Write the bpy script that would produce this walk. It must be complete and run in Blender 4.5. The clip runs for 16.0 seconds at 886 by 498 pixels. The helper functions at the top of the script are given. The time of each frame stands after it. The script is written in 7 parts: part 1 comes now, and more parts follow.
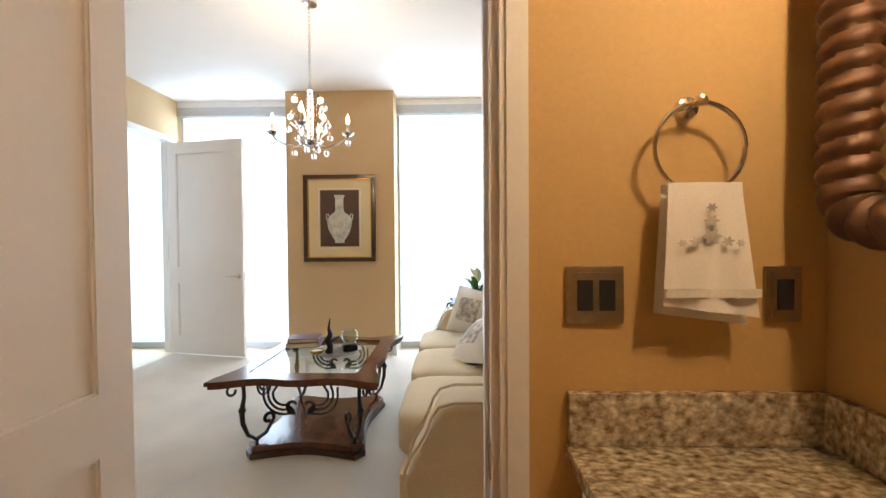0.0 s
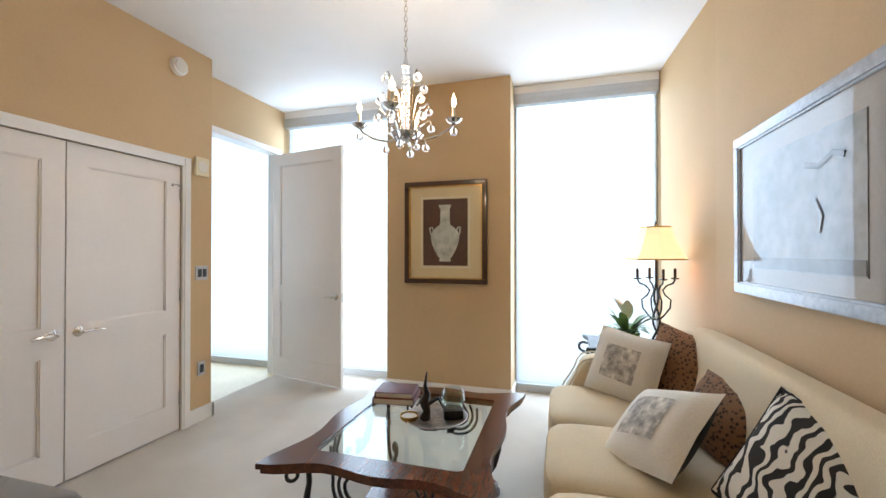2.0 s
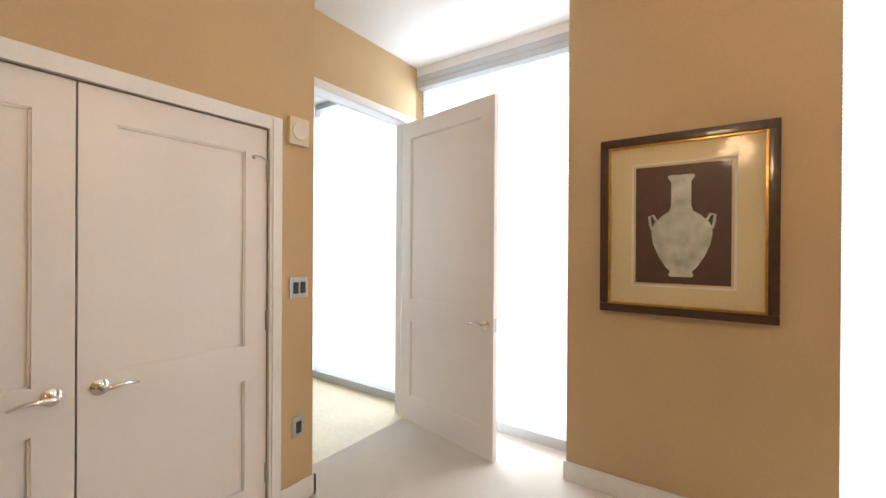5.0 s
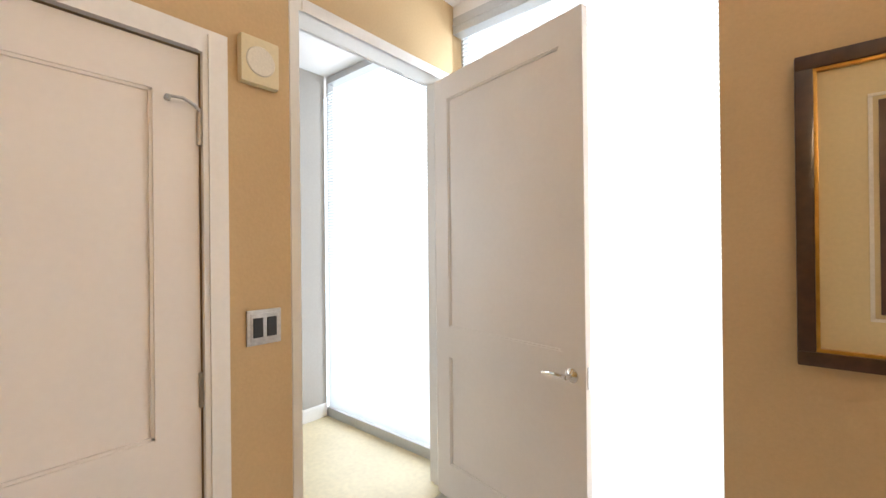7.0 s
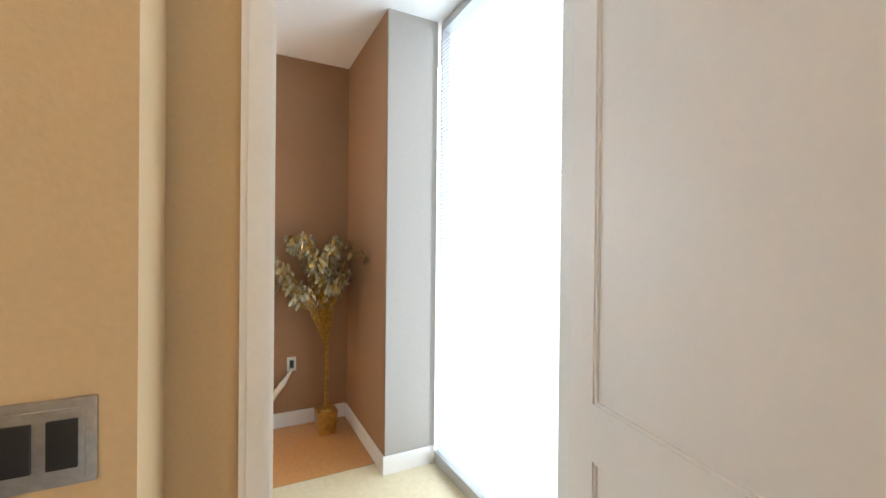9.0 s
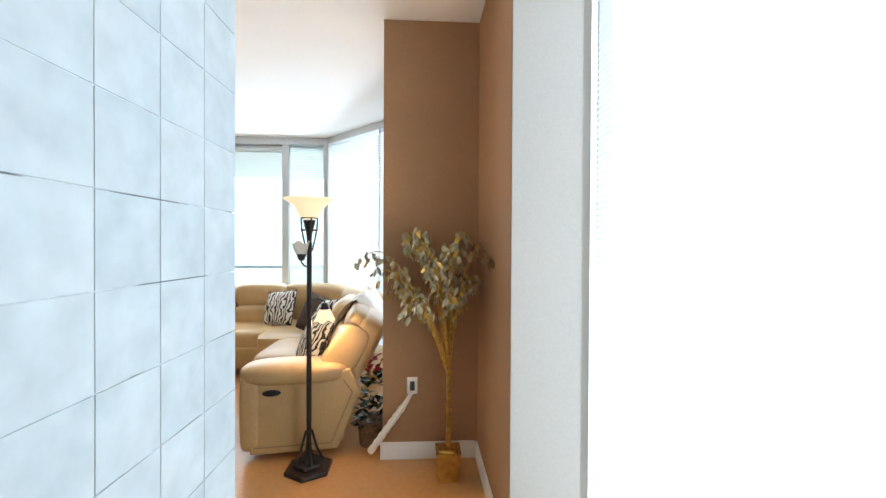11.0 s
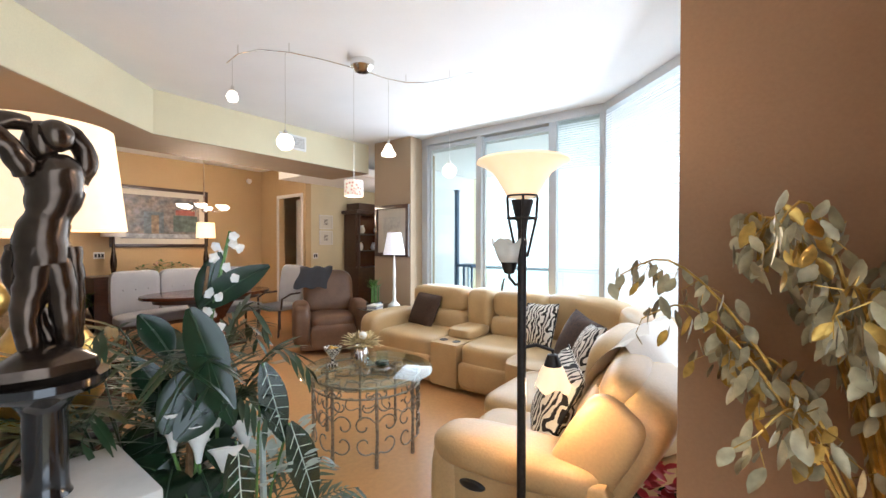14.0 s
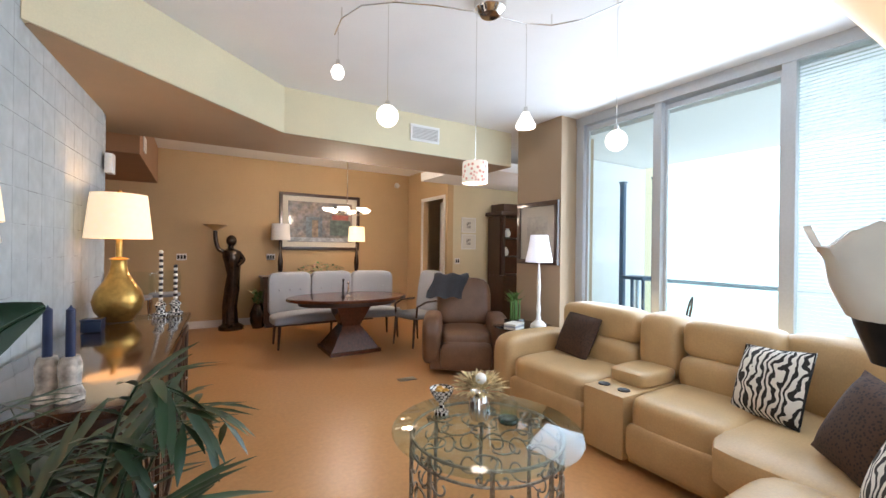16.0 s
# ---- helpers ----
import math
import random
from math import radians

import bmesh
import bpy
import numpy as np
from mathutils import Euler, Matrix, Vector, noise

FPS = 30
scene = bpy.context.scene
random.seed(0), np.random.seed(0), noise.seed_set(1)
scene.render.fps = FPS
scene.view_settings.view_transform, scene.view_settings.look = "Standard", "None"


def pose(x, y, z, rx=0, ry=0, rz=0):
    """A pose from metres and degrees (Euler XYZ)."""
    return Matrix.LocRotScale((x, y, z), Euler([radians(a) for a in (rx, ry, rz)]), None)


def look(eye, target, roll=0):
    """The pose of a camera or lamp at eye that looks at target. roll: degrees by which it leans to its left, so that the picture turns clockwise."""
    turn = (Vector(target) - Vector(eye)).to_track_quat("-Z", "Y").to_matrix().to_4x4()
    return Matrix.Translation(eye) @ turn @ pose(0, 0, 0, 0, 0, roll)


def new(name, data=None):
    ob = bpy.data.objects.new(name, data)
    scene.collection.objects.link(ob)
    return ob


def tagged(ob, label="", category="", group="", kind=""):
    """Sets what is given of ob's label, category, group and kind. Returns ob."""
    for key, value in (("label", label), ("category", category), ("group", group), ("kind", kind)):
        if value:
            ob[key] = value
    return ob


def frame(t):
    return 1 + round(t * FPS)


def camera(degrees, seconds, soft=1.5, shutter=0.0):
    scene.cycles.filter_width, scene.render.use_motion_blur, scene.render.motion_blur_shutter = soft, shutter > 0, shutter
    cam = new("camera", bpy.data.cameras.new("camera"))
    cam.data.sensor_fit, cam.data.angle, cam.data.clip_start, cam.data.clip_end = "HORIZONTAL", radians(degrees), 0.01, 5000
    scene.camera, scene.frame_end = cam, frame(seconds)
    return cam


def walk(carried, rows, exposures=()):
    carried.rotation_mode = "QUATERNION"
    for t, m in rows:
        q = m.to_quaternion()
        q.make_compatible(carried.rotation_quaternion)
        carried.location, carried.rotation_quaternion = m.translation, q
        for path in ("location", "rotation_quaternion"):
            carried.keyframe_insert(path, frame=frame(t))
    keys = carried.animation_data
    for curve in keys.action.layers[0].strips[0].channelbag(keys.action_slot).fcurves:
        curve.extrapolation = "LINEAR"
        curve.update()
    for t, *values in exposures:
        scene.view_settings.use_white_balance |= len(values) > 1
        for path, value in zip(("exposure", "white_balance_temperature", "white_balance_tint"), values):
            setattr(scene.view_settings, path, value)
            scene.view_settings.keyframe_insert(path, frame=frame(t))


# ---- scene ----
cam = camera(95.1, 16.0)
PATH = [
    (0, (0.479, 0.092, 1.295), (0.440, 2.091, 1.255), -0.4),
    (0.5, (0.446, 0.300, 1.346), (0.328, 2.296, 1.317), -0.4),
    (1, (0.434, 0.544, 1.337), (0.181, 2.528, 1.336), -0.3),
    (1.5, (0.362, 0.75, 1.366), (-0.036, 2.71, 1.377), -0.2),
    (2, (0.29, 0.935, 1.37), (-0.271, 2.855, 1.385), -0.0),
    (2.5, (0.199, 1.143, 1.386), (-0.535, 3.003, 1.388), -0.1),
    (3, (0.073, 1.33, 1.382), (-0.799, 3.13, 1.37), -0.1),
    (3.5, (-0.067, 1.547, 1.379), (-1.06, 3.283, 1.358), 0.1),
    (4, (-0.215, 1.756, 1.379), (-1.306, 3.432, 1.359), 0.4),
    (4.2, (-0.284, 1.844, 1.389), (-1.403, 3.502, 1.368), 0.6),
    (6.3, (-1.015, 2.639, 1.448), (-2.193, 4.255, 1.463), -0.1),
    (6.5, (-1.071, 2.715, 1.451), (-2.269, 4.316, 1.468), -0.2),
    (7, (-1.216, 2.907, 1.446), (-2.495, 4.444, 1.451), -0.6),
    (7.5, (-1.367, 3.124, 1.464), (-2.764, 4.555, 1.444), -0.9),
    (8, (-1.506, 3.331, 1.469), (-3.043, 4.61, 1.435), -0.9),
    (8.2, (-1.566, 3.44, 1.457), (-3.165, 4.641, 1.435), -0.6),
    (10.3, (-2.282, 4.103, 1.469), (-4.235, 4.532, 1.436), 0.5),
    (10.5, (-2.353, 4.151, 1.468), (-4.324, 4.486, 1.439), 0.3),
    (11, (-2.541, 4.24, 1.461), (-4.538, 4.352, 1.443), 0.3),
    (11.5, (-2.763, 4.306, 1.466), (-4.759, 4.188, 1.448), -0.1),
    (12, (-2.957, 4.342, 1.461), (-4.928, 4.005, 1.454), -0.2),
    (12.5, (-3.188, 4.357, 1.477), (-5.101, 3.774, 1.466), -0.5),
    (13, (-3.418, 4.319, 1.467), (-5.248, 3.511, 1.461), -0.1),
    (13.5, (-3.677, 4.243, 1.467), (-5.401, 3.229, 1.445), -0.0),
    (14, (-3.901, 4.161, 1.463), (-5.495, 2.954, 1.44), 0.1),
    (14.5, (-4.134, 4.051, 1.465), (-5.569, 2.658, 1.444), 0.1),
    (15, (-4.334, 3.909, 1.465), (-5.614, 2.372, 1.446), 0.3),
    (15.5, (-4.514, 3.727, 1.47), (-5.667, 2.093, 1.456), 0.6),
    (16, (-4.663, 3.571, 1.46), (-5.704, 1.862, 1.458), 0.7),
]
walk(cam, [(t, look(eye, target, roll)) for t, eye, target, roll in PATH], [(0.0, 0.20, 6080, 12), (2.0, -0.06, 5920, 12), (3.5, 0.02, 6350, 15), (7.0, 0.03, 6980, 18), (10.5, 0.2, 6430, 12), (12.5, 0.22, 6640, 15), (14.0, 0.24, 6430, 17), (16.0, 0.14, 6220, 17)])

# ---- exposure, world and sun ----
world = bpy.data.worlds.new("world")
scene.world = world
world.use_nodes = True
wn = world.node_tree.nodes
sky = wn.new("ShaderNodeTexSky")
sky.sky_type, sky.sun_disc = "NISHITA", False
sky.sun_elevation, sky.sun_rotation = radians(50), radians(200)
wn["Background"].inputs[1].default_value = 0.12
world.node_tree.links.new(sky.outputs[0], wn["Background"].inputs[0])
sun = new("sun", bpy.data.lights.new("sun", "SUN"))
sun.data.energy, sun.data.angle, sun.data.color = 2.0, radians(0.5), (1, 0.95, 0.88)
sun.matrix_world = look((0, 0, 30), (3.0, 8.0, 18.0))


def window_light(at, aim, wide, high, watts, colour=(0.72, 0.87, 1.0)):
    """An added area lamp on the room side of one window, in place of its daylight."""
    ob = new("window_light", bpy.data.lights.new("window_light", "AREA"))
    ob.data.shape, ob.data.size, ob.data.size_y = "RECTANGLE", wide, high
    ob.data.energy, ob.data.color = watts, colour
    ob.matrix_world = look(at, aim)
    return ob


def bulb(at, watts, size=0.04, colour=(1, 0.72, 0.42)):
    ob = new("point_light", bpy.data.lights.new("point_light", "POINT"))
    ob.data.energy, ob.data.shadow_soft_size, ob.data.color = watts, size, colour
    ob.location = at
    return ob


WL = 12.0  # watts per square metre of window
window_light((-2.09, 4.925, 1.445), (-2.09, 0, 1.445), 1.41, 2.72, WL * 3.35)
window_light((0.488, 4.925, 1.445), (0.488, 0, 1.445), 1.28, 2.72, WL * 3.25)
window_light((-3.602, 4.96, 1.50), (-3.602, 0, 1.50), 1.40, 2.84, WL * 1.6)
window_light((-8.35, 1.55, 1.6), (0, 1.55, 1.5), 2.2, 2.5, WL * 5.5)
window_light((-7.0, 3.70, 1.7), (-6.2, 2.2, 1.5), 2.6, 2.2, WL * 2.0)
# warm lamps, and last an added cool fill
bulb((1.12, 0.30, 2.05), 72, 0.06, (1, 0.70, 0.38))
bulb((-0.51, 2.96, 2.25), 24, 0.12)
bulb((0.955, 4.22, 1.44), 5.0, 0.05)
bulb((-5.2, 3.52, 1.80), 8, 0.05)
bulb((-5.29, 3.593, 0.95), 8, 0.04)
bulb((-4.15, 2.48, 1.68), 3, 0.06)
bulb((-4.20, -0.05, 1.68), 5, 0.06)
bulb((-6.60, -2.4, 2.12), 75, 0.15, (1, 0.85, 0.64))
bulb((-7.15, -3.75, 1.62), 2.5, 0.06)
bulb((-6.06, 1.63, 1.80), 9, 0.1, (1, 0.82, 0.6))
# added cool fill that brightens the alcove; no fixture hangs here
bulb((-9.9, -1.6, 2.3), 14, 0.2, (0.95, 0.97, 1.0))


# ---- materials ----
def material(name, colour, rough=0.6, metal=0.0, grain=0.0, scale=40.0, blotch=0.0, blotch_scale=2.0, bump=0.0, spec=0.5, stretch=(1, 1, 1), coat=0.0, two=None):
    m = bpy.data.materials.new(name)
    m.use_nodes = True
    n, l = m.node_tree.nodes, m.node_tree.links
    p = n["Principled BSDF"]
    p.inputs["Roughness"].default_value, p.inputs["Metallic"].default_value = rough, metal
    p.inputs["Specular IOR Level"].default_value, p.inputs["Coat Weight"].default_value = spec, coat
    p.inputs["Coat Roughness"].default_value = 0.08
    c = n.new("ShaderNodeRGB")
    c.outputs[0].default_value = (*colour, 1)
    out = c.outputs[0]
    co = n.new("ShaderNodeTexCoord")
    mp = n.new("ShaderNodeMapping")
    mp.inputs["Scale"].default_value = stretch
    l.new(co.outputs["Object"], mp.inputs[0])

    def noise_tex(s, detail):
        t = n.new("ShaderNodeTexNoise")
        t.inputs["Scale"].default_value, t.inputs["Detail"].default_value = s, detail
        l.new(mp.outputs[0], t.inputs["Vector"])
        return t.outputs[0]

    def vary(out, fac, amount, other=None):
        r = n.new("ShaderNodeMapRange")
        r.inputs["From Min"].default_value, r.inputs["From Max"].default_value = 0.3, 0.7
        r.inputs["To Min"].default_value, r.inputs["To Max"].default_value = (0, amount) if other else (1 - amount, 1 + amount)
        l.new(fac, r.inputs[0])
        x = n.new("ShaderNodeMix")
        x.data_type = "RGBA"
        if other:
            l.new(r.outputs[0], x.inputs["Factor"])
            x.inputs["B"].default_value = (*other, 1)
            l.new(out, x.inputs["A"])
        else:
            x.blend_type = "MULTIPLY"
            x.inputs["Factor"].default_value = 1
            l.new(out, x.inputs["A"])
            l.new(r.outputs[0], x.inputs["B"])
        return x.outputs["Result"]

    if blotch:
        out = vary(out, noise_tex(blotch_scale, 4), blotch, two)
    if grain or bump:
        g = noise_tex(scale, 6)
        if grain:
            out = vary(out, g, grain)
        if bump:
            b = n.new("ShaderNodeBump")
            b.inputs["Strength"].default_value, b.inputs["Distance"].default_value = bump, 0.004
            l.new(g, b.inputs["Height"])
            l.new(b.outputs[0], p.inputs["Normal"])
    l.new(out, p.inputs["Base Color"])
    return m


def glow(name, colour, power, translucent=0.0):
    """A lamp shade or bulb that gives off light."""
    m = material(name, colour, 0.5, grain=0.05, scale=30)
    p = m.node_tree.nodes["Principled BSDF"]
    p.inputs["Emission Color"].default_value, p.inputs["Emission Strength"].default_value = (*colour, 1), power
    return m


def glass(name, tint=(1, 1, 1), rough=0.0):
    """Refracting glass for crystals and vessels."""
    m = bpy.data.materials.new(name)
    m.use_nodes = True
    p = m.node_tree.nodes["Principled BSDF"]
    p.inputs["Base Color"].default_value, p.inputs["Roughness"].default_value = (*tint, 1), rough
    p.inputs["Transmission Weight"].default_value, p.inputs["IOR"].default_value = 1.0, 1.45
    return m


def sheet_glass(name, tint):
    """Thin flat glass: clear, with a gloss that grows at grazing angles."""
    m = bpy.data.materials.new(name)
    m.use_nodes = True
    n, l = m.node_tree.nodes, m.node_tree.links
    t, g, x = n.new("ShaderNodeBsdfTransparent"), n.new("ShaderNodeBsdfGlossy"), n.new("ShaderNodeMixShader")
    lw, pw, f = n.new("ShaderNodeLayerWeight"), n.new("ShaderNodeMath"), n.new("ShaderNodeMath")
    pw.operation, f.operation = "POWER", "MULTIPLY_ADD"
    pw.inputs[1].default_value, f.inputs[1].default_value, f.inputs[2].default_value = 3.0, 0.45, 0.03
    l.new(lw.outputs["Facing"], pw.inputs[0])
    l.new(pw.outputs[0], f.inputs[0])
    t.inputs[0].default_value, g.inputs[0].default_value = (*tint, 1), (0.95, 0.97, 0.97, 1)
    g.inputs["Roughness"].default_value = 0.02
    l.new(f.outputs[0], x.inputs[0])
    l.new(t.outputs[0], x.inputs[1])
    l.new(g.outputs[0], x.inputs[2])
    l.new(x.outputs[0], n["Material Output"].inputs[0])
    return m


TAN = material("tan_wall_paint", (0.56, 0.395, 0.215), 0.75, grain=0.03, scale=90, blotch=0.04, blotch_scale=1.5, bump=0.15)
BATH = material("ochre_wall_paint", (0.56, 0.36, 0.13), 0.7, grain=0.03, scale=90, blotch=0.05, blotch_scale=1.5, bump=0.15)
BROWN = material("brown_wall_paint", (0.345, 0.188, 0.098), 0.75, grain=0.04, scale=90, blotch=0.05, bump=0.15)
TAUPE = material("taupe_paint_and_shade", (0.36, 0.26, 0.17), 0.75, grain=0.03, scale=90, blotch=0.05, bump=0.15)
GREYP = material("pale_grey_paint", (0.38, 0.35, 0.315), 0.75, grain=0.03, scale=90, bump=0.1)
CREAMP = material("cream_wall_paint", (0.70, 0.62, 0.42), 0.75, grain=0.03, scale=90, blotch=0.04, bump=0.1)
WHITEP = material("white_trim_paint", (0.80, 0.78, 0.75), 0.38, grain=0.02, scale=60, blotch=0.02)
DOORP = material("white_door_paint", (0.80, 0.75, 0.71), 0.42, grain=0.012, scale=50, blotch=0.03)
CEIL = material("ceiling_paint", (0.83, 0.82, 0.81), 0.9, grain=0.02, scale=120, blotch=0.02, bump=0.08)
CARPET = material("cream_carpet", (0.62, 0.57, 0.50), 0.95, grain=0.14, scale=260, blotch=0.06, blotch_scale=3, bump=0.9, spec=0.1)
CORK = material("honey_floor", (0.52, 0.255, 0.09), 0.34, grain=0.07, scale=30, blotch=0.5, blotch_scale=1.3, two=(0.54, 0.30, 0.135), bump=0.04)
HALLF = material("light_washed_floor", (0.66, 0.57, 0.38), 0.45, grain=0.06, scale=30, blotch=0.08)
TILE = material("grey_plaster_panel", (0.41, 0.455, 0.475), 0.6, grain=0.08, scale=14, blotch=0.7, blotch_scale=3.5, two=(0.52, 0.55, 0.56), bump=0.25)
_n, _l = TILE.node_tree.nodes, TILE.node_tree.links
_i, _v = _n.new("ShaderNodeObjectInfo"), _n.new("ShaderNodeVectorMath")
_v.operation = "SCALE"
_v.inputs[0].default_value = (37.0, 23.0, 51.0)
_l.new(_i.outputs["Random"], _v.inputs["Scale"])
_l.new(_v.outputs[0], _n["Mapping"].inputs["Location"])
JOINT = material("dark_plaster_joint", (0.50, 0.535, 0.55), 0.8, grain=0.2, scale=25, blotch=0.9, blotch_scale=4.0, two=(0.10, 0.105, 0.11))
for _r in JOINT.node_tree.nodes:
    if _r.bl_idname == "ShaderNodeMapRange" and _r.inputs["To Min"].default_value == 0:
        _r.inputs["From Min"].default_value, _r.inputs["From Max"].default_value = 0.52, 0.58
ALU = material("grey_window_aluminium", (0.52, 0.53, 0.54), 0.45, 0.35, grain=0.04, scale=60)
SLAT = bpy.data.materials.new("white_blind_slat")
SLAT.use_nodes = True
_n, _l = SLAT.node_tree.nodes, SLAT.node_tree.links
_t, _m = _n.new("ShaderNodeBsdfTranslucent"), _n.new("ShaderNodeMixShader")
_n["Principled BSDF"].inputs["Base Color"].default_value = (0.88, 0.9, 0.92, 1)
_t.inputs[0].default_value = (0.9, 0.94, 0.96, 1)
_m.inputs[0].default_value = 0.6
_l.new(_n["Principled BSDF"].outputs[0], _m.inputs[1])
_l.new(_t.outputs[0], _m.inputs[2])
_l.new(_m.outputs[0], _n["Material Output"].inputs[0])
HAZE = bpy.data.materials.new("bright_overcast_haze")
HAZE.use_nodes = True
_p = HAZE.node_tree.nodes["Principled BSDF"]
_p.inputs["Base Color"].default_value = (0.02, 0.02, 0.02, 1)
_p.inputs["Emission Color"].default_value, _p.inputs["Emission Strength"].default_value = (0.74, 0.90, 1.0, 1), 2.6
CHROME = material("polished_nickel", (0.75, 0.73, 0.70), 0.14, 1.0, grain=0.04, scale=40)
STEEL = material("brushed_steel", (0.45, 0.44, 0.43), 0.35, 1.0, grain=0.12, scale=80, stretch=(1, 20, 1))
BLACKP = material("black_plastic", (0.015, 0.015, 0.016), 0.35)
WOOD = material("polished_cherry_wood", (0.10, 0.030, 0.013), 0.22, grain=0.3, scale=18, blotch=0.25, blotch_scale=4, stretch=(8, 1, 8), coat=0.35, bump=0.03)
DARKW = material("dark_espresso_wood", (0.045, 0.020, 0.012), 0.28, grain=0.3, scale=16, blotch=0.25, blotch_scale=4, stretch=(1, 8, 8), coat=0.12, bump=0.03)
IRON = material("dark_wrought_iron", (0.035, 0.030, 0.028), 0.45, 0.7, grain=0.25, scale=60, bump=0.2)
PEWTER = material("aged_pewter_iron", (0.30, 0.26, 0.22), 0.4, 0.8, grain=0.35, scale=50, bump=0.3)
CREAM = material("cream_upholstery", (0.66, 0.55, 0.37), 0.85, grain=0.08, scale=220, blotch=0.06, bump=0.3)
LEATHER = material("cream_leather", (0.485, 0.32, 0.15), 0.42, grain=0.06, scale=90, blotch=0.08, blotch_scale=4, bump=0.25)
BRLEATH = material("brown_leather", (0.17, 0.085, 0.045), 0.4, grain=0.12, scale=80, blotch=0.2, blotch_scale=4, bump=0.25)
GLASS = sheet_glass("clear_glass", (0.93, 0.97, 0.95))
MIRROR = material("mirror_silver", (0.9, 0.91, 0.92), 0.01, 1.0)
GREYFAB = material("silver_blue_fabric", (0.33, 0.34, 0.37), 0.6, grain=0.08, scale=150, blotch=0.06, bump=0.2)
GOLD = material("antique_gold", (0.55, 0.33, 0.09), 0.3, 0.9, grain=0.2, scale=25, blotch=0.15, bump=0.1)


# ---- mesh helpers ----
def box(bm, x0, y0, z0, x1, y1, z1, bevel=0.0):
    r = bmesh.ops.create_cube(bm, size=1)
    for v in r["verts"]:
        v.co = Vector((x0 + (v.co.x + 0.5) * (x1 - x0), y0 + (v.co.y + 0.5) * (y1 - y0), z0 + (v.co.z + 0.5) * (z1 - z0)))
    if bevel:
        es = list({e for v in r["verts"] for e in v.link_edges})
        bmesh.ops.bevel(bm, geom=es, offset=bevel, segments=2, affect="EDGES", profile=0.7)
    return bm


def B(*a, **k):
    return box(bmesh.new(), *a, **k)


def lathe(bm, profile, at=(0, 0, 0), seg=20, axis="z", squash=1.0):
    """Turns (radius, height) pairs round the z axis, or x or y."""
    rings = []
    for r, h in profile:
        ring = []
        for i in range(seg):
            a = 2 * math.pi * i / seg
            p = (r * math.cos(a), r * math.sin(a) * squash, h)
            if axis == "x":
                p = (p[2], p[0], p[1])
            elif axis == "y":
                p = (p[1], p[2], p[0])
            ring.append(bm.verts.new(Vector(p) + Vector(at)))
        rings.append(ring)
    for a, b in zip(rings, rings[1:]):
        for i in range(seg):
            bm.faces.new((a[i], a[(i + 1) % seg], b[(i + 1) % seg], b[i]))
    if profile[0][0] > 1e-4:
        bm.faces.new(rings[0][::-1])
    if profile[-1][0] > 1e-4:
        bm.faces.new(rings[-1])
    return bm


def L(profile, at=(0, 0, 0), seg=20, axis="z", squash=1.0):
    return lathe(bmesh.new(), profile, at, seg, axis, squash)


def tube(bm, pts, radius, seg=6):
    """A round bar along points; radius may be a list."""
    pts = [Vector(p) for p in pts]
    rs = radius if isinstance(radius, (list, tuple)) else [radius] * len(pts)
    rings, up = [], None
    for i, p in enumerate(pts):
        d = (pts[min(i + 1, len(pts) - 1)] - pts[max(i - 1, 0)]).normalized()
        if up is None:
            up = d.orthogonal().normalized()
        up = (up - d * up.dot(d)).normalized()
        side = d.cross(up)
        rings.append([bm.verts.new(p + rs[i] * (math.cos(2 * math.pi * k / seg) * up + math.sin(2 * math.pi * k / seg) * side)) for k in range(seg)])
    for a, b in zip(rings, rings[1:]):
        for k in range(seg):
            bm.faces.new((a[k], a[(k + 1) % seg], b[(k + 1) % seg], b[k]))
    bm.faces.new(rings[0][::-1])
    bm.faces.new(rings[-1])
    return bm


def T(pts, radius, seg=6):
    return tube(bmesh.new(), pts, radius, seg)


def prism(bm, outline, z0, z1, bevel=0.0):
    """A flat outline pulled up from z0 to z1."""
    lo = [bm.verts.new((x, y, z0)) for x, y in outline]
    hi = [bm.verts.new((x, y, z1)) for x, y in outline]
    fs = [bm.faces.new(lo[::-1]), bm.faces.new(hi)]
    n = len(outline)
    for i in range(n):
        fs.append(bm.faces.new((lo[i], lo[(i + 1) % n], hi[(i + 1) % n], hi[i])))
    if bevel:
        es = [e for f in fs[:2] for e in f.edges]
        bmesh.ops.bevel(bm, geom=es, offset=bevel, segments=3, affect="EDGES", profile=0.6)
    bmesh.ops.recalc_face_normals(bm, faces=bm.faces[:])
    return bm


def P(outline, z0, z1, bevel=0.0):
    return prism(bmesh.new(), outline, z0, z1, bevel)


def soft(bm, x0, y0, z0, x1, y1, z1, power=4.0, n=10, sag=0.0):
    """A stuffed block: a superellipsoid between two corners."""
    c = Vector(((x0 + x1) / 2, (y0 + y1) / 2, (z0 + z1) / 2))
    h = Vector(((x1 - x0) / 2, (y1 - y0) / 2, (z1 - z0) / 2))
    own = bmesh.new()
    bmesh.ops.create_cube(own, size=2)
    bmesh.ops.subdivide_edges(own, edges=own.edges[:], cuts=n - 1, use_grid_fill=True)
    at = {}
    for v in own.verts:
        p = v.co
        k = (abs(p.x) ** power + abs(p.y) ** power + abs(p.z) ** power) ** (1 / power)
        q = p / k
        at[v] = bm.verts.new((c.x + q.x * h.x, c.y + q.y * h.y, c.z + q.z * h.z - sag * h.z * (1 - q.x * q.x) * (1 - q.y * q.y)))
    for f in own.faces:
        bm.faces.new([at[v] for v in f.verts])
    own.free()
    return bm


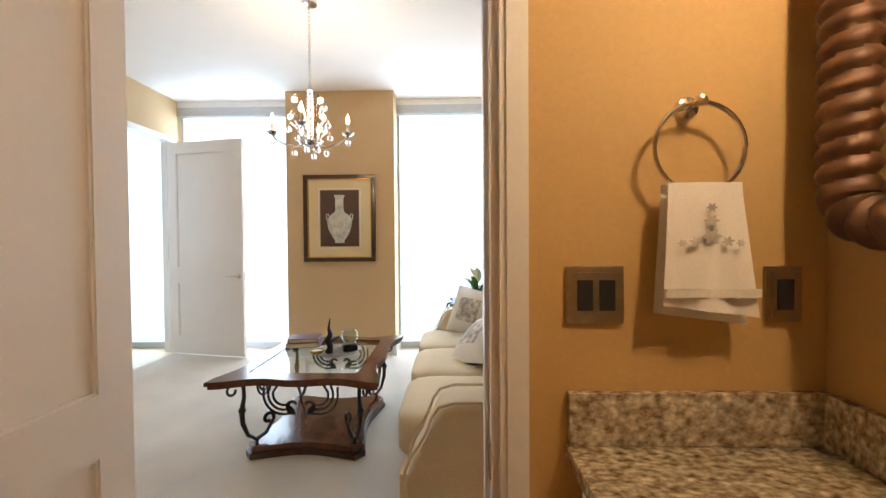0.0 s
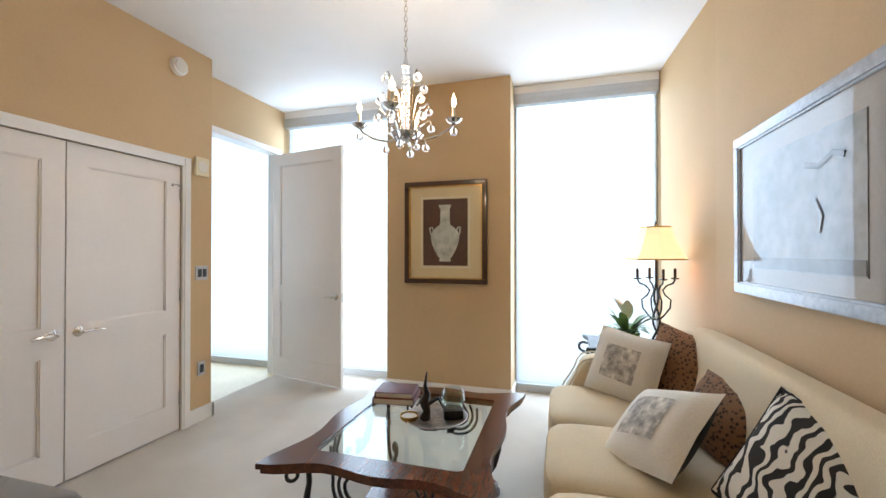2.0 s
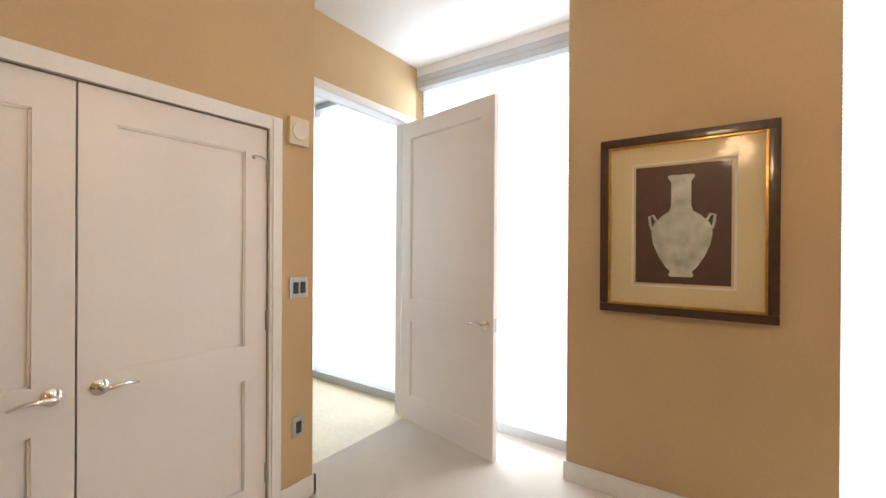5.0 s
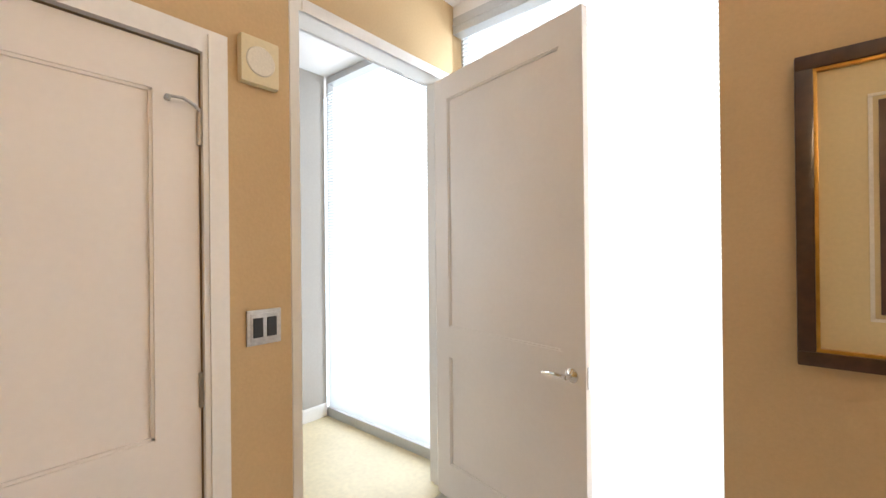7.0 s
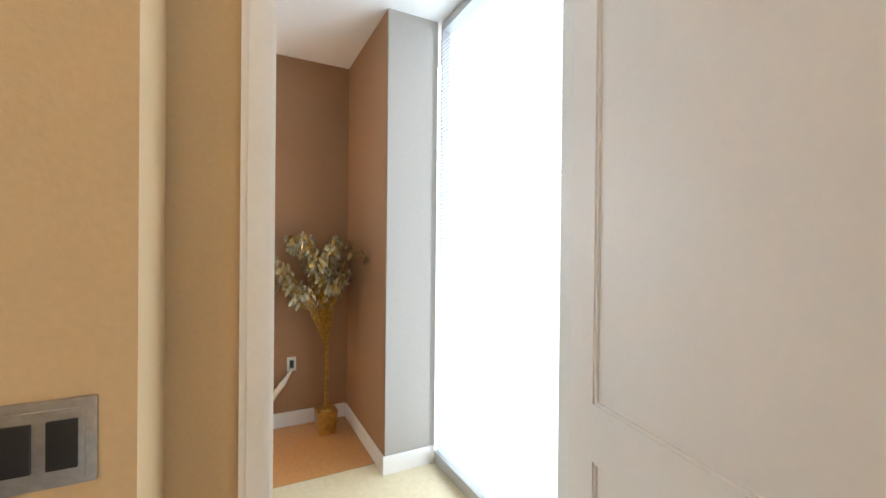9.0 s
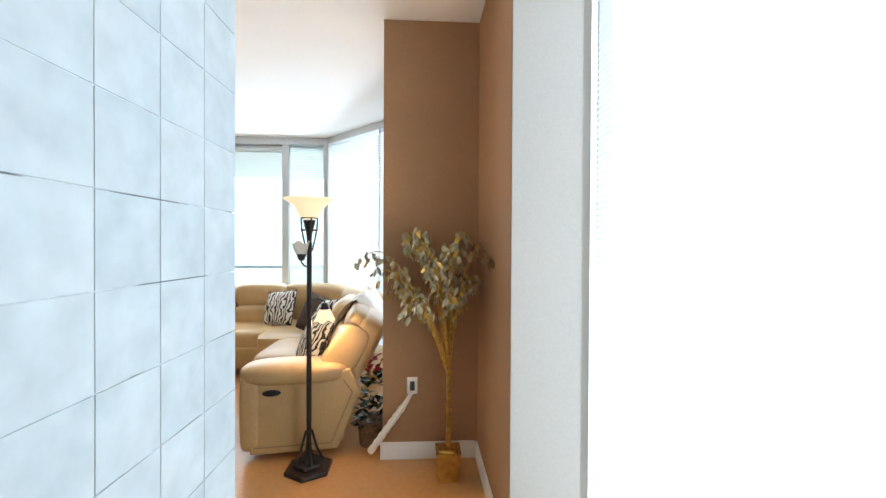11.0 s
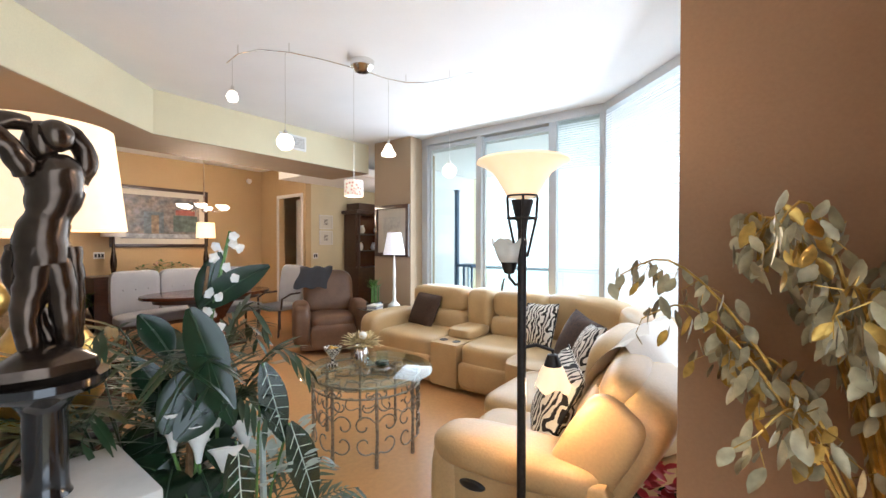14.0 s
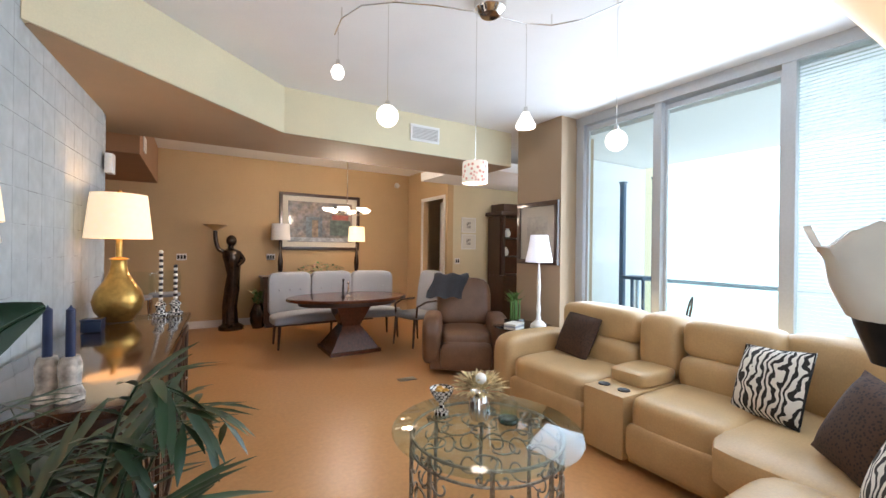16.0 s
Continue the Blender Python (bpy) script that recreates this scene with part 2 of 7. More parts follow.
def S(*a, **k):
    return soft(bmesh.new(), *a, **k)


def moved(bm, m):
    bmesh.ops.transform(bm, matrix=m, verts=bm.verts[:])
    return bm


def mesh_ob(name, bm, mat, smooth=True):
    if mat.name in ("clear_glass", "crystal_glass", "greenish_table_glass", "thin_globe_glass"):
        bmesh.ops.recalc_face_normals(bm, faces=bm.faces[:])
    me = bpy.data.meshes.new(name)
    bm.to_mesh(me)
    bm.free()
    me.materials.append(mat)
    if smooth:
        me.shade_smooth()
        me.set_sharp_from_angle(angle=radians(38))
    return new(name, me)


def part(name, bm, mat, parent, label="", smooth=True):
    ob = mesh_ob(name, bm, mat, smooth)
    ob.parent = parent
    return tagged(ob, label)


def thing(name, label, category, at=(0, 0, 0), turn=0.0, group=""):
    ob = new(name)
    ob.matrix_basis = pose(*at, 0, 0, turn)
    return tagged(ob, label, category, group)


def structure(name, bm, mat, label, category="wall"):
    return tagged(mesh_ob(name, bm, mat, False), label, category, kind="structure")


def mirrored(bm):
    bmesh.ops.scale(bm, vec=(-1, 1, 1), verts=bm.verts[:])
    bmesh.ops.reverse_faces(bm, faces=bm.faces[:])
    return bm


def pattern(name, kind, a, b, scale, rough=0.85):
    """Printed cloth: zebra bands or leopard spots."""
    m = bpy.data.materials.new(name)
    m.use_nodes = True
    n, l = m.node_tree.nodes, m.node_tree.links
    n["Principled BSDF"].inputs["Roughness"].default_value = rough
    co = n.new("ShaderNodeTexCoord")
    r = n.new("ShaderNodeValToRGB")
    if kind == "zebra":
        t = n.new("ShaderNodeTexWave")
        t.inputs["Scale"].default_value, t.inputs["Distortion"].default_value = scale, 13.0
        t.inputs["Detail"].default_value, t.inputs["Detail Scale"].default_value = 1.5, 1.3
        l.new(co.outputs["Object"], t.inputs["Vector"])
        l.new(t.outputs["Fac"], r.inputs[0])
        r.color_ramp.elements[0].position, r.color_ramp.elements[1].position = 0.42, 0.5
    else:
        t = n.new("ShaderNodeTexVoronoi")
        t.inputs["Scale"].default_value = scale
        l.new(co.outputs["Object"], t.inputs["Vector"])
        l.new(t.outputs["Distance"], r.inputs[0])
        r.color_ramp.elements[0].position, r.color_ramp.elements[1].position = 0.22, 0.5
    r.color_ramp.elements[0].color, r.color_ramp.elements[1].color = (*a, 1), (*b, 1)
    l.new(r.outputs[0], n["Principled BSDF"].inputs["Base Color"])
    return m


ZEBRA = pattern("zebra_print", "zebra", (0.015, 0.012, 0.010), (0.70, 0.66, 0.58), 8)
LEOPARD = pattern("leopard_print", "leopard", (0.020, 0.010, 0.006), (0.22, 0.11, 0.05), 55)
BFUR = pattern("dark_brown_plush", "leopard", (0.014, 0.007, 0.005), (0.06, 0.028, 0.014), 70)
PALE = material("ivory_cushion_cloth", (0.72, 0.68, 0.60), 0.85, grain=0.06, scale=150, bump=0.3)
SKETCH = material("grey_sketch_print", (0.30, 0.27, 0.24), 0.85, grain=0.5, scale=30, blotch=0.8, blotch_scale=18, two=(0.70, 0.66, 0.58))
BLACKV = material("black_velvet", (0.012, 0.011, 0.012), 0.9)
LEAF = material("dark_green_leaf", (0.011, 0.030, 0.014), 0.22, grain=0.25, scale=20, blotch=0.2, blotch_scale=6)
LEAF2 = material("bright_green_leaf", (0.09, 0.20, 0.045), 0.4, grain=0.3, scale=25, blotch=0.3, blotch_scale=8)
PALM = material("palm_green", (0.018, 0.048, 0.018), 0.36, grain=0.3, scale=25)
VEIN = material("silver_leaf_vein", (0.45, 0.52, 0.48), 0.5, grain=0.1, scale=40)
PETAL = material("white_petal", (0.82, 0.80, 0.74), 0.5, grain=0.05, scale=40)
GILT = material("gilded_dry_leaf", (0.42, 0.36, 0.22), 0.38, 0.35, grain=0.3, scale=30, blotch=0.3, blotch_scale=10)
GILTW = material("gilded_branch", (0.48, 0.29, 0.07), 0.3, 0.8, grain=0.35, scale=40, bump=0.4)
BRONZE = material("dark_bronze", (0.075, 0.052, 0.038), 0.22, 0.85, grain=0.35, scale=18, blotch=0.3, blotch_scale=8, bump=0.2)
MARBLE = material("white_veined_marble", (0.62, 0.60, 0.56), 0.25, grain=0.12, scale=8, blotch=0.4, blotch_scale=5, two=(0.40, 0.39, 0.37))
BASKET = material("brown_wicker", (0.20, 0.11, 0.05), 0.7, grain=0.4, scale=60, bump=0.6)
SOIL = material("dark_moss", (0.03, 0.035, 0.015), 0.9, grain=0.4, scale=60, bump=0.8)


def leaf_blade(bm, base, tip, wide, up=(0, 0, 1), fold=0.25, droop=0.0, n=6):
    """One leaf from base to tip, folded along its midrib."""
    base, tip, up = Vector(base), Vector(tip), Vector(up)
    d = tip - base
    side = d.cross(up)
    side = side.normalized() if side.length > 1e-5 else Vector((1, 0, 0))
    nrm = side.cross(d).normalized()
    rows = []
    for i in range(n + 1):
        u = i / n
        w = wide * 0.5 * math.sin(math.pi * min(0.98, 0.04 + u * 0.96)) ** 0.75
        c = base + d * u + Vector((0, 0, -droop * u * u))
        rows.append([bm.verts.new(c + side * w * k + nrm * (abs(k) * fold * w)) for k in (-1, 0, 1)])
    for a, b in zip(rows, rows[1:]):
        bm.faces.new((a[0], a[1], b[1], b[0]))
        bm.faces.new((a[1], a[2], b[2], b[1]))
    return bm


def cushion(name, label, mat, at, turn, size, lean=0.0, roll=0.0, thick=0.17, trim=None, back=None, motif=None, group=""):
    """A square throw pillow that stands on its edge; its face looks along -y before it is turned."""
    ob = new(name)
    ob.matrix_basis = pose(*at, lean, roll, turn)
    tagged(ob, label, "pillow", group)
    w, h = size

    def face(sign, shrink=1.0, lift=0.0):
        bm, n = bmesh.new(), 12
        g = [[None] * (n + 1) for _ in range(n + 1)]
        for i in range(n + 1):
            for j in range(n + 1):
                u, v = (2 * i / n - 1) * shrink, (2 * j / n - 1) * shrink
                puff = ((1 - u * u) * (1 - v * v)) ** 0.42 if abs(u) < 1 and abs(v) < 1 else 0
                pin = 1 - 0.06 * (1 - abs(u)) * abs(v) - 0.06 * (1 - abs(v)) * abs(u)
                g[i][j] = bm.verts.new((u * w / 2 * pin, sign * (thick / 2 * puff + lift), h / 2 + v * h / 2 * pin))
        for i in range(n):
            for j in range(n):
                q = (g[i][j], g[i + 1][j], g[i + 1][j + 1], g[i][j + 1])
                bm.faces.new(q if sign < 0 else q[::-1])
        return bm

    part("front", face(-1), mat, ob)
    part("back", face(1), back or mat, ob)
    if motif:
        part("print", face(-1, 0.5, 0.004), motif, ob, "grey printed animal sketch")
    if trim:
        e = [(-w / 2 * .97, 0, h * .015), (0, 0, h * .045), (w / 2 * .97, 0, h * .015), (w / 2 * .94, 0, h / 2), (w / 2 * .97, 0, h * .985), (0, 0, h * .955), (-w / 2 * .97, 0, h * .985), (-w / 2 * .94, 0, h / 2), (-w / 2 * .97, 0, h * .015)]
        part("piping", T(e, 0.007, 5), trim, ob)
    return ob


def blob(bm, at, r, seg=10, squash=1.0):
    prof = [(max(1e-5, r * math.sin(math.pi * i / 8)), -r * squash * math.cos(math.pi * i / 8)) for i in range(9)]
    return lathe(bm, prof, at, seg)


def arc(cx, cz, r, a0, a1, n=14, r1=None):
    """Points (u, w) on a circle or spiral, angles in degrees."""
    r1 = r if r1 is None else r1
    return [(cx + (r + (r1 - r) * i / n) * math.cos(radians(a0 + (a1 - a0) * i / n)), cz + (r + (r1 - r) * i / n) * math.sin(radians(a0 + (a1 - a0) * i / n))) for i in range(n + 1)]


def curved(pts, steps=5):
    """A smooth path through points."""
    p = [Vector(q) for q in pts]
    out = []
    for i in range(len(p) - 1):
        a, b, c, e = p[max(i - 1, 0)], p[i], p[i + 1], p[min(i + 2, len(p) - 1)]
        for k in range(steps):
            t = k / steps
            out.append(0.5 * (2 * b + (c - a) * t + (2 * a - 5 * b + 4 * c - e) * t * t + (3 * b - a - 3 * c + e) * t ** 3))
    return out + [p[-1]]


# ---- the shell: walls, floors, ceilings ----
H = 2.99
structure("floor_office", B(-2.78, 0.95, -0.12, 1.33, 5.02, 0), CARPET, "cream wall-to-wall carpet in the study", "floor")
structure("floor_bathroom", B(-1.5, -1.6, -0.12, 2.0, 0.948, 0), CORK, "honey-coloured bathroom floor", "floor")
# the window's glare on the passage floor is put into this pale colour
structure("floor_passage", B(-4.45, 3.7, -0.12, -2.782, 5.02, 0), HALLF, "passage floor in pale cream, the window's glare put into its colour", "floor")
structure("floor_living", P([(-4.452, 3.7), (-4.452, 5.02), (-5.6, 5.02), (-8.6, 3.1), (-8.6, -2.9), (-11.4, -2.9), (-11.4, -4.9), (-1.2, -4.9), (-1.2, -0.9), (-3.9, -0.9), (-3.76, 3.7)], -0.12, 0), CORK, "smooth honey-coloured living room floor", "floor")
structure("ceiling_office", B(-2.9, 0.95, H, 1.33, 5.3, H + 0.15), CEIL, "flat white ceiling", "ceiling")
structure("ceiling_bathroom", B(-1.5, -1.6, H, 2.0, 0.948, H + 0.15), CEIL, "flat white ceiling", "ceiling")
structure("ceiling_living", P([(-2.902, 3.5), (-2.902, 5.3), (-5.6, 5.3), (-8.8, 3.3), (-8.8, -1.4), (-3.6, -1.4), (-3.6, 3.5)], H, H + 0.15), CEIL, "flat white living room ceiling", "ceiling")
structure("ceiling_dining", B(-11.4, -4.9, 3.10, -1.2, -1.402, 3.25), CEIL, "flat white dining room ceiling", "ceiling")
# study
structure("wall_office_east", P([(1.205, 1.072), (1.205, 3.80), (1.131, 5.04), (1.33, 5.04), (1.33, 1.072)], 0, H), TAN, "tan painted wall behind the sofa")
w = bmesh.new()
box(w, -2.77, 0.95, 0, -2.53, 1.85, H)
box(w, -2.77, 1.85, 2.05, -2.53, 3.375, H)
box(w, -2.77, 3.375, 0, -2.53, 3.655, H)
box(w, -2.77, 1.85, 0, -2.60, 3.375, 2.05)
structure("wall_closet", w, TAN, "tan painted wall round the closet doors")
w = bmesh.new()
box(w, -2.90, 3.50, 0, -2.80, 3.83, H)
box(w, -2.90, 3.83, 2.49, -2.80, 4.82, H)
box(w, -2.90, 4.82, 0, -2.80, 5.04, H)
structure("wall_passage_door", w, TAN, "tan painted wall round the tall doorway")
structure("wall_office_pier", B(-1.378, 4.66, 0, -0.155, 5.04, H), TAN, "tan painted pier between the windows")
w = bmesh.new()
box(w, -2.77, 0.95, 0, -0.52, 1.07, H)
box(w, -0.52, 0.95, 2.2, 0.581, 1.07, H)
box(w, 0.581, 0.95, 0, 2.0, 1.07, H)
structure("wall_bathroom_north", w, BATH, "ochre painted bathroom wall with the doorway")
structure("wall_bathroom_east", B(1.26, -1.6, 0, 1.40, 0.947, H), BATH, "ochre painted bathroom wall beside the vanity")
structure("wall_bathroom_south", B(-1.5, -1.72, 0, 2.0, -1.6, H), BATH, "ochre painted bathroom wall")
structure("wall_bathroom_west", B(-0.65, -1.6, 0, -0.52, 0.44, H), BATH, "ochre painted bathroom wall")
# passage and living room
structure("wall_plaster_panels", P([(-2.902, 3.688), (-3.762, 3.688), (-4.007, -0.8), (-3.75, -0.8), (-3.3, 3.2), (-2.902, 3.2)], 0, H), JOINT, "dark joints behind the grey plaster panels")
structure("wall_passage_pier", B(-5.317, 4.64, 0, -4.316, 4.995, H), BROWN, "brown painted wall of the passage pier")
structure("wall_pier_end", B(-4.314, 4.642, 0, -4.306, 4.995, H), GREYP, "pale grey end of the passage pier")
structure("wall_living_return", B(-5.45, 3.988, 0, -5.319, 5.3, H), BROWN, "brown painted return wall beside the gilded tree")
structure("wall_living_pier", B(-8.75, -0.40, 0, -8.2, 0.33, H), TAUPE, "taupe painted pier with the framed print")
structure("wall_dining_south", B(-8.79, -4.9, 0, -1.2, -4.75, 3.1), TAN, "tan painted dining room wall")
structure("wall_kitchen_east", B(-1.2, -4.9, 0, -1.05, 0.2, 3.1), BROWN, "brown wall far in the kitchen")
w = bmesh.new()
box(w, -8.92, -3.18, 0, -8.79, -3.05, 3.1)
box(w, -8.92, -4.02, 2.5, -8.79, -3.18, 3.1)
box(w, -8.92, -4.9, 0, -8.79, -4.02, 3.1)
structure("wall_alcove_door", w, TAN, "tan painted wall with a far doorway")
structure("wall_alcove", B(-11.4, -3.18, 0, -8.922, -3.05, 3.1), CREAMP, "cream painted alcove wall with small pictures")
structure("wall_alcove_west", B(-11.52, -4.9, 0, -11.4, -0.4, 3.1), CREAMP, "cream painted alcove end wall")
structure("wall_alcove_north", B(-11.4, -0.55, 0, -8.752, -0.4, 3.1), CREAMP, "cream painted alcove wall")
structure("ceiling_alcove", B(-11.4, -3.05, 2.7, -8.202, -1.452, 2.85), CEIL, "flat white alcove ceiling", "ceiling")
structure("floor_alcove", B(-11.4, -3.05, -0.12, -8.602, -0.4, -0.002), CORK, "honey-coloured alcove floor", "floor")
# the dimness behind the far doorway is put into this wall's brown
structure("wall_back_room", B(-10.6, -4.9, 0, -10.5, -3.182, 2.7), BROWN, "wall beyond the far doorway, its dimness put into a brown colour")
structure("soffit", P([(-3.93, 0.83), (-5.37, -0.535), (-8.198, -0.535), (-8.198, -1.45), (-3.5, -1.45), (-3.5, 0.3)], 2.55, H - 0.002), CREAMP, "cream painted dropped soffit with a darker underside", "soffit")
# thin taupe sheet: the underside's shade is put into its colour
structure("soffit_underside", P([(-3.95, 0.80), (-5.36, -0.53), (-8.197, -0.53), (-8.197, -1.44), (-3.51, -1.44), (-3.51, 0.3)], 2.543, 2.548), TAUPE, "taupe underside of the soffit, its shade put into the colour", "soffit")
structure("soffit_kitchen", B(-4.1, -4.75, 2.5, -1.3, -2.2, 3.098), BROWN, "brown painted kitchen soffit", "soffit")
# outside
structure("ground", B(-60, -60, -14.2, 60, 90, -14), HALLF, "pale hazy ground far below", "ground")


def window_unit(name, x0, x1, y, label, valance=True):
    """A tall window that faces -y: sill kerb, frame, glass, blind and head box."""
    w = tagged(new(name), label, "window", kind="structure")
    f = bmesh.new()
    box(f, x0, y, 0.0, x1, y + 0.12, 0.075)
    box(f, x0, y + 0.03, 0.075, x0 + 0.016, y + 0.09, 2.93)
    box(f, x1 - 0.016, y + 0.03, 0.075, x1, y + 0.09, 2.93)
    box(f, x0, y + 0.03, 2.93, x1, y + 0.12, 2.985)
    part("window_frame", f, ALU, w, smooth=False)
    s = bmesh.new()
    n = 108
    for i in range(n):
        z = 0.10 + 2.76 * i / n
        r = bmesh.ops.create_grid(s, x_segments=1, y_segments=1, size=0.5)
        for v in r["verts"]:
            v.co = Vector((x0 + 0.014 + (v.co.x + 0.5) * (x1 - x0 - 0.028), y + 0.02 + 0.016 * v.co.y, z + 0.022 * v.co.y))
    tagged(part("blind_slats", s, SLAT, w, "white backlit slatted blind", smooth=False), kind="stuff")
    if valance:
        v = bmesh.new()
        box(v, x0, y - 0.06, 2.81, x1, y + 0.018, 2.915, bevel=0.004)
        box(v, x0, y - 0.065, 2.858, x1, y - 0.058, 2.868)
        part("pelmet", B(x0, y - 0.055, 2.916, x1, y + 0.018, 2.989), CEIL, w, "white painted pelmet", smooth=False)
        part("head_rail", v, ALU, w, "grey blind head box", smooth=False)
    return w


window_unit("window_1", -2.80, -1.378, 4.99, "tall study window with a white backlit blind")
window_unit("window_2", -0.155, 1.13, 4.99, "tall study window with a white backlit blind")
window_unit("window_3", -4.304, -2.90, 4.99, "tall passage window with a white backlit blind", False)
structure("backdrop_1", B(-5.3, 5.42, -0.3, 1.8, 5.43, 3.1), HAZE, "bright hazy sky outside the blinds", "backdrop")

# ---- doors, trim and fixtures of the study and passage ----
def casing(name, axis, fixed, a0, a1, top, wide=0.07, thick=0.018, label="white painted door casing"):
    """Door casing on a wall of constant x or y: two uprights and a head, its face towards +thick."""
    bm = bmesh.new()
    lo, hi = sorted((fixed, fixed + thick))
    for u0, u1, z0, z1 in ((a0 - wide, a0, 0, top + wide), (a1, a1 + wide, 0, top + wide), (a0, a1, top, top + wide)):
        for k, (e, g) in enumerate(((0, 1.0), (0.014, 0.6))):
            f0, f1 = (fixed, fixed + thick * g) if k == 0 else (fixed + thick * g, fixed + thick * 1.35)
            l2, h2 = sorted((f0, f1))
            if axis == "x":
                box(bm, l2, u0 + e, z0, h2, u1 - e, z1 - e * (z1 > top + 0.01))
            else:
                box(bm, u0 + e, l2, z0, u1 - e, h2, z1 - e * (z1 > top + 0.01))
    return structure(name, bm, WHITEP, label, "trim")


def skirting(name, x0, y0, x1, y1, high=0.115):
    bm = B(x0, y0, 0, x1, y1, high - 0.012)
    box(bm, x0 + (0.004 if x1 - x0 < 0.05 else 0), y0 + (0.004 if y1 - y0 < 0.05 else 0), high - 0.012, x1 - (0.004 if x1 - x0 < 0.05 else 0), y1 - (0.004 if y1 - y0 < 0.05 else 0), high)
    return structure(name, bm, WHITEP, "white painted baseboard", "baseboard")


def panel_door(ob, wide, high, rail, thick=0.04, mat=DOORP, both=True):
    """A two-panel door from its hinge edge along +x, faces at y = 0 and y = -thick."""
    st = 0.115
    bm = bmesh.new()
    box(bm, 0, -thick, 0, st, 0, high)
    box(bm, wide - st, -thick, 0, wide, 0, high)
    for z0, z1 in ((0, 0.2), (rail - 0.11, rail + 0.06), (high - 0.13, high)):
        box(bm, st, -thick, z0, wide - st, 0, z1)
    part("door_frame", bm, mat, ob, smooth=False)
    for z0, z1 in ((0.2, rail - 0.11), (rail + 0.06, high - 0.13)):
        p = B(st - 0.002, -thick + 0.013, z0 - 0.002, wide - st + 0.002, -0.013, z1 + 0.002)
        for u0, u1, w0, w1 in ((st, st + 0.008, z0, z1), (wide - st - 0.008, wide - st, z0, z1), (st, wide - st, z0, z0 + 0.008), (st, wide - st, z1 - 0.008, z1)):
            box(p, u0, -thick + 0.005, w0, u1, -0.005, w1)
        part("door_panel", p, mat, ob, smooth=False)


def lever(parent, x, y, z, face, way):
    """A lever handle on a rose; face is +1 or -1 along y, way the side to which the lever points."""
    h = L([(0.001, 0), (0.031, 0), (0.031, 0.006), (0.022, 0.012), (0.011, 0.016), (0.011, 0.05), (0.001, 0.052)], (0, 0, 0), 18, "y")
    moved(h, Matrix.Diagonal((1, face, 1, 1)))
    tube(h, [(0, face * 0.047, 0), (way * 0.03, face * 0.052, 0.004), (way * 0.075, face * 0.05, 0.006), (way * 0.118, face * 0.046, -0.004)], [0.010, 0.010, 0.008, 0.005], 8)
    moved(h, Matrix.Translation((x, y, z)))
    bmesh.ops.recalc_face_normals(h, faces=h.faces[:])
    return part("door_handle", h, CHROME, parent, "polished nickel lever handle")


def hinge(parent, x, y, z):
    return part("hinge", L([(0.001, -0.052), (0.0075, -0.05), (0.0075, 0.05), (0.001, 0.052)], (x, y, z), 10), STEEL, parent, "steel butt hinge")


# closet: two leaves in the wall at x = -2.53
casing("trim_closet", "x", -2.53, 1.86, 3.372, 2.035)
for i, (a, turn, way) in enumerate(((1.863, 90, 1), (3.368, -90, -1))):
    d = tagged(new("door_%d" % (i + 1)), "closed white two-panel closet door with a nickel lever", "door", kind="structure")
    d.matrix_basis = pose(-2.575 if turn > 0 else -2.535, a, 0.012, 0, 0, turn)
    panel_door(d, 0.749, 2.018, 0.86, 0.04)
    yf, face = (-0.04, -1) if turn > 0 else (0.0, 1)
    lever(d, 0.685, yf, 0.875, face, -1)
    for z in (0.24, 1.03, 1.80):
        hinge(d, 0.0, yf + face * 0.004, z)
    if i:
        pin = T([(0.0, face * 0.012, 1.85), (0.02, face * 0.02, 1.862), (0.05, face * 0.03, 1.87), (0.085, face * 0.028, 1.868)], 0.005, 6)
        tube(pin, [(0.085, face * 0.028, 1.868), (0.09, face * 0.03, 1.855)], 0.008, 6)
        part("door_stop", pin, STEEL, d, "steel hinge-pin door stop")
# tall doorway to the passage
casing("trim_passage_door", "x", -2.80, 3.845, 4.805, 2.475, 0.06)
casing("trim_passage_far", "x", -2.90, 3.845, 4.805, 2.475, 0.06, -0.018)
j = bmesh.new()
for y0, y1 in ((3.83, 3.846), (4.804, 4.82)):
    box(j, -2.90, y0, 0, -2.80, y1, 2.476)
    s = 1 if y0 < 4 else -1
    box(j, -2.875, (y1 if s > 0 else y0 - 0.012), 0, -2.845, (y1 + 0.012 if s > 0 else y0), 2.47)
box(j, -2.90, 3.846, 2.476, -2.80, 4.804, 2.49)
structure("door_jamb", j, WHITEP, "white painted door jamb with stops", "trim")
d = tagged(new("door_3"), "tall white two-panel door standing open before the window", "door", kind="structure")
d.matrix_basis = pose(-2.785, 4.775, 0.015, 0, 0, -11.4)
panel_door(d, 0.985, 2.43, 0.93, 0.04)
lever(d, 0.92, -0.04, 0.90, -1, -1)
lever(d, 0.92, 0.0, 0.90, 1, -1)
part("latch", B(0.985, -0.028, 0.855, 0.988, -0.012, 0.945), STEEL, d, "steel latch plate")
for z in (0.25, 1.2, 2.2):
    hinge(d, -0.006, 0.0, z)
skirting("baseboard_closet_end", -2.53, 3.445, -2.515, 3.67)
skirting("baseboard_closet_return", -2.53, 3.655, -2.515, 3.67)
skirting("baseboard_return", -2.80, 3.655, -2.531, 3.67)
skirting("baseboard_pier", -1.393, 4.645, -0.14, 4.66)
skirting("baseboard_pier_side", -0.155, 4.661, -0.14, 4.988)
skirting("baseboard_east", 1.19, 1.08, 1.205, 3.80)
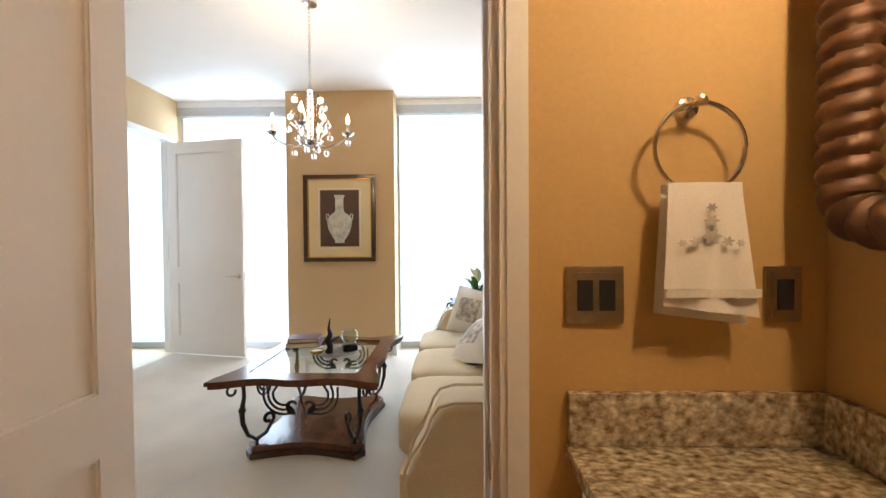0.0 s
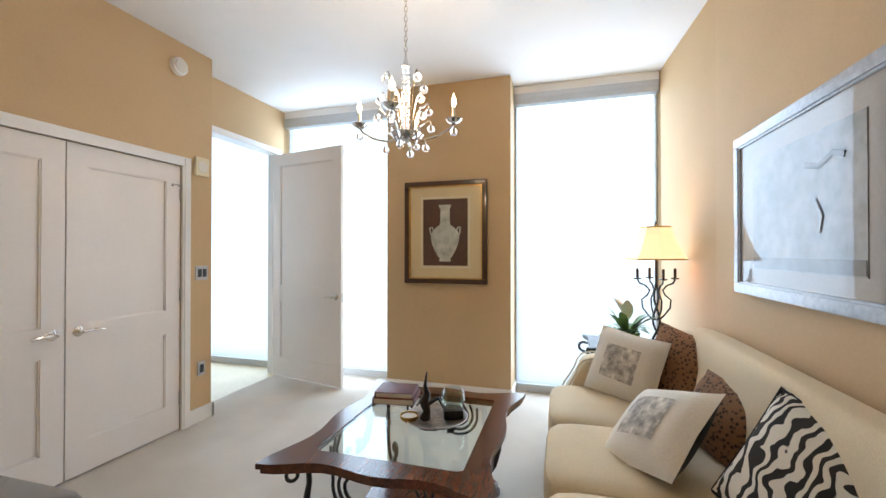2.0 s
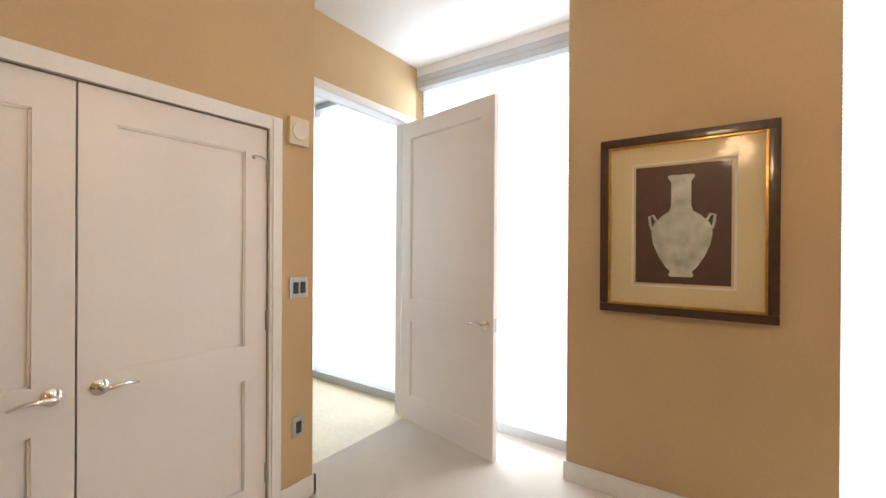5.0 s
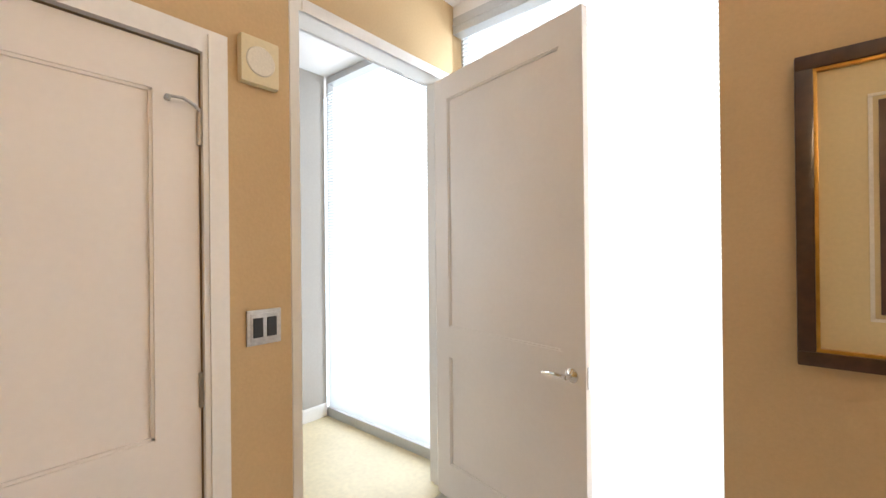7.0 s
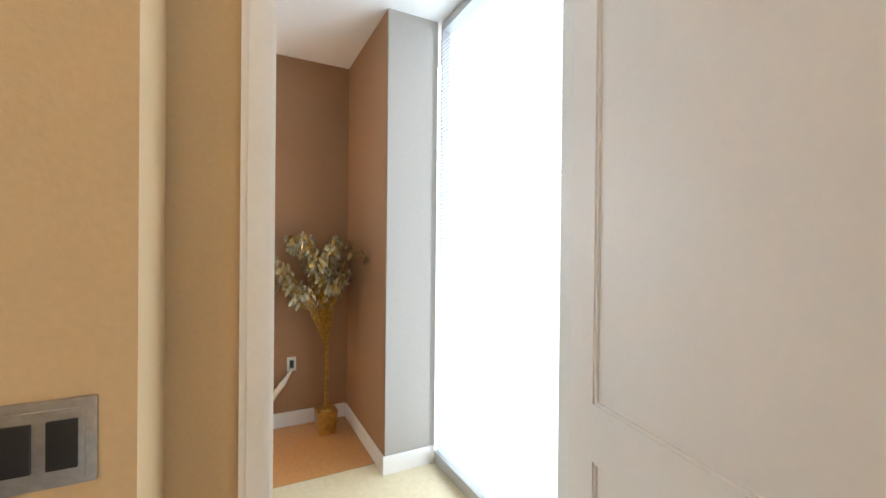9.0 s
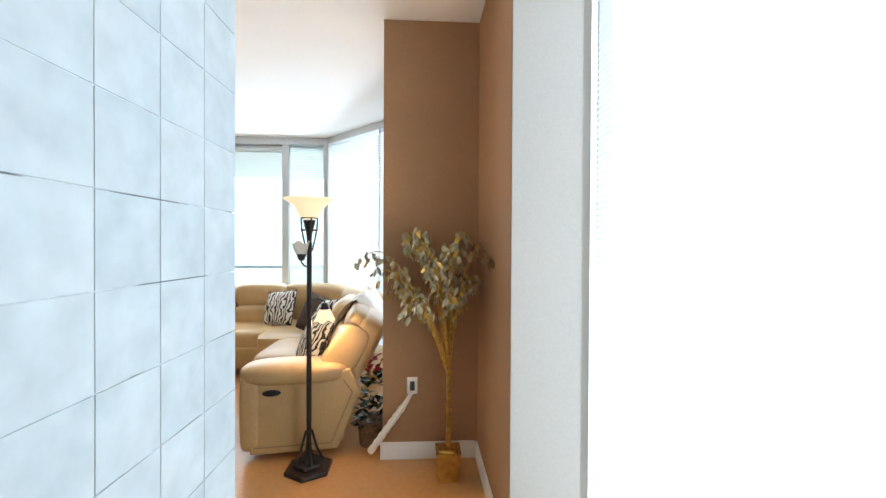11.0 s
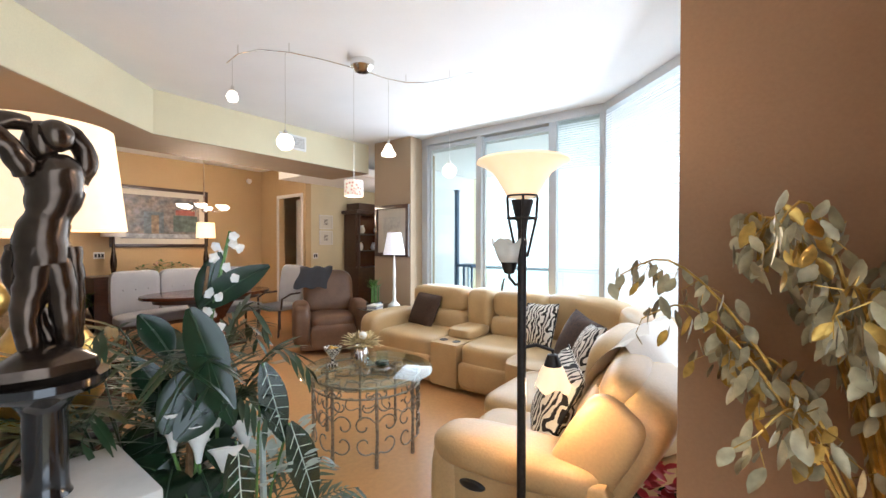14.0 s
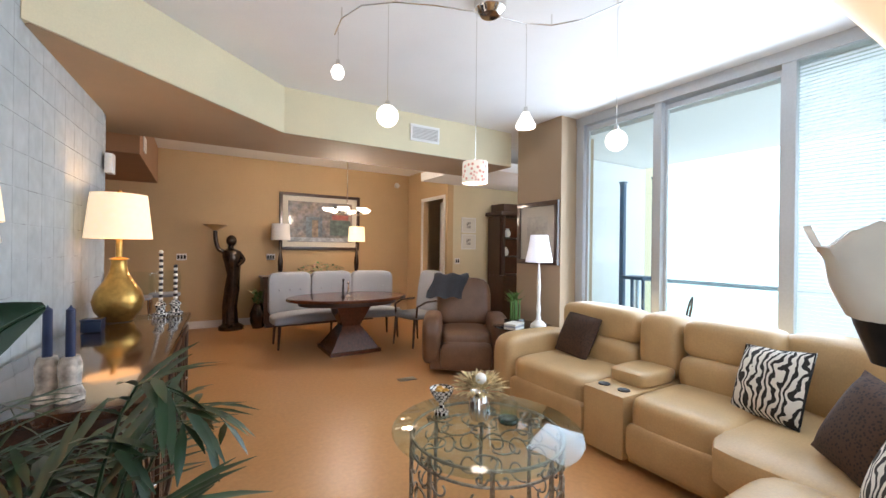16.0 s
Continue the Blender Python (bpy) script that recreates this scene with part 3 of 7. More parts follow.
skirting("baseboard_passage", -5.30, 4.625, -4.305, 4.64)
skirting("baseboard_passage_end", -4.304, 4.626, -4.289, 4.988)
skirting("baseboard_return_wall", -5.319, 3.975, -5.304, 4.625)
skirting("baseboard_return_tip", -5.45, 3.973, -5.32, 3.988)
skirting("baseboard_dining", -8.6, -4.75, -1.3, -4.735, 0.13)
skirting("baseboard_living_pier", -8.2, -0.53, -8.185, 0.33)


def wall_plate(name, label, at, turn, wide, high, rockers, mat=STEEL):
    """A switch or outlet plate; it faces -y before it is turned."""
    t = thing(name, label, "switch", at, turn)
    bm = B(-wide / 2, -0.008, -high / 2, wide / 2, 0, high / 2, bevel=0.004)
    box(bm, -wide / 2 + 0.012, -0.011, -high / 2 + 0.012, wide / 2 - 0.012, -0.007, high / 2 - 0.012, bevel=0.002)
    part("plate", bm, mat, t)
    for k in range(rockers):
        x = (k - (rockers - 1) / 2) * 0.046
        part("rocker", B(x - 0.016, -0.015, -0.032, x + 0.016, -0.010, 0.032, bevel=0.002), BLACKP, t, "black rocker")
    return t


wall_plate("light_switch", "steel double switch plate with black rockers on the tan wall", (-2.53, 3.555, 1.20), 90, 0.115, 0.115, 2)
wall_plate("wall_outlet", "steel outlet plate with a black socket on the tan wall", (-2.53, 3.555, 0.425), 90, 0.07, 0.115, 1)
sp = thing("wall_speaker", "square cream wall speaker with a round grille", "speaker", (-2.53, 3.54, 2.06), 90)
part("housing", B(-0.062, -0.03, -0.075, 0.062, 0, 0.075, bevel=0.006), CREAMP, sp, "cream plastic housing")
part("grille", L([(0.0005, -0.034), (0.045, -0.034), (0.048, -0.030), (0.048, -0.028)], (0, 0, 0), 24, "y"), PALE, sp, "round cream grille")
sd = thing("smoke_detector", "round white smoke detector on the tan wall", "detector", (-2.53, 3.335, 2.79), 90)
part("body", L([(0.0005, -0.045), (0.04, -0.045), (0.062, -0.034), (0.068, -0.012), (0.068, 0.0)], (0, 0, 0), 28, "y"), WHITEP, sd)
part("vent_ring", L([(0.046, -0.047), (0.05, -0.047), (0.05, -0.04), (0.046, -0.04)], (0, 0, 0), 28, "y"), PALE, sd, "grey vent ring")

# ---- bathroom ----
casing("trim_bathroom", "y", 0.95, -0.52, 0.58, 2.2, 0.06, -0.018)
jb = B(0.562, 0.95, 0, 0.582, 1.07, 2.2)
box(jb, 0.552, 0.985, 0, 0.563, 1.03, 2.2)
structure("bathroom_jamb", jb, WHITEP, "white painted door jamb", "trim")
structure("strike_plate", B(0.558, 0.955, 0.78, 0.562, 0.982, 0.86), STEEL, "steel strike plate in the jamb", "trim")
casing("trim_bathroom_office", "y", 1.07, -0.52, 0.58, 2.2, 0.06, 0.018)
d = tagged(new("door_4"), "white two-panel bathroom door standing open", "door", kind="structure")
d.matrix_basis = pose(-0.49, 0.45, 0.012, 0, 0, 90)
panel_door(d, 0.797, 2.15, 0.825, 0.04)
part("latch", B(0.80, -0.03, 0.78, 0.804, -0.01, 0.86), STEEL, d, "steel latch plate")
NICKEL = material("aged_nickel", (0.40, 0.33, 0.25), 0.3, 1.0, grain=0.08, scale=60)
GRANITE = material("speckled_beige_granite", (0.66, 0.58, 0.42), 0.2, grain=0.45, scale=70, blotch=1.0, blotch_scale=62, two=(0.16, 0.10, 0.055), coat=0.3, stretch=(0.8, 1.3, 1))
van = thing("vanity_cabinet", "white bathroom vanity cabinet under the granite top", "cabinet", (0, 0, 0))
part("body", B(0.76, -0.3, 0.1, 1.245, 0.925, 0.835), WHITEP, van, smooth=False)
part("plinth", B(0.80, -0.28, 0.0, 1.24, 0.92, 0.10), WHITEP, van, smooth=False)
for y in (-0.28, 0.33):
    part("cabinet_door", B(0.742, y, 0.13, 0.76, y + 0.58, 0.80, bevel=0.004), WHITEP, van, smooth=False)
vt = thing("granite_countertop", "speckled beige granite vanity top with a backsplash", "countertop", (0, 0, 0))
part("slab", B(0.715, -0.32, 0.836, 1.256, 0.945, 0.868, bevel=0.006), GRANITE, vt)
part("backsplash", B(0.722, 0.925, 0.869, 1.256, 0.946, 0.978, bevel=0.003), GRANITE, vt)
part("side_splash", B(1.236, -0.32, 0.869, 1.257, 0.924, 0.978, bevel=0.003), GRANITE, vt)
wall_plate("light_switch", "bronzed double switch plate on the ochre wall", (0.779, 0.947, 1.18), 0, 0.119, 0.119, 2, NICKEL)
wall_plate("wall_outlet", "bronzed outlet plate with a black socket on the ochre wall", (1.165, 0.947, 1.18), 0, 0.075, 0.117, 1, NICKEL)
tr = thing("towel_ring", "polished nickel towel ring on the ochre wall", "towel ring", (0.968, 0.95, 1.475))
part("ring", T([(0.088 * math.cos(a * math.pi / 16), -0.05, 0.088 * math.sin(a * math.pi / 16)) for a in range(33)], 0.0048, 8), CHROME, tr)
m = L([(0.0005, -0.062), (0.010, -0.060), (0.011, -0.05), (0.007, -0.035), (0.010, -0.014), (0.022, -0.010), (0.024, 0.0)], (0, 0, 0.09), 18, "y")
part("mount", m, CHROME, tr, "turned nickel mount")
tw = thing("hand_towel", "white hand towel with grey embroidery hanging in the ring", "towel", (0.972, 0.90, 1.405))
bm = bmesh.new()
n, mrows = 20, 18
for side in (0, 1):
    g = []
    for i in range(n + 1):
        row = []
        for k in range(mrows + 1):
            u, v = 2 * i / n - 1, k / mrows
            w = 0.070 + 0.022 * v
            y = -0.012 - 0.006 * math.sin(5 * u + 1.5) * (0.3 + v) - 0.01 * v if side == 0 else 0.012 + 0.004 * math.sin(4 * u)
            row.append(bm.verts.new((u * w + 0.006 * v, y, -0.25 * v - 0.012 * u * (v > 0.02) - (0.02 if side else 0) * v)))
        g.append(row)
    for i in range(n):
        for k in range(mrows):
            q = (g[i][k], g[i + 1][k], g[i + 1][k + 1], g[i][k + 1])
            bm.faces.new(q if side else q[::-1])
TOWEL = material("white_terry", (0.80, 0.76, 0.70), 0.95, grain=0.08, scale=500, bump=0.2, spec=0.1)
part("cloth", bm, TOWEL, tw)
em = bmesh.new()
for cx, cz, s in ((0, -0.05, 1), (0, -0.075, 1.4), (0, -0.105, 1.8), (-0.03, -0.115, 1.2), (0.03, -0.115, 1.2), (-0.055, -0.118, 0.9), (0.055, -0.118, 0.9)):
    for a in range(6):
        a = a * 1.05 + cx * 40
        leaf_blade(em, (cx + 0.004, -0.026, cz), (cx + 0.004 + 0.011 * s * math.cos(a), -0.027, cz + 0.009 * s * math.sin(a)), 0.005 * s, (0, -1, 0), 0.0)
part("embroidery", em, SKETCH, tw, "grey stitched flower spray")
part("band", B(-0.082, -0.0285, -0.222, 0.098, -0.024, -0.206), PALE, tw, "woven satin band")
mi = thing("bathroom_mirror", "mirror in a fat bronze rope frame above the vanity", "mirror", (1.255, 0, 0))
part("glass", B(-0.02, -0.1, 1.30, -0.012, 0.74, 2.15), MIRROR, mi, smooth=False)
BRONZED = material("antique_bronze_moulding", (0.085, 0.036, 0.013), 0.5, 0.2, grain=0.3, scale=40, blotch=0.3, bump=0.2)
rp = bmesh.new()
spine = [(0.848, 2.20 - 0.005 * i) for i in range(164)]
spine += [(0.788 + 0.06 * math.cos(radians(a)), 1.38 - 0.06 * math.sin(radians(a))) for a in range(5, 90, 5)]
spine += [(0.788 - 0.005 * i, 1.32) for i in range(170)]
rings = []
for i, (y, z) in enumerate(spine):
    y0, z0 = spine[max(i - 1, 0)]
    y1, z1 = spine[min(i + 1, len(spine) - 1)]
    out = Vector((0, z0 - z1, y1 - y0)).normalized()
    ring = []
    for k in range(20):
        a = k * math.pi / 10
        r = 0.046 * (0.80 + 0.22 * abs(math.sin(0.5 * a + i * 0.42)))
        ring.append(rp.verts.new(Vector((-0.05, y, z)) + r * (math.cos(a) * Vector((1, 0, 0)) + math.sin(a) * out)))
    rings.append(ring)
for r0, r1 in zip(rings, rings[1:]):
    for k in range(20):
        rp.faces.new((r0[k], r0[(k + 1) % 20], r1[(k + 1) % 20], r1[k]))
part("rope", rp, BRONZED, mi, "bronzed twisted rope moulding")
vl = thing("vanity_light", "warm frosted glass globe light above the mirror", "light", (1.14, 0.30, 2.05))
part("globe", L([(0.001, -0.055), (0.04, -0.04), (0.056, 0), (0.04, 0.04), (0.001, 0.055)], (0, 0, 0.0)), glass("thin_globe_glass"), vl)
part("arm", T([(0.0, 0, 0.05), (0.04, 0, 0.11), (0.116, 0, 0.11)], 0.01), CHROME, vl)

# ---- study furniture ----
def scroll(plane, pts2, origin=(0, 0, 0)):
    """Lifts (u, w) points into the x-z ('x') or y-z ('y') plane."""
    o = Vector(origin)
    return [o + (Vector((u, 0, w)) if plane == "x" else Vector((0, u, w))) for u, w in pts2]


def wavy(hx, hy, amp=0.05, n=16):
    """A table outline with serpentine sides and cut corners."""
    out = []
    for sx, sy, ax in ((1, -1, "y"), (1, 1, "x"), (-1, 1, "-y"), (-1, -1, "-x")):
        for i in range(n):
            u = i / n
            k = 0.45 * amp * (math.cos(2 * math.pi * u) - 1) + 0.5 * amp * (math.cos(4 * math.pi * u) - 1)
            if ax == "y":
                out.append((hx + k, -hy + 2 * hy * u))
            elif ax == "x":
                out.append((hx - 2 * hx * u, hy + k))
            elif ax == "-y":
                out.append((-hx - k, hy - 2 * hy * u))
            else:
                out.append((-hx + 2 * hx * u, -hy - k))
    return out


ct = thing("coffee_table", "polished cherry coffee table with glass top and scrolled iron legs", "table", (-0.41, 2.87, 0))
hx, hy = 0.49, 0.57
o1, o2 = wavy(hx, hy), [(-0.33, -0.40), (0.33, -0.40), (0.33, 0.40), (-0.33, 0.40)]


def ring_slab(outer, inner, z0, z1):
    bm, no = bmesh.new(), len(outer)
    inn = []
    for x, y in outer:
        k = max(abs(x) / inner[0], abs(y) / inner[1])
        inn.append((x / k, y / k))
    rows = [[bm.verts.new((x, y, z)) for x, y in o] for o, z in ((outer, z1), (outer, z0), (inn, z0), (inn, z1))]
    for a, b in ((0, 1), (1, 2), (2, 3), (3, 0)):
        for i in range(no):
            bm.faces.new((rows[a][i], rows[a][(i + 1) % no], rows[b][(i + 1) % no], rows[b][i]))
    bmesh.ops.recalc_face_normals(bm, faces=bm.faces[:])
    return bm


part("table_rim", ring_slab(o1, (0.33, 0.40), 0.492, 0.515), WOOD, ct)
part("rim_moulding", ring_slab([(x * 0.975, y * 0.975) for x, y in o1], (0.35, 0.42), 0.470, 0.4915), WOOD, ct)
part("glass_top", B(-0.338, -0.408, 0.503, 0.338, 0.408, 0.511), GLASS, ct, smooth=False)
base = []
for i in range(4):
    a0, a1 = math.pi / 4 + i * math.pi / 2, math.pi * 3 / 4 + i * math.pi / 2
    c0, c1 = Vector((math.cos(a0), math.sin(a0))) * 0.50, Vector((math.cos(a1), math.sin(a1))) * 0.50
    n0 = (c1 - c0).normalized() * 0.05
    for k in range(9):
        u = k / 8
        q = (c0 + n0).lerp(c1 - n0, u) * (1 - 0.16 * math.sin(math.pi * u))
        base.append((q.x, q.y * 1.16))
part("base_shelf", P(base, 0.035, 0.075, bevel=0.008), WOOD, ct)
foot = [(x * 1.03, y * 1.03) for x, y in base]
part("base_plinth", P(foot, 0.0, 0.034), DARKW, ct)
for sx in (-1, 1):
    for sy in (-1, 1):
        bm = bmesh.new()
        c = Vector((sx * 0.33, sy * 0.40, 0))
        d = Vector((sx * 0.64, sy * 0.77, 0))
        path = [(0.055, 0.47), (0.025, 0.455), (0.02, 0.38), (0.035, 0.30), (0.03, 0.22), (0.0, 0.14), (-0.05, 0.10), (-0.11, 0.12), (-0.15, 0.18)] + arc(-0.125, 0.205, 0.035, 200, -120, 10, 0.018)
        tube(bm, [c + d * u + Vector((0, 0, w)) for u, w in path], [0.012] * 3 + [0.016, 0.014] + [0.011] * (len(path) - 5), 8)
        curl = [(0.04, 0.468)] + arc(0.085, 0.43, 0.04, 120, -200, 12, 0.014)
        tube(bm, [c + d * u + Vector((0, 0, w)) for u, w in curl], 0.008, 6)
        blob(bm, c + d * 0.033 + Vector((0, 0, 0.30)), 0.022)
        tube(bm, [c + d * -0.05 + Vector((0, 0, 0.11)), c + d * -0.05 + Vector((0, 0, 0.07))], 0.012, 8)
        part("leg", bm, IRON, ct, "scrolled wrought iron leg")
for sx, sy, pl in ((0, -1, "x"), (0, 1, "x"), (1, 0, "y"), (-1, 0, "y")):
    off = (0, sy * 0.43, 0) if pl == "x" else (sx * 0.36, 0, 0)
    for m in (-1, 1):
        for k in range(3):
            pts = [(m * (0.22 - 0.045 * k), 0.462 - 0.02 * (k == 0))] + [(m * u, w) for u, w in arc(0.10, 0.40, 0.12 - 0.028 * k, 10, -110, 10)] + [(m * u, w) for u, w in arc(0.045, 0.33, 0.05 - 0.01 * k, -100, 150, 10, 0.02)]
            part("scroll", T(scroll(pl, pts, off), 0.0075, 6), IRON, ct, "scrolled wrought iron apron bar")
bk = thing("book_stack", "stack of dark red books on the glass tabletop", "books", (-0.63, 3.13, 0.515), 8)
REDB = material("dark_red_book_cloth", (0.12, 0.03, 0.03), 0.5, grain=0.25, scale=60, blotch=0.2)
for k, (w, dd, h) in enumerate(((0.24, 0.19, 0.035), (0.22, 0.175, 0.03))):
    z = 0.035 * k
    part("book_cover", B(-w / 2, -dd / 2, z, w / 2, dd / 2, z + h, bevel=0.003), REDB, bk)
    part("pages", B(-w / 2 + 0.01, -dd / 2 - 0.001, z + 0.004, w / 2 - 0.004, dd / 2 - 0.01, z + h - 0.004), PALE, bk, "cream pages")
ty = thing("serving_tray", "round pewter tray on the glass tabletop", "tray", (-0.33, 2.93, 0.512))
part("dish", L([(0.001, 0.0), (0.10, 0.0), (0.15, 0.008), (0.165, 0.02), (0.16, 0.022), (0.145, 0.012), (0.10, 0.006), (0.001, 0.006)], seg=28), PEWTER, ty)
fg = thing("iron_bird_figure", "dark iron bird figurine on the tray", "figurine", (-0.38, 2.90, 0.519))
part("body", T([(0, 0, 0), (0.01, 0, 0.04), (-0.005, 0, 0.09), (0.012, 0, 0.13), (0.0, 0, 0.17), (0.01, 0, 0.24)], [0.03, 0.02, 0.028, 0.018, 0.01, 0.003], 10), IRON, fg)
part("wing", T([(0.02, 0, 0.08), (0.07, 0.01, 0.11), (0.09, 0.02, 0.06)], [0.012, 0.01, 0.004], 8), IRON, fg)
cc = thing("candle_cup", "small brass candle cup with a cream candle on the tray", "candle", (-0.45, 2.86, 0.519))
part("cup", L([(0.03, 0), (0.045, 0.012), (0.048, 0.03), (0.044, 0.03), (0.04, 0.014), (0.001, 0.012)], seg=20), GOLD, cc)
part("wax", L([(0.001, 0.024), (0.039, 0.024), (0.039, 0.014), (0.001, 0.014)], seg=18), PALE, cc, "cream wax")
gd = thing("dark_stone_block", "dark carved stone block under the glass bowl", "ornament", (-0.25, 2.97, 0.519), 20)
part("block", B(-0.05, -0.045, 0, 0.05, 0.045, 0.045, bevel=0.008), IRON, gd)
gb = thing("glass_bowl", "small round clear glass bowl on a dark block", "bowl", (-0.25, 2.97, 0.565))
part("bowl", L([(0.02, 0.0), (0.045, 0.008), (0.062, 0.045), (0.055, 0.085), (0.045, 0.10), (0.041, 0.10), (0.051, 0.085), (0.058, 0.045), (0.04, 0.012), (0.001, 0.006)], seg=24), GLASS, gb)

# sofa along the east wall
sf = thing("sofa", "cream upholstered three-seat sofa with rolled arms", "sofa", (0, 0, 0))
part("base", B(0.25, 1.80, 0.06, 1.15, 3.95, 0.30, bevel=0.02), CREAM, sf)
for y in (1.84, 3.90):
    for x in (0.32, 1.0):
        part("foot", L([(0.022, 0), (0.03, 0.06), (0.03, 0.07)], (x, y, 0)), DARKW, sf, "dark wooden foot")
for k in range(3):
    y0 = 1.925 + 0.632 * k
    part("seat_cushion", S(0.215, y0, 0.27, 1.06, y0 + 0.628, 0.49, power=7, n=9), CREAM, sf)
part("back", S(1.01, 1.70, 0.25, 1.178, 4.0, 0.93, power=5, n=14), CREAM, sf)
for y0, y1 in ((1.88, 2.55), (2.555, 3.20), (3.205, 3.86)):
    part("back_cushion", moved(S(0.0, y0, 0.0, 0.13, y1, 0.50, power=4.5, n=9), Matrix.Translation((0.965, 0, 0.43)) @ Matrix.Rotation(radians(9), 4, "Y")), CREAM, sf)
SWOOP = [(0.30, 0.06), (0.30, 0.34), (0.305, 0.39), (0.325, 0.44), (0.36, 0.49), (0.39, 0.545), (0.41, 0.60), (0.44, 0.642), (0.50, 0.66), (1.12, 0.67), (1.12, 0.06)]
for y0 in (1.66, 3.80):
    bm = P(SWOOP, 0, 0.20, bevel=0.035)
    moved(bm, Matrix(((1, 0, 0, 0), (0, 0, 1, y0), (0, 1, 0, 0), (0, 0, 0, 1))))
    bmesh.ops.recalc_face_normals(bm, faces=bm.faces[:])
    part("arm", bm, CREAM, sf, "swooping upholstered arm")
    for y in (y0 - 0.002, y0 + 0.202):
        part("arm_welt", T([(x - 0.012, y, z + 0.004) for x, z in SWOOP[:9]] + [(1.1, y, 0.667)], 0.006, 5), CREAM, sf, "corded welt")
cushion("throw_pillow", "ivory pillow printed with a grey animal, on the sofa", PALE, (0.60, 3.60, 0.475), -38, (0.44, 0.42), -22, 6, trim=PALE, motif=SKETCH)
cushion("throw_pillow", "leopard-print fringed pillow against the sofa back", LEOPARD, (0.88, 3.62, 0.48), -55, (0.40, 0.44), -16, 8, trim=BASKET)
cushion("throw_pillow", "ivory pillow with sketch print and black back on the sofa", PALE, (0.56, 2.74, 0.485), -62, (0.46, 0.42), -48, -16, back=BLACKV, motif=SKETCH)
cushion("throw_pillow", "rust brown animal-print pillow against the sofa back", LEOPARD, (0.90, 3.00, 0.47), -70, (0.42, 0.34), -26, 6)
cushion("throw_pillow", "zebra-print pillow with black piping on the sofa", ZEBRA, (0.88, 2.36, 0.48), -68, (0.48, 0.44), -26, 12, trim=BLACKV)
cushion("throw_pillow", "ivory pillow with a black back leaning on the sofa", PALE, (0.70, 2.12, 0.48), -112, (0.42, 0.34), -38, -16, back=BLACKV)

# side table, lamp and plant in the corner
st = thing("side_table", "dark iron and wood side table in the window corner", "table", (0.80, 4.33, 0))
part("tabletop", P(wavy(0.34, 0.26, 0.03), 0.64, 0.67, bevel=0.006), IRON, st)
for sx in (-1, 1):
    for sy in (-1, 1):
        pts = [(0.30, 0.64), (0.27, 0.60)] + arc(0.33, 0.56, 0.05, 120, -60, 8, 0.03) + [(0.24, 0.5), (0.20, 0.3), (0.22, 0.12), (0.28, 0.02), (0.32, 0.012)]
        part("leg", T([(sx * u, sy * u * 0.75, w) for u, w in pts], 0.011, 7), IRON, st, "scrolled iron leg")
tl = thing("table_lamp", "candelabra table lamp with a cream bell shade, lit", "lamp", (0.955, 4.22, 0.672))
SHADE = glow("lit_cream_shade", (1.0, 0.74, 0.38), 0.95)
part("shade", L([(0.21, 0.645), (0.185, 0.685), (0.15, 0.75), (0.12, 0.82), (0.105, 0.878), (0.101, 0.878), (0.116, 0.82), (0.146, 0.75), (0.181, 0.685), (0.206, 0.645)], seg=8), SHADE, tl, "cream panelled shade glowing warm", smooth=False)
for z, r in ((0.646, 0.209), (0.878, 0.105)):
    part("shade_braid", T([(r * math.cos(i * math.pi / 4), r * math.sin(i * math.pi / 4), z) for i in range(9)], 0.005, 5), GOLD, tl, "gold braid edge")
part("finial", L([(0.004, 0.88), (0.012, 0.90), (0.004, 0.92), (0.001, 0.93)]), IRON, tl)
part("foot", L([(0.075, 0), (0.08, 0.012), (0.05, 0.022), (0.02, 0.05), (0.001, 0.055)]), IRON, tl, "round dark iron foot")
for s0 in (0.0, math.pi):
    tw0 = [(0.022 * math.cos(s0 + i * 0.55) * (1.4 - i / 14), 0.022 * math.sin(s0 + i * 0.55) * (1.4 - i / 14), 0.04 + 0.031 * i) for i in range(15)]
    part("stem", T(tw0 + [(0, 0, 0.64)], 0.008, 7), IRON, tl, "twisted dark iron vine stem")
for k in range(4):
    a = k * math.pi / 2 + 0.15
    pts = [(0.015, 0.20), (0.05, 0.23), (0.095, 0.29), (0.10, 0.35), (0.06, 0.385), (0.045, 0.42), (0.075, 0.455), (0.115, 0.47), (0.13, 0.50)]
    part("candle_arm", T([(u * math.cos(a), u * math.sin(a), w) for u, w in pts], 0.006, 6), IRON, tl, "scrolled iron arm")
    part("candle", L([(0.026, 0.50), (0.03, 0.51), (0.010, 0.512), (0.010, 0.575), (0.002, 0.58)], (0.13 * math.cos(a), 0.13 * math.sin(a), 0.0), 10), BRONZE, tl, "dark candle sleeve")
pl = thing("potted_plant", "variegated green houseplant in a green pot", "plant", (0.745, 4.12, 0.672))
part("pot", L([(0.06, 0), (0.08, 0.1), (0.09, 0.13), (0.082, 0.13), (0.075, 0.115), (0.001, 0.115)]), material("glazed_green_pot", (0.10, 0.19, 0.03), 0.25, grain=0.1, scale=20, coat=0.5), pl, "glazed green pot")
bm, rnd = bmesh.new(), random.Random(4)
for k in range(26):
    a, r, z = rnd.uniform(0, 6.28), rnd.uniform(0.09, 0.20), rnd.uniform(0.04, 0.27)
    b = Vector((0.03 * math.cos(a), 0.03 * math.sin(a), 0.12))
    leaf_blade(bm, b, b + Vector((r * math.cos(a), r * math.sin(a), z)), 0.06, droop=0.09)
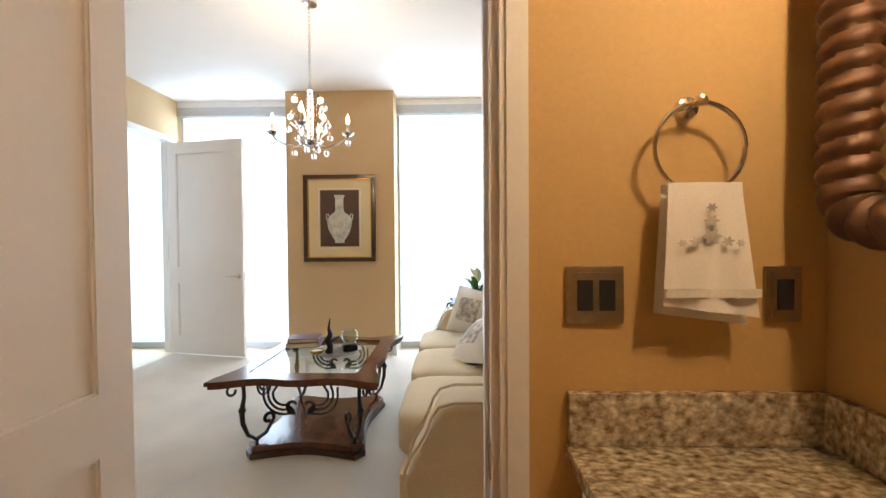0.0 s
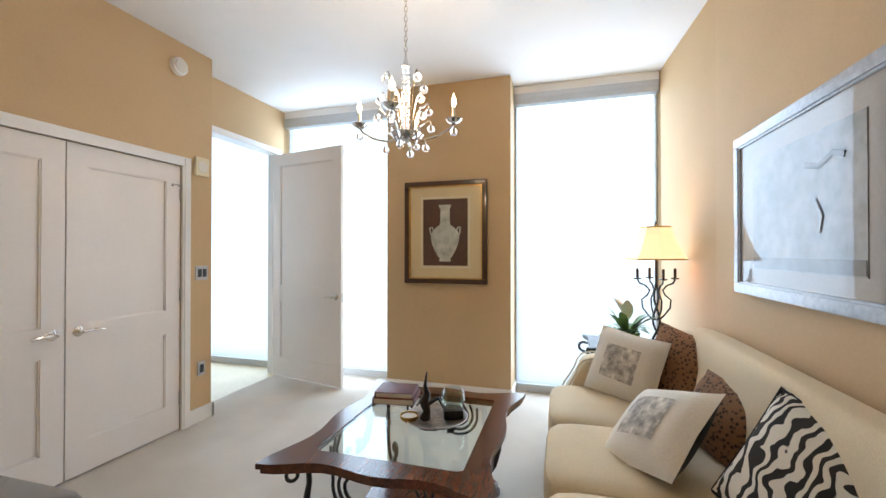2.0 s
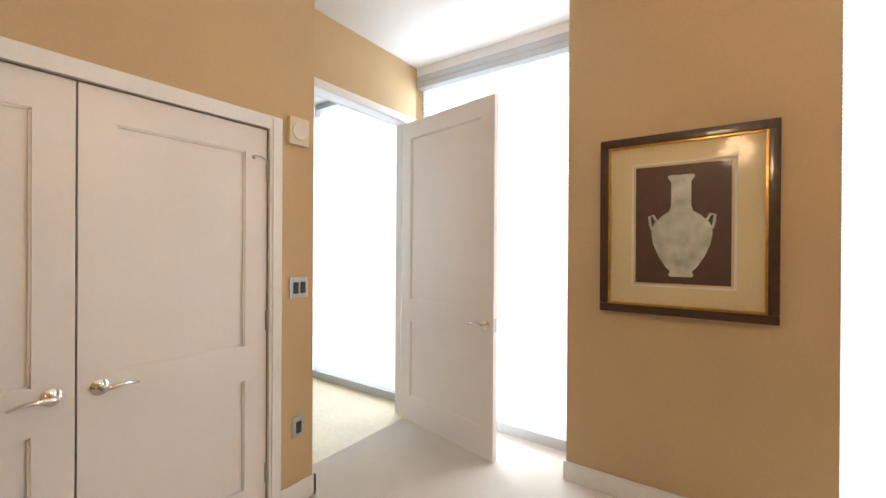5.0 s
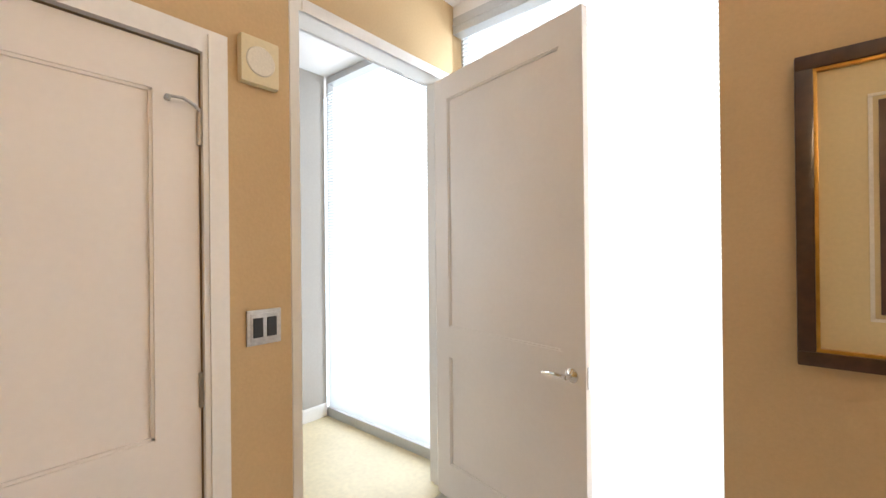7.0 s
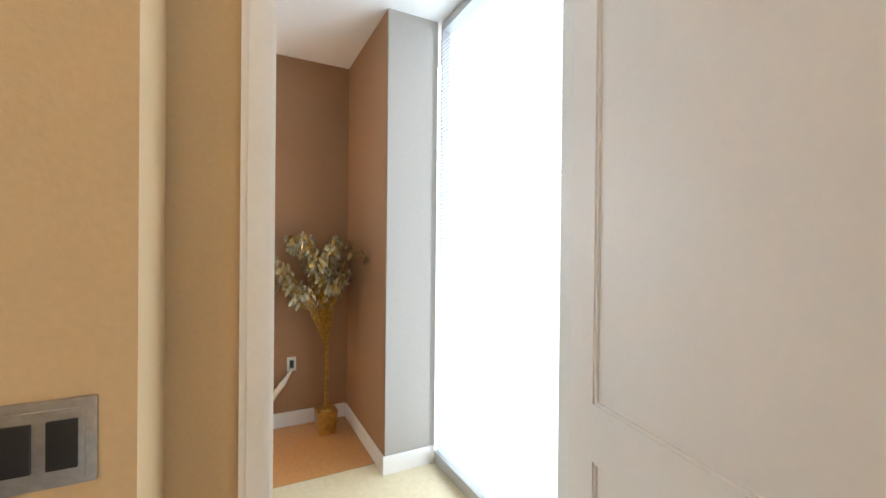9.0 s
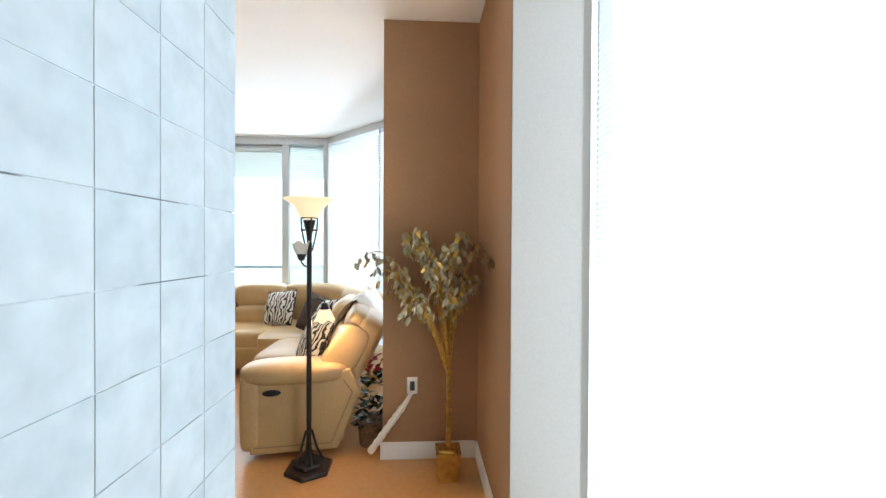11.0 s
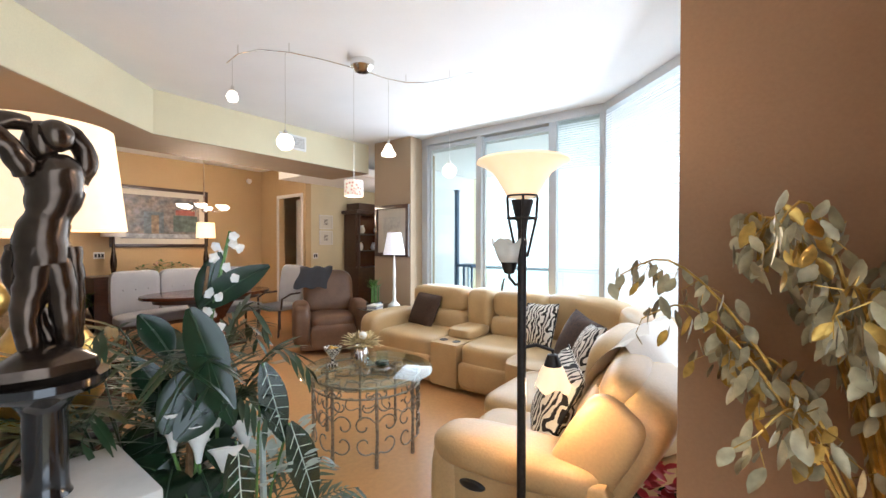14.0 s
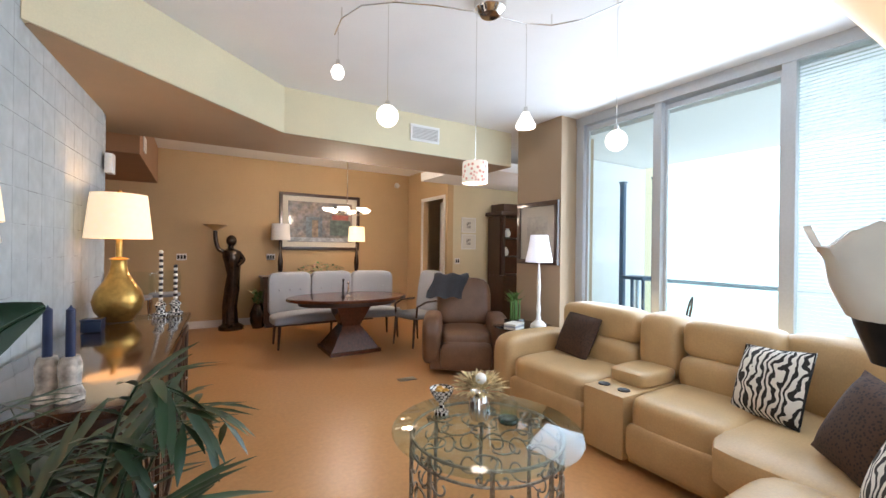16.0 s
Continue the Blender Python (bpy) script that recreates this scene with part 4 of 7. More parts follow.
part("leaves", bm, LEAF2, pl, "long bright green leaves")
bm = bmesh.new()
for k in range(3):
    a = 2.4 + k * 1.1
    leaf_blade(bm, (0, 0, 0.2), (0.10 * math.cos(a), 0.10 * math.sin(a), 0.36), 0.08, fold=0.5)
part("flower", bm, PETAL, pl, "white spathe flowers")

# framed vase picture on the pier
pc = thing("framed_vase_picture", "vase print in a cream mat and dark wood frame", "picture", (-0.772, 4.655, 1.558))
FRAMEW = material("dark_walnut_frame", (0.05, 0.022, 0.012), 0.3, grain=0.3, scale=30, coat=0.4)


def frame_bars(hw, hh, wide, y0, y1, bevel=0.006):
    bm = bmesh.new()
    for x0, x1, z0, z1 in ((-hw, hw, hh - wide, hh), (-hw, hw, -hh, -hh + wide), (-hw, -hw + wide, -hh + wide, hh - wide), (hw - wide, hw, -hh + wide, hh - wide)):
        box(bm, x0, y0, z0, x1, y1, z1, bevel=bevel)
    return bm


MAT = material("cream_mat_board", (0.66, 0.54, 0.31), 0.6, grain=0.03, scale=80, coat=0.5)
MAROON = material("dark_brown_print", (0.07, 0.028, 0.020), 0.5, grain=0.15, scale=20, coat=0.5)
VASE = material("stone_vase_print", (0.55, 0.54, 0.46), 0.6, grain=0.3, scale=12, blotch=0.4, blotch_scale=8, two=(0.22, 0.23, 0.2))
part("frame", frame_bars(0.405, 0.488, 0.045, -0.04, 0), FRAMEW, pc)
part("inner_lip", frame_bars(0.362, 0.445, 0.012, -0.030, -0.004, 0.002), GOLD, pc, "thin gilt lip")
part("mat_board", B(-0.355, -0.012, -0.438, 0.355, -0.006, 0.438), MAT, pc, smooth=False)
part("mat_border", frame_bars(0.240, 0.338, 0.010, -0.016, -0.0125, 0.001), PALE, pc)
part("print_ground", B(-0.218, -0.017, -0.316, 0.218, -0.0125, 0.316), MAROON, pc, smooth=False)
prof = [(0.058, 0.262), (0.062, 0.25), (0.046, 0.225), (0.046, 0.10), (0.054, 0.07), (0.09, 0.045), (0.128, 0.005), (0.14, -0.045), (0.132, -0.10), (0.105, -0.17), (0.072, -0.225), (0.05, -0.25), (0.058, -0.268), (0.05, -0.278)]
vb = bmesh.new()
prism(vb, [(x, z) for x, z in prof] + [(-x, z) for x, z in prof[::-1]], 0, 0.002)
moved(vb, Matrix.Translation((0, -0.018, 0)) @ Matrix.Rotation(radians(90), 4, "X"))
for s in (-1, 1):
    tube(vb, [(s * 0.115, -0.019, 0.02), (s * 0.13, -0.019, 0.05), (s * 0.15, -0.019, 0.045), (s * 0.145, -0.019, 0.0), (s * 0.135, -0.019, -0.03)], 0.007, 6)
part("vase_image", vb, VASE, pc, "pale stone vase print")

# glazed picture over the sofa
mr = thing("framed_picture", "wide pale grey print under glass in a silver frame", "picture", (1.198, 2.85, 1.56), -90)
SILVER = material("brushed_silver_frame", (0.36, 0.37, 0.39), 0.38, 0.5, grain=0.15, scale=40)
part("frame", frame_bars(0.585, 0.40, 0.05, -0.03, 0, 0.010), SILVER, mr)
part("inner_frame", frame_bars(0.538, 0.353, 0.012, -0.024, -0.004, 0.003), SILVER, mr)
MATB = material("grey_beige_mat_behind_glass", (0.27, 0.24, 0.22), 0.6, grain=0.05, scale=60, coat=1.0)
PRINT = material("pale_grey_print_behind_glass", (0.20, 0.20, 0.21), 0.6, grain=0.1, scale=20, blotch=0.35, blotch_scale=5, coat=1.0)
FIGURE = material("charcoal_wash_behind_glass", (0.07, 0.065, 0.065), 0.6, grain=0.3, scale=14, blotch=0.3, coat=1.0)
for mt in (MATB, PRINT, FIGURE):
    mt.node_tree.nodes["Principled BSDF"].inputs["Coat Roughness"].default_value = 0.01
    mt.node_tree.nodes["Principled BSDF"].inputs["Coat Weight"].default_value = 0.8
part("mat", B(-0.533, -0.016, -0.348, 0.533, -0.010, 0.348), MATB, mr, "grey-beige mat", smooth=False)
part("print", B(-0.38, -0.0185, -0.27, 0.38, -0.0165, 0.25), PRINT, mr, "pale grey abstract print", smooth=False)
part("print_band", B(-0.375, -0.0205, -0.265, 0.375, -0.019, -0.215), FIGURE, mr, "charcoal band along the print", smooth=False)
bm = bmesh.new()
for pts, r in (([(0.05, -0.0205, 0.14), (0.14, -0.0205, 0.12), (0.22, -0.0205, 0.15), (0.28, -0.0205, 0.13)], 0.012), ([(0.12, -0.0205, 0.0), (0.16, -0.0205, -0.06), (0.14, -0.0205, -0.12)], 0.008)):
    tube(bm, [Vector(q) for q in pts], r, 6)
for v in bm.verts:
    v.co.y = -0.0205 + (v.co.y + 0.0205) * 0.1
part("print_figure", bm, FIGURE, mr, "charcoal brush strokes")

# dark desk by the bathroom door
dk = thing("black_side_table", "glossy black round-cornered table beside the doorway", "table", (-1.12, 1.36, 0))
BLK = material("glossy_black_lacquer", (0.012, 0.010, 0.010), 0.12, grain=0.1, scale=30, coat=0.6)
tp = [(0.42, -0.26)] + [(0.30 + 0.12 * math.cos(radians(a)), 0.14 + 0.12 * math.sin(radians(a))) for a in range(0, 91, 15)] + [(-0.42, 0.26), (-0.42, -0.26)]
part("tabletop", P(tp, 0.765, 0.80, bevel=0.012), BLK, dk)
part("apron", P([(x * 0.94, y * 0.94) for x, y in tp], 0.66, 0.764), BLK, dk)
for x, y in ((0.34, -0.21), (0.31, 0.17), (-0.36, -0.21), (-0.36, 0.2)):
    part("leg", L([(0.018, 0), (0.022, 0.3), (0.03, 0.66)], (x, y, 0), 12), BLK, dk)

# chandelier
ch = thing("chandelier", "nickel chandelier with candle bulbs and crystal drops, lit", "chandelier", (-0.51, 2.96, 0))
CRYSTAL = glass("crystal_glass")
FLAME = glow("candle_flame_bulb", (1.0, 0.72, 0.38), 9)
part("canopy", L([(0.001, 2.985), (0.06, 2.985), (0.055, 2.965), (0.01, 2.95), (0.001, 2.95)]), CHROME, ch)
cb = bmesh.new()
for k in range(20):
    z = 2.42 + k * 0.027
    ring = [(0.009 * math.cos(a) * (k % 2), 0.009 * math.cos(a) * (1 - k % 2), z + 0.014 + 0.017 * math.sin(a)) for a in [i * math.pi / 4 for i in range(9)]]
    tube(cb, ring, 0.0022, 4)
part("chain", cb, CHROME, ch, "nickel chain")
for s in (-1, 1):
    part("crystal_column", L([(0.003, 2.0)] + [(0.0125 if i % 2 else 0.006, 2.01 + i * 0.0125) for i in range(27)] + [(0.003, 2.36)], (s * 0.013, 0, 0), 12), CRYSTAL, ch, "strand of small crystal beads")
part("column_cap", L([(0.004, 2.355), (0.022, 2.362), (0.014, 2.38), (0.004, 2.43)]), CHROME, ch)
part("bowl", L([(0.001, 1.955), (0.02, 1.958), (0.07, 1.985), (0.085, 2.005), (0.08, 2.008), (0.04, 1.99), (0.001, 1.985)]), CHROME, ch)
for k in range(4):
    a = k * math.pi / 2 + 0.12
    ca, sa = math.cos(a), math.sin(a)
    pts = [(0.03, 1.985), (0.10, 1.965), (0.18, 1.985), (0.24, 2.02), (0.26, 2.045)]
    arm = part("arm", T([(u * ca, u * sa, w) for u, w in pts], 0.0065, 7), CHROME, ch)
    part("cup", L([(0.006, 2.04), (0.03, 2.05), (0.045, 2.068), (0.04, 2.07), (0.012, 2.058), (0.001, 2.056)], (0.26 * ca, 0.26 * sa, 0), 16), CHROME, arm)
    part("candle_sleeve", L([(0.010, 2.057), (0.010, 2.13), (0.004, 2.132)], (0.26 * ca, 0.26 * sa, 0), 10), PALE, arm)
    part("candle_bulb", L([(0.006, 2.132), (0.014, 2.15), (0.011, 2.175), (0.001, 2.205)], (0.26 * ca, 0.26 * sa, 0), 10), FLAME, arm, "lit flame bulb")
    for r, z in ((0.26, 2.0), (0.11, 1.92)):
        dr = blob(bmesh.new(), (r * ca, r * sa, z), 0.021, 12)
        tube(dr, [(r * ca, r * sa, z + 0.018), (r * ca, r * sa, z + 0.045)], 0.0018, 4)
        part("crystal_drop", dr, CRYSTAL, ch, "round crystal drop")
    a2 = a + math.pi / 4
    ca, sa = math.cos(a2), math.sin(a2)
    for r, z in ((0.12, 2.30), (0.15, 2.18), (0.165, 2.09)):
        pts = [(0.03, 1.99), (0.06, z - 0.14), (0.09, z - 0.03), (r - 0.012, z + 0.015), (r, z)]
        up = part("upper_arm", T([(u * ca, u * sa, w) for u, w in pts], 0.0038, 6), CHROME, ch)
        dr = blob(bmesh.new(), (r * ca, r * sa, z - 0.033), 0.022, 12)
        tube(dr, [(r * ca, r * sa, z), (r * ca, r * sa, z - 0.014)], 0.0018, 4)
        part("crystal_drop", dr, CRYSTAL, up, "round crystal drop")

# ---- living room windows and balcony ----
w = tagged(new("window_4"), "grey aluminium sliding balcony doors with clear glass", "window", kind="structure")
X = -8.46
f = bmesh.new()
box(f, X - 0.12, 0.331, 0.0, X + 0.02, 2.92, 0.05)
box(f, X - 0.12, 0.331, 2.89, X + 0.02, 2.92, 2.988)
for y0, y1 in ((0.331, 0.43), (1.27, 1.34), (2.27, 2.36), (2.85, 2.91)):
    box(f, X - 0.08, y0, 0.05, X + 0.01, y1, 2.89)
part("window_frame", f, ALU, w, smooth=False)
for y0, y1, k in ((0.45, 1.28, 0.0), (1.33, 2.28, -0.035)):
    s = bmesh.new()
    for a, b, z0, z1 in ((y0, y0 + 0.035, 0.06, 2.87), (y1 - 0.035, y1, 0.06, 2.87), (y0 + 0.035, y1 - 0.035, 0.06, 0.13), (y0 + 0.035, y1 - 0.035, 2.82, 2.87)):
        box(s, X - 0.045 + k, a, z0, X - 0.015 + k, b, z1)
    sash = part("sash", s, ALU, w, smooth=False)
    part("pane", B(X - 0.033 + k, y0 + 0.03, 0.12, X - 0.027 + k, y1 - 0.03, 2.83), GLASS, sash, smooth=False).visible_shadow = False
part("pane", B(X - 0.033, 2.36, 0.05, X - 0.027, 2.85, 2.89), GLASS, w, smooth=False).visible_shadow = False


def slats(name, a, b, parent, drop=0.10, top=2.86):
    """A slatted blind hung between two plan points, as one joined mesh."""
    a, b = Vector((*a, 0)), Vector((*b, 0))
    nrm = Vector((0, 0, 1)).cross(b - a).normalized()
    bm, n = bmesh.new(), 104
    for i in range(n):
        z = drop + (top - drop) * i / n
        q = [bm.verts.new(p + nrm * s * 0.008 + Vector((0, 0, z + s * 0.011))) for p, s in ((a, -1), (b, -1), (b, 1), (a, 1))]
        bm.faces.new(q)
    return tagged(part(name, bm, SLAT, parent, "white backlit slatted blind", smooth=False), kind="stuff")


slats("blind_slats", (X - 0.02, 2.37), (X - 0.02, 2.84), w)
w5 = tagged(new("window_5"), "tall angled window with a white backlit blind", "window", kind="structure")
A, Bq = Vector((-8.44, 2.90, 0)), Vector((-6.80, 4.54, 0))
d = (Bq - A).normalized()
nn = Vector((-d.y, d.x, 0))
f = bmesh.new()
for u0, u1, z0, z1, t in ((0, (Bq - A).length, 0, 0.075, 0.10), (0, (Bq - A).length, 2.90, 2.988, 0.10), (0, 0.04, 0.075, 2.90, 0.06), (1.16, 1.20, 0.075, 2.90, 0.06), (2.28, 2.32, 0.075, 2.90, 0.06)):
    k = B(u0, 0.0, z0, u1, t, z1)
    moved(k, Matrix.Translation(A) @ Matrix.Rotation(math.atan2(d.y, d.x), 4, "Z"))
    me = bpy.data.meshes.new("tmp")
    k.to_mesh(me)
    k.free()
    f.from_mesh(me)
    bpy.data.meshes.remove(me)
part("window_frame", f, ALU, w5, smooth=False)
slats("blind_slats", (A + d * 0.05 - nn * 0.012)[:2], (Bq - d * 0.05 - nn * 0.012)[:2], w5)
structure("wall_living_corner", P([(-6.82, 4.50), (-5.40, 4.50), (-5.40, 5.3), (-6.82, 5.3)], 0, H), BROWN, "brown painted living room corner wall")
PALECON = material("pale_concrete", (0.58, 0.58, 0.56), 0.8, grain=0.1, scale=40, blotch=0.12, blotch_scale=2, bump=0.2)
structure("balcony_floor", B(-10.9, -0.39, -0.3, -8.59, 7.0, -0.03), PALECON, "pale concrete balcony floor", "balcony")
structure("balcony_ceiling", B(-10.9, -0.39, 2.80, -8.59, 7.0, 3.1), CEIL, "white balcony ceiling", "balcony")
structure("wall_balcony_side", B(-10.9, -0.398, -0.02, -8.76, -0.36, 2.79), CEIL, "white rendered balcony side wall", "balcony")
BSTEEL = material("blue_grey_steel", (0.07, 0.13, 0.22), 0.5, grain=0.1, scale=30)
for y in (0.145, 0.60):
    bp = thing("balcony_column", "slim blue-grey steel balcony post", "column", (-9.6, y, -0.03), group="balcony posts")
    part("shaft", B(-0.03, -0.03, 0, 0.03, 0.03, 2.40, bevel=0.006), BSTEEL, bp)
    part("cap", B(-0.04, -0.04, 2.40, 0.04, 0.04, 2.425, bevel=0.004), BSTEEL, bp)
bt = thing("balcony_table", "dark blue metal bar table on the balcony", "table", (-9.62, 0.36, -0.03))
part("tabletop", B(-0.16, -0.17, 1.12, 0.16, 0.17, 1.16, bevel=0.006), BSTEEL, bt)
for sx in (-1, 1):
    part("leg", B(sx * 0.12 - 0.015, -0.015, 0, sx * 0.12 + 0.015, 0.015, 1.12), BSTEEL, bt)
br = thing("balcony_railing", "bluish metal balcony railing, washed pale by glare put into its colour", "railing", (0, 0, -0.03))
# bluish rails, with the washing-out by outdoor glare put into the colour
BLUES = material("glare_washed_metal", (0.42, 0.52, 0.60), 0.5, grain=0.08, scale=30)
part("top_rail", T([(-10.7, -0.35, 1.05), (-10.7, 6.5, 1.05)], 0.03, 8), BLUES, br)
part("bottom_rail", T([(-10.7, -0.35, 0.12), (-10.7, 6.5, 0.12)], 0.018, 8), BLUES, br)
for k in range(4):
    part("glass_panel", B(-10.704, -0.30 + k * 1.75, 0.14, -10.696, 1.38 + k * 1.75, 1.02), GLASS, br, "clear railing glass", smooth=False).visible_shadow = False
for x in (-10.7,):
    for y in (-0.34, 1.6, 3.5, 5.5):
        part("post", T([(x, y, 0), (x, y, 1.05)], 0.022, 6), BLUES, br)
bc = thing("balcony_chair", "dark metal balcony chair beyond the glass", "chair", (-9.5, 0.75, -0.03), 30)
part("seat", S(-0.24, -0.24, 0.40, 0.24, 0.24, 0.46, power=5, n=5), IRON, bc)
part("back", T([(-0.22, 0.22, 0.42), (-0.23, 0.30, 0.85), (0, 0.32, 0.95), (0.23, 0.30, 0.85), (0.22, 0.22, 0.42)], 0.014), IRON, bc)
for sx in (-1, 1):
    for sy in (-1, 1):
        part("leg", T([(sx * 0.2, sy * 0.2, 0.42), (sx * 0.23, sy * 0.23, 0)], 0.013), IRON, bc)
structure("backdrop_4", B(-22.0, -16, -14, -21.9, 30, 16), HAZE, "bright hazy sky beyond the balcony", "backdrop")
structure("backdrop_5", B(-21, 9.0, -14, 0, 9.1, 10), HAZE, "bright hazy sky outside the angled window", "backdrop")

# ---- ceiling fixtures ----
vt2 = thing("air_vent", "white louvred air vent on the cream soffit", "vent", (-6.90, -0.533, 2.775), 180)
part("frame", frame_bars(0.19, 0.095, 0.025, -0.012, 0, 0.003), WHITEP, vt2)
part("backing", B(-0.17, -0.004, -0.075, 0.17, -0.001, 0.075), GREYP, vt2)
for k in range(9):
    z = -0.064 + k * 0.016
    part("slat", B(-0.167, -0.011, z - 0.003, 0.167, -0.005, z + 0.003), WHITEP, vt2)
tk = thing("track_light", "nickel flexible track light on the white ceiling", "light", (0, 0, 0))
TR = [(-5.46, 0.80), (-5.44, 1.02), (-5.50, 1.22), (-5.66, 1.36), (-5.88, 1.46), (-6.20, 1.56), (-6.45, 1.60), (-6.62, 1.68), (-6.74, 1.84), (-6.78, 2.05), (-6.80, 2.28)]
part("rail", T([(x, y, 2.92) for x, y in TR], 0.0045, 6), CHROME, tk)
part("canopy", L([(0.001, 2.90), (0.06, 2.905), (0.095, 2.94), (0.10, 2.988)], (-6.2, 1.57, 0), 24), CHROME, tk, "round nickel canopy")
for k in (1, 3, 7, 9):
    part("standoff", T([(*TR[k], 2.918), (*TR[k], 2.989)], 0.005), CHROME, tk)
PGLOW = glow("lit_white_glass", (1.0, 0.90, 0.74), 3.0)


def pendant(label, at, shape, low=2.0):
    x, y, z = at
    p = thing("pendant_light", label, "light", (x, y, 0), group="pendants on the track light")
    near = min((Vector(TR[i]).lerp(Vector(TR[i + 1]), j / 10) for i in range(len(TR) - 1) for j in range(11)), key=lambda q: (q - Vector((x, y))).length)
    part("cord", T([(0, 0, z + 0.06), (0, 0, 2.86), (near.x - x, near.y - y, 2.918), (near.x - x, near.y - y, 2.926)], 0.0025, 5), CHROME, p)
    part("cap", L([(0.001, z + 0.09), (0.012, z + 0.085), (0.014, z + 0.05), (0.001, z + 0.05)]), CHROME, p)
    part("shade", L([(r, z + h) for r, h in shape], seg=20), PGLOW, p, "lit white glass shade")
    return p


pendant("small lit white glass spot on the track", (-5.455, 0.90, 2.62), [(0.001, -0.04), (0.03, -0.035), (0.045, 0), (0.03, 0.04), (0.001, 0.05)])
pendant("lit white glass globe pendant on the track", (-5.59, 1.42, 2.215), [(0.001, -0.062)] + [(0.062 * math.sin(a * math.pi / 10), -0.062 * math.cos(a * math.pi / 10)) for a in range(1, 10)] + [(0.001, 0.062)])
pendant("lit white glass cone pendant on the track", (-6.46, 1.62, 2.29), [(0.001, -0.045), (0.06, -0.05), (0.064, -0.035), (0.02, 0.05), (0.001, 0.055)])
pendant("lit white glass globe pendant near the window", (-6.74, 2.08, 2.10), [(0.001, -0.06)] + [(0.06 * math.sin(a * math.pi / 10), -0.06 * math.cos(a * math.pi / 10)) for a in range(1, 10)] + [(0.001, 0.06)])
p = thing("pendant_light", "red and white beaded drum pendant over the glass table", "light", (-6.06, 1.63, 0), group="pendants on the track light")
part("cord", T([(0, 0, 1.97), (0, 0, 2.86), (-0.02, -0.11, 2.918), (-0.02, -0.11, 2.926)], 0.0025, 5), CHROME, p)
DRUM = pattern("red_white_mosaic", "leopard", (0.35, 0.05, 0.03), (0.80, 0.74, 0.66), 45, 0.3)
DRUM.node_tree.nodes["Principled BSDF"].inputs["Emission Color"].default_value = (1, 0.8, 0.6, 1)
DRUM.node_tree.nodes["Principled BSDF"].inputs["Emission Strength"].default_value = 0.35
part("shade", L([(0.072, 1.845), (0.075, 1.85), (0.075, 1.965), (0.072, 1.97), (0.068, 1.965), (0.068, 1.85)], seg=24), DRUM, p, "mosaic glass drum shade")
part("cap", L([(0.001, 1.985), (0.07, 1.972), (0.07, 1.966), (0.001, 1.966)]), CHROME, p)

# ---- sectional sofa ----
SEAM = material("leather_seam", (0.26, 0.17, 0.08), 0.6, grain=0.1, scale=80)


def sofa_unit(parent, y0, y1, x0=-8.12, x1=-7.14):
    """One seat of the sectional that faces +x, between y0 and y1."""
    part("base", B(x0 + 0.05, y0 + 0.004, 0.04, x1 - 0.02, y1 - 0.004, 0.30, bevel=0.02), LEATHER, parent)
    part("seat_cushion", S(x0 + 0.28, y0 + 0.004, 0.24, x1 + 0.02, y1 - 0.004, 0.50, power=6, n=9), LEATHER, parent)
    part("footrest", S(x1 - 0.10, y0 + 0.006, 0.07, x1 + 0.035, y1 - 0.006, 0.33, power=6, n=7), LEATHER, parent)
    for z0, z1, dx in ((0.42, 0.70, 0.06), (0.66, 0.96, 0.0)):
        part("back_cushion", S(x0 + 0.04 + dx * 0.3, y0 + 0.006, z0, x0 + 0.36 + dx, y1 - 0.006, z1, power=4.5, n=9), LEATHER, parent)
    part("back_shell", B(x0, y0 + 0.004, 0.06, x0 + 0.14, y1 - 0.004, 0.88, bevel=0.03), LEATHER, parent)


sec = thing("sectional_sofa", "cream leather reclining sectional sofa round the corner", "sofa", (0, 0, 0))
sofa_unit(sec, 0.72, 1.55)
sofa_unit(sec, 1.89, 2.52)
part("arm", S(-8.05, 0.44, 0.04, -7.12, 0.73, 0.66, power=5, n=10), LEATHER, sec)
part("console_body", B(-8.05, 1.555, 0.04, -7.12, 1.885, 0.475, bevel=0.03), LEATHER, sec, "leather centre console")
part("console_lid", S(-7.82, 1.56, 0.46, -7.38, 1.88, 0.58, power=5, n=7), LEATHER, sec)
part("console_back", S(-8.10, 1.555, 0.45, -7.76, 1.885, 0.96, power=4.5, n=8), LEATHER, sec)
for y in (1.64, 1.80):
    part("cup_holder", L([(0.001, 0.477), (0.036, 0.477), (0.042, 0.481), (0.042, 0.472)], (-7.25, y, 0)), BLACKP, sec, "dark cup holder")
# corner wedge and the short leg that faces -y
bm = bmesh.new()
soft(bm, -0.62, -0.62, 0.24, 0.62, 0.62, 0.50, power=7, n=8)
part("corner_seat", moved(bm, Matrix.Translation((-7.50, 3.08, 0))), LEATHER, sec)
part("corner_base", P([(-8.08, 2.505), (-7.14, 2.505), (-6.92, 2.78), (-6.92, 3.72), (-7.2, 3.86), (-8.08, 3.0)], 0.04, 0.30, bevel=0.02), LEATHER, sec)
for k, (a, r) in enumerate(((0, 0), (1, 0))):
    bm = S(-0.50, -0.16, 0.42, 0.50, 0.16, 0.96, power=4.5, n=9)
    part("corner_back", moved(bm, Matrix.Translation(((-7.90, 2.90, 0), (-7.25, 3.58, 0))[k]) @ Matrix.Rotation(radians((68, 26)[k]), 4, "Z")), LEATHER, sec)
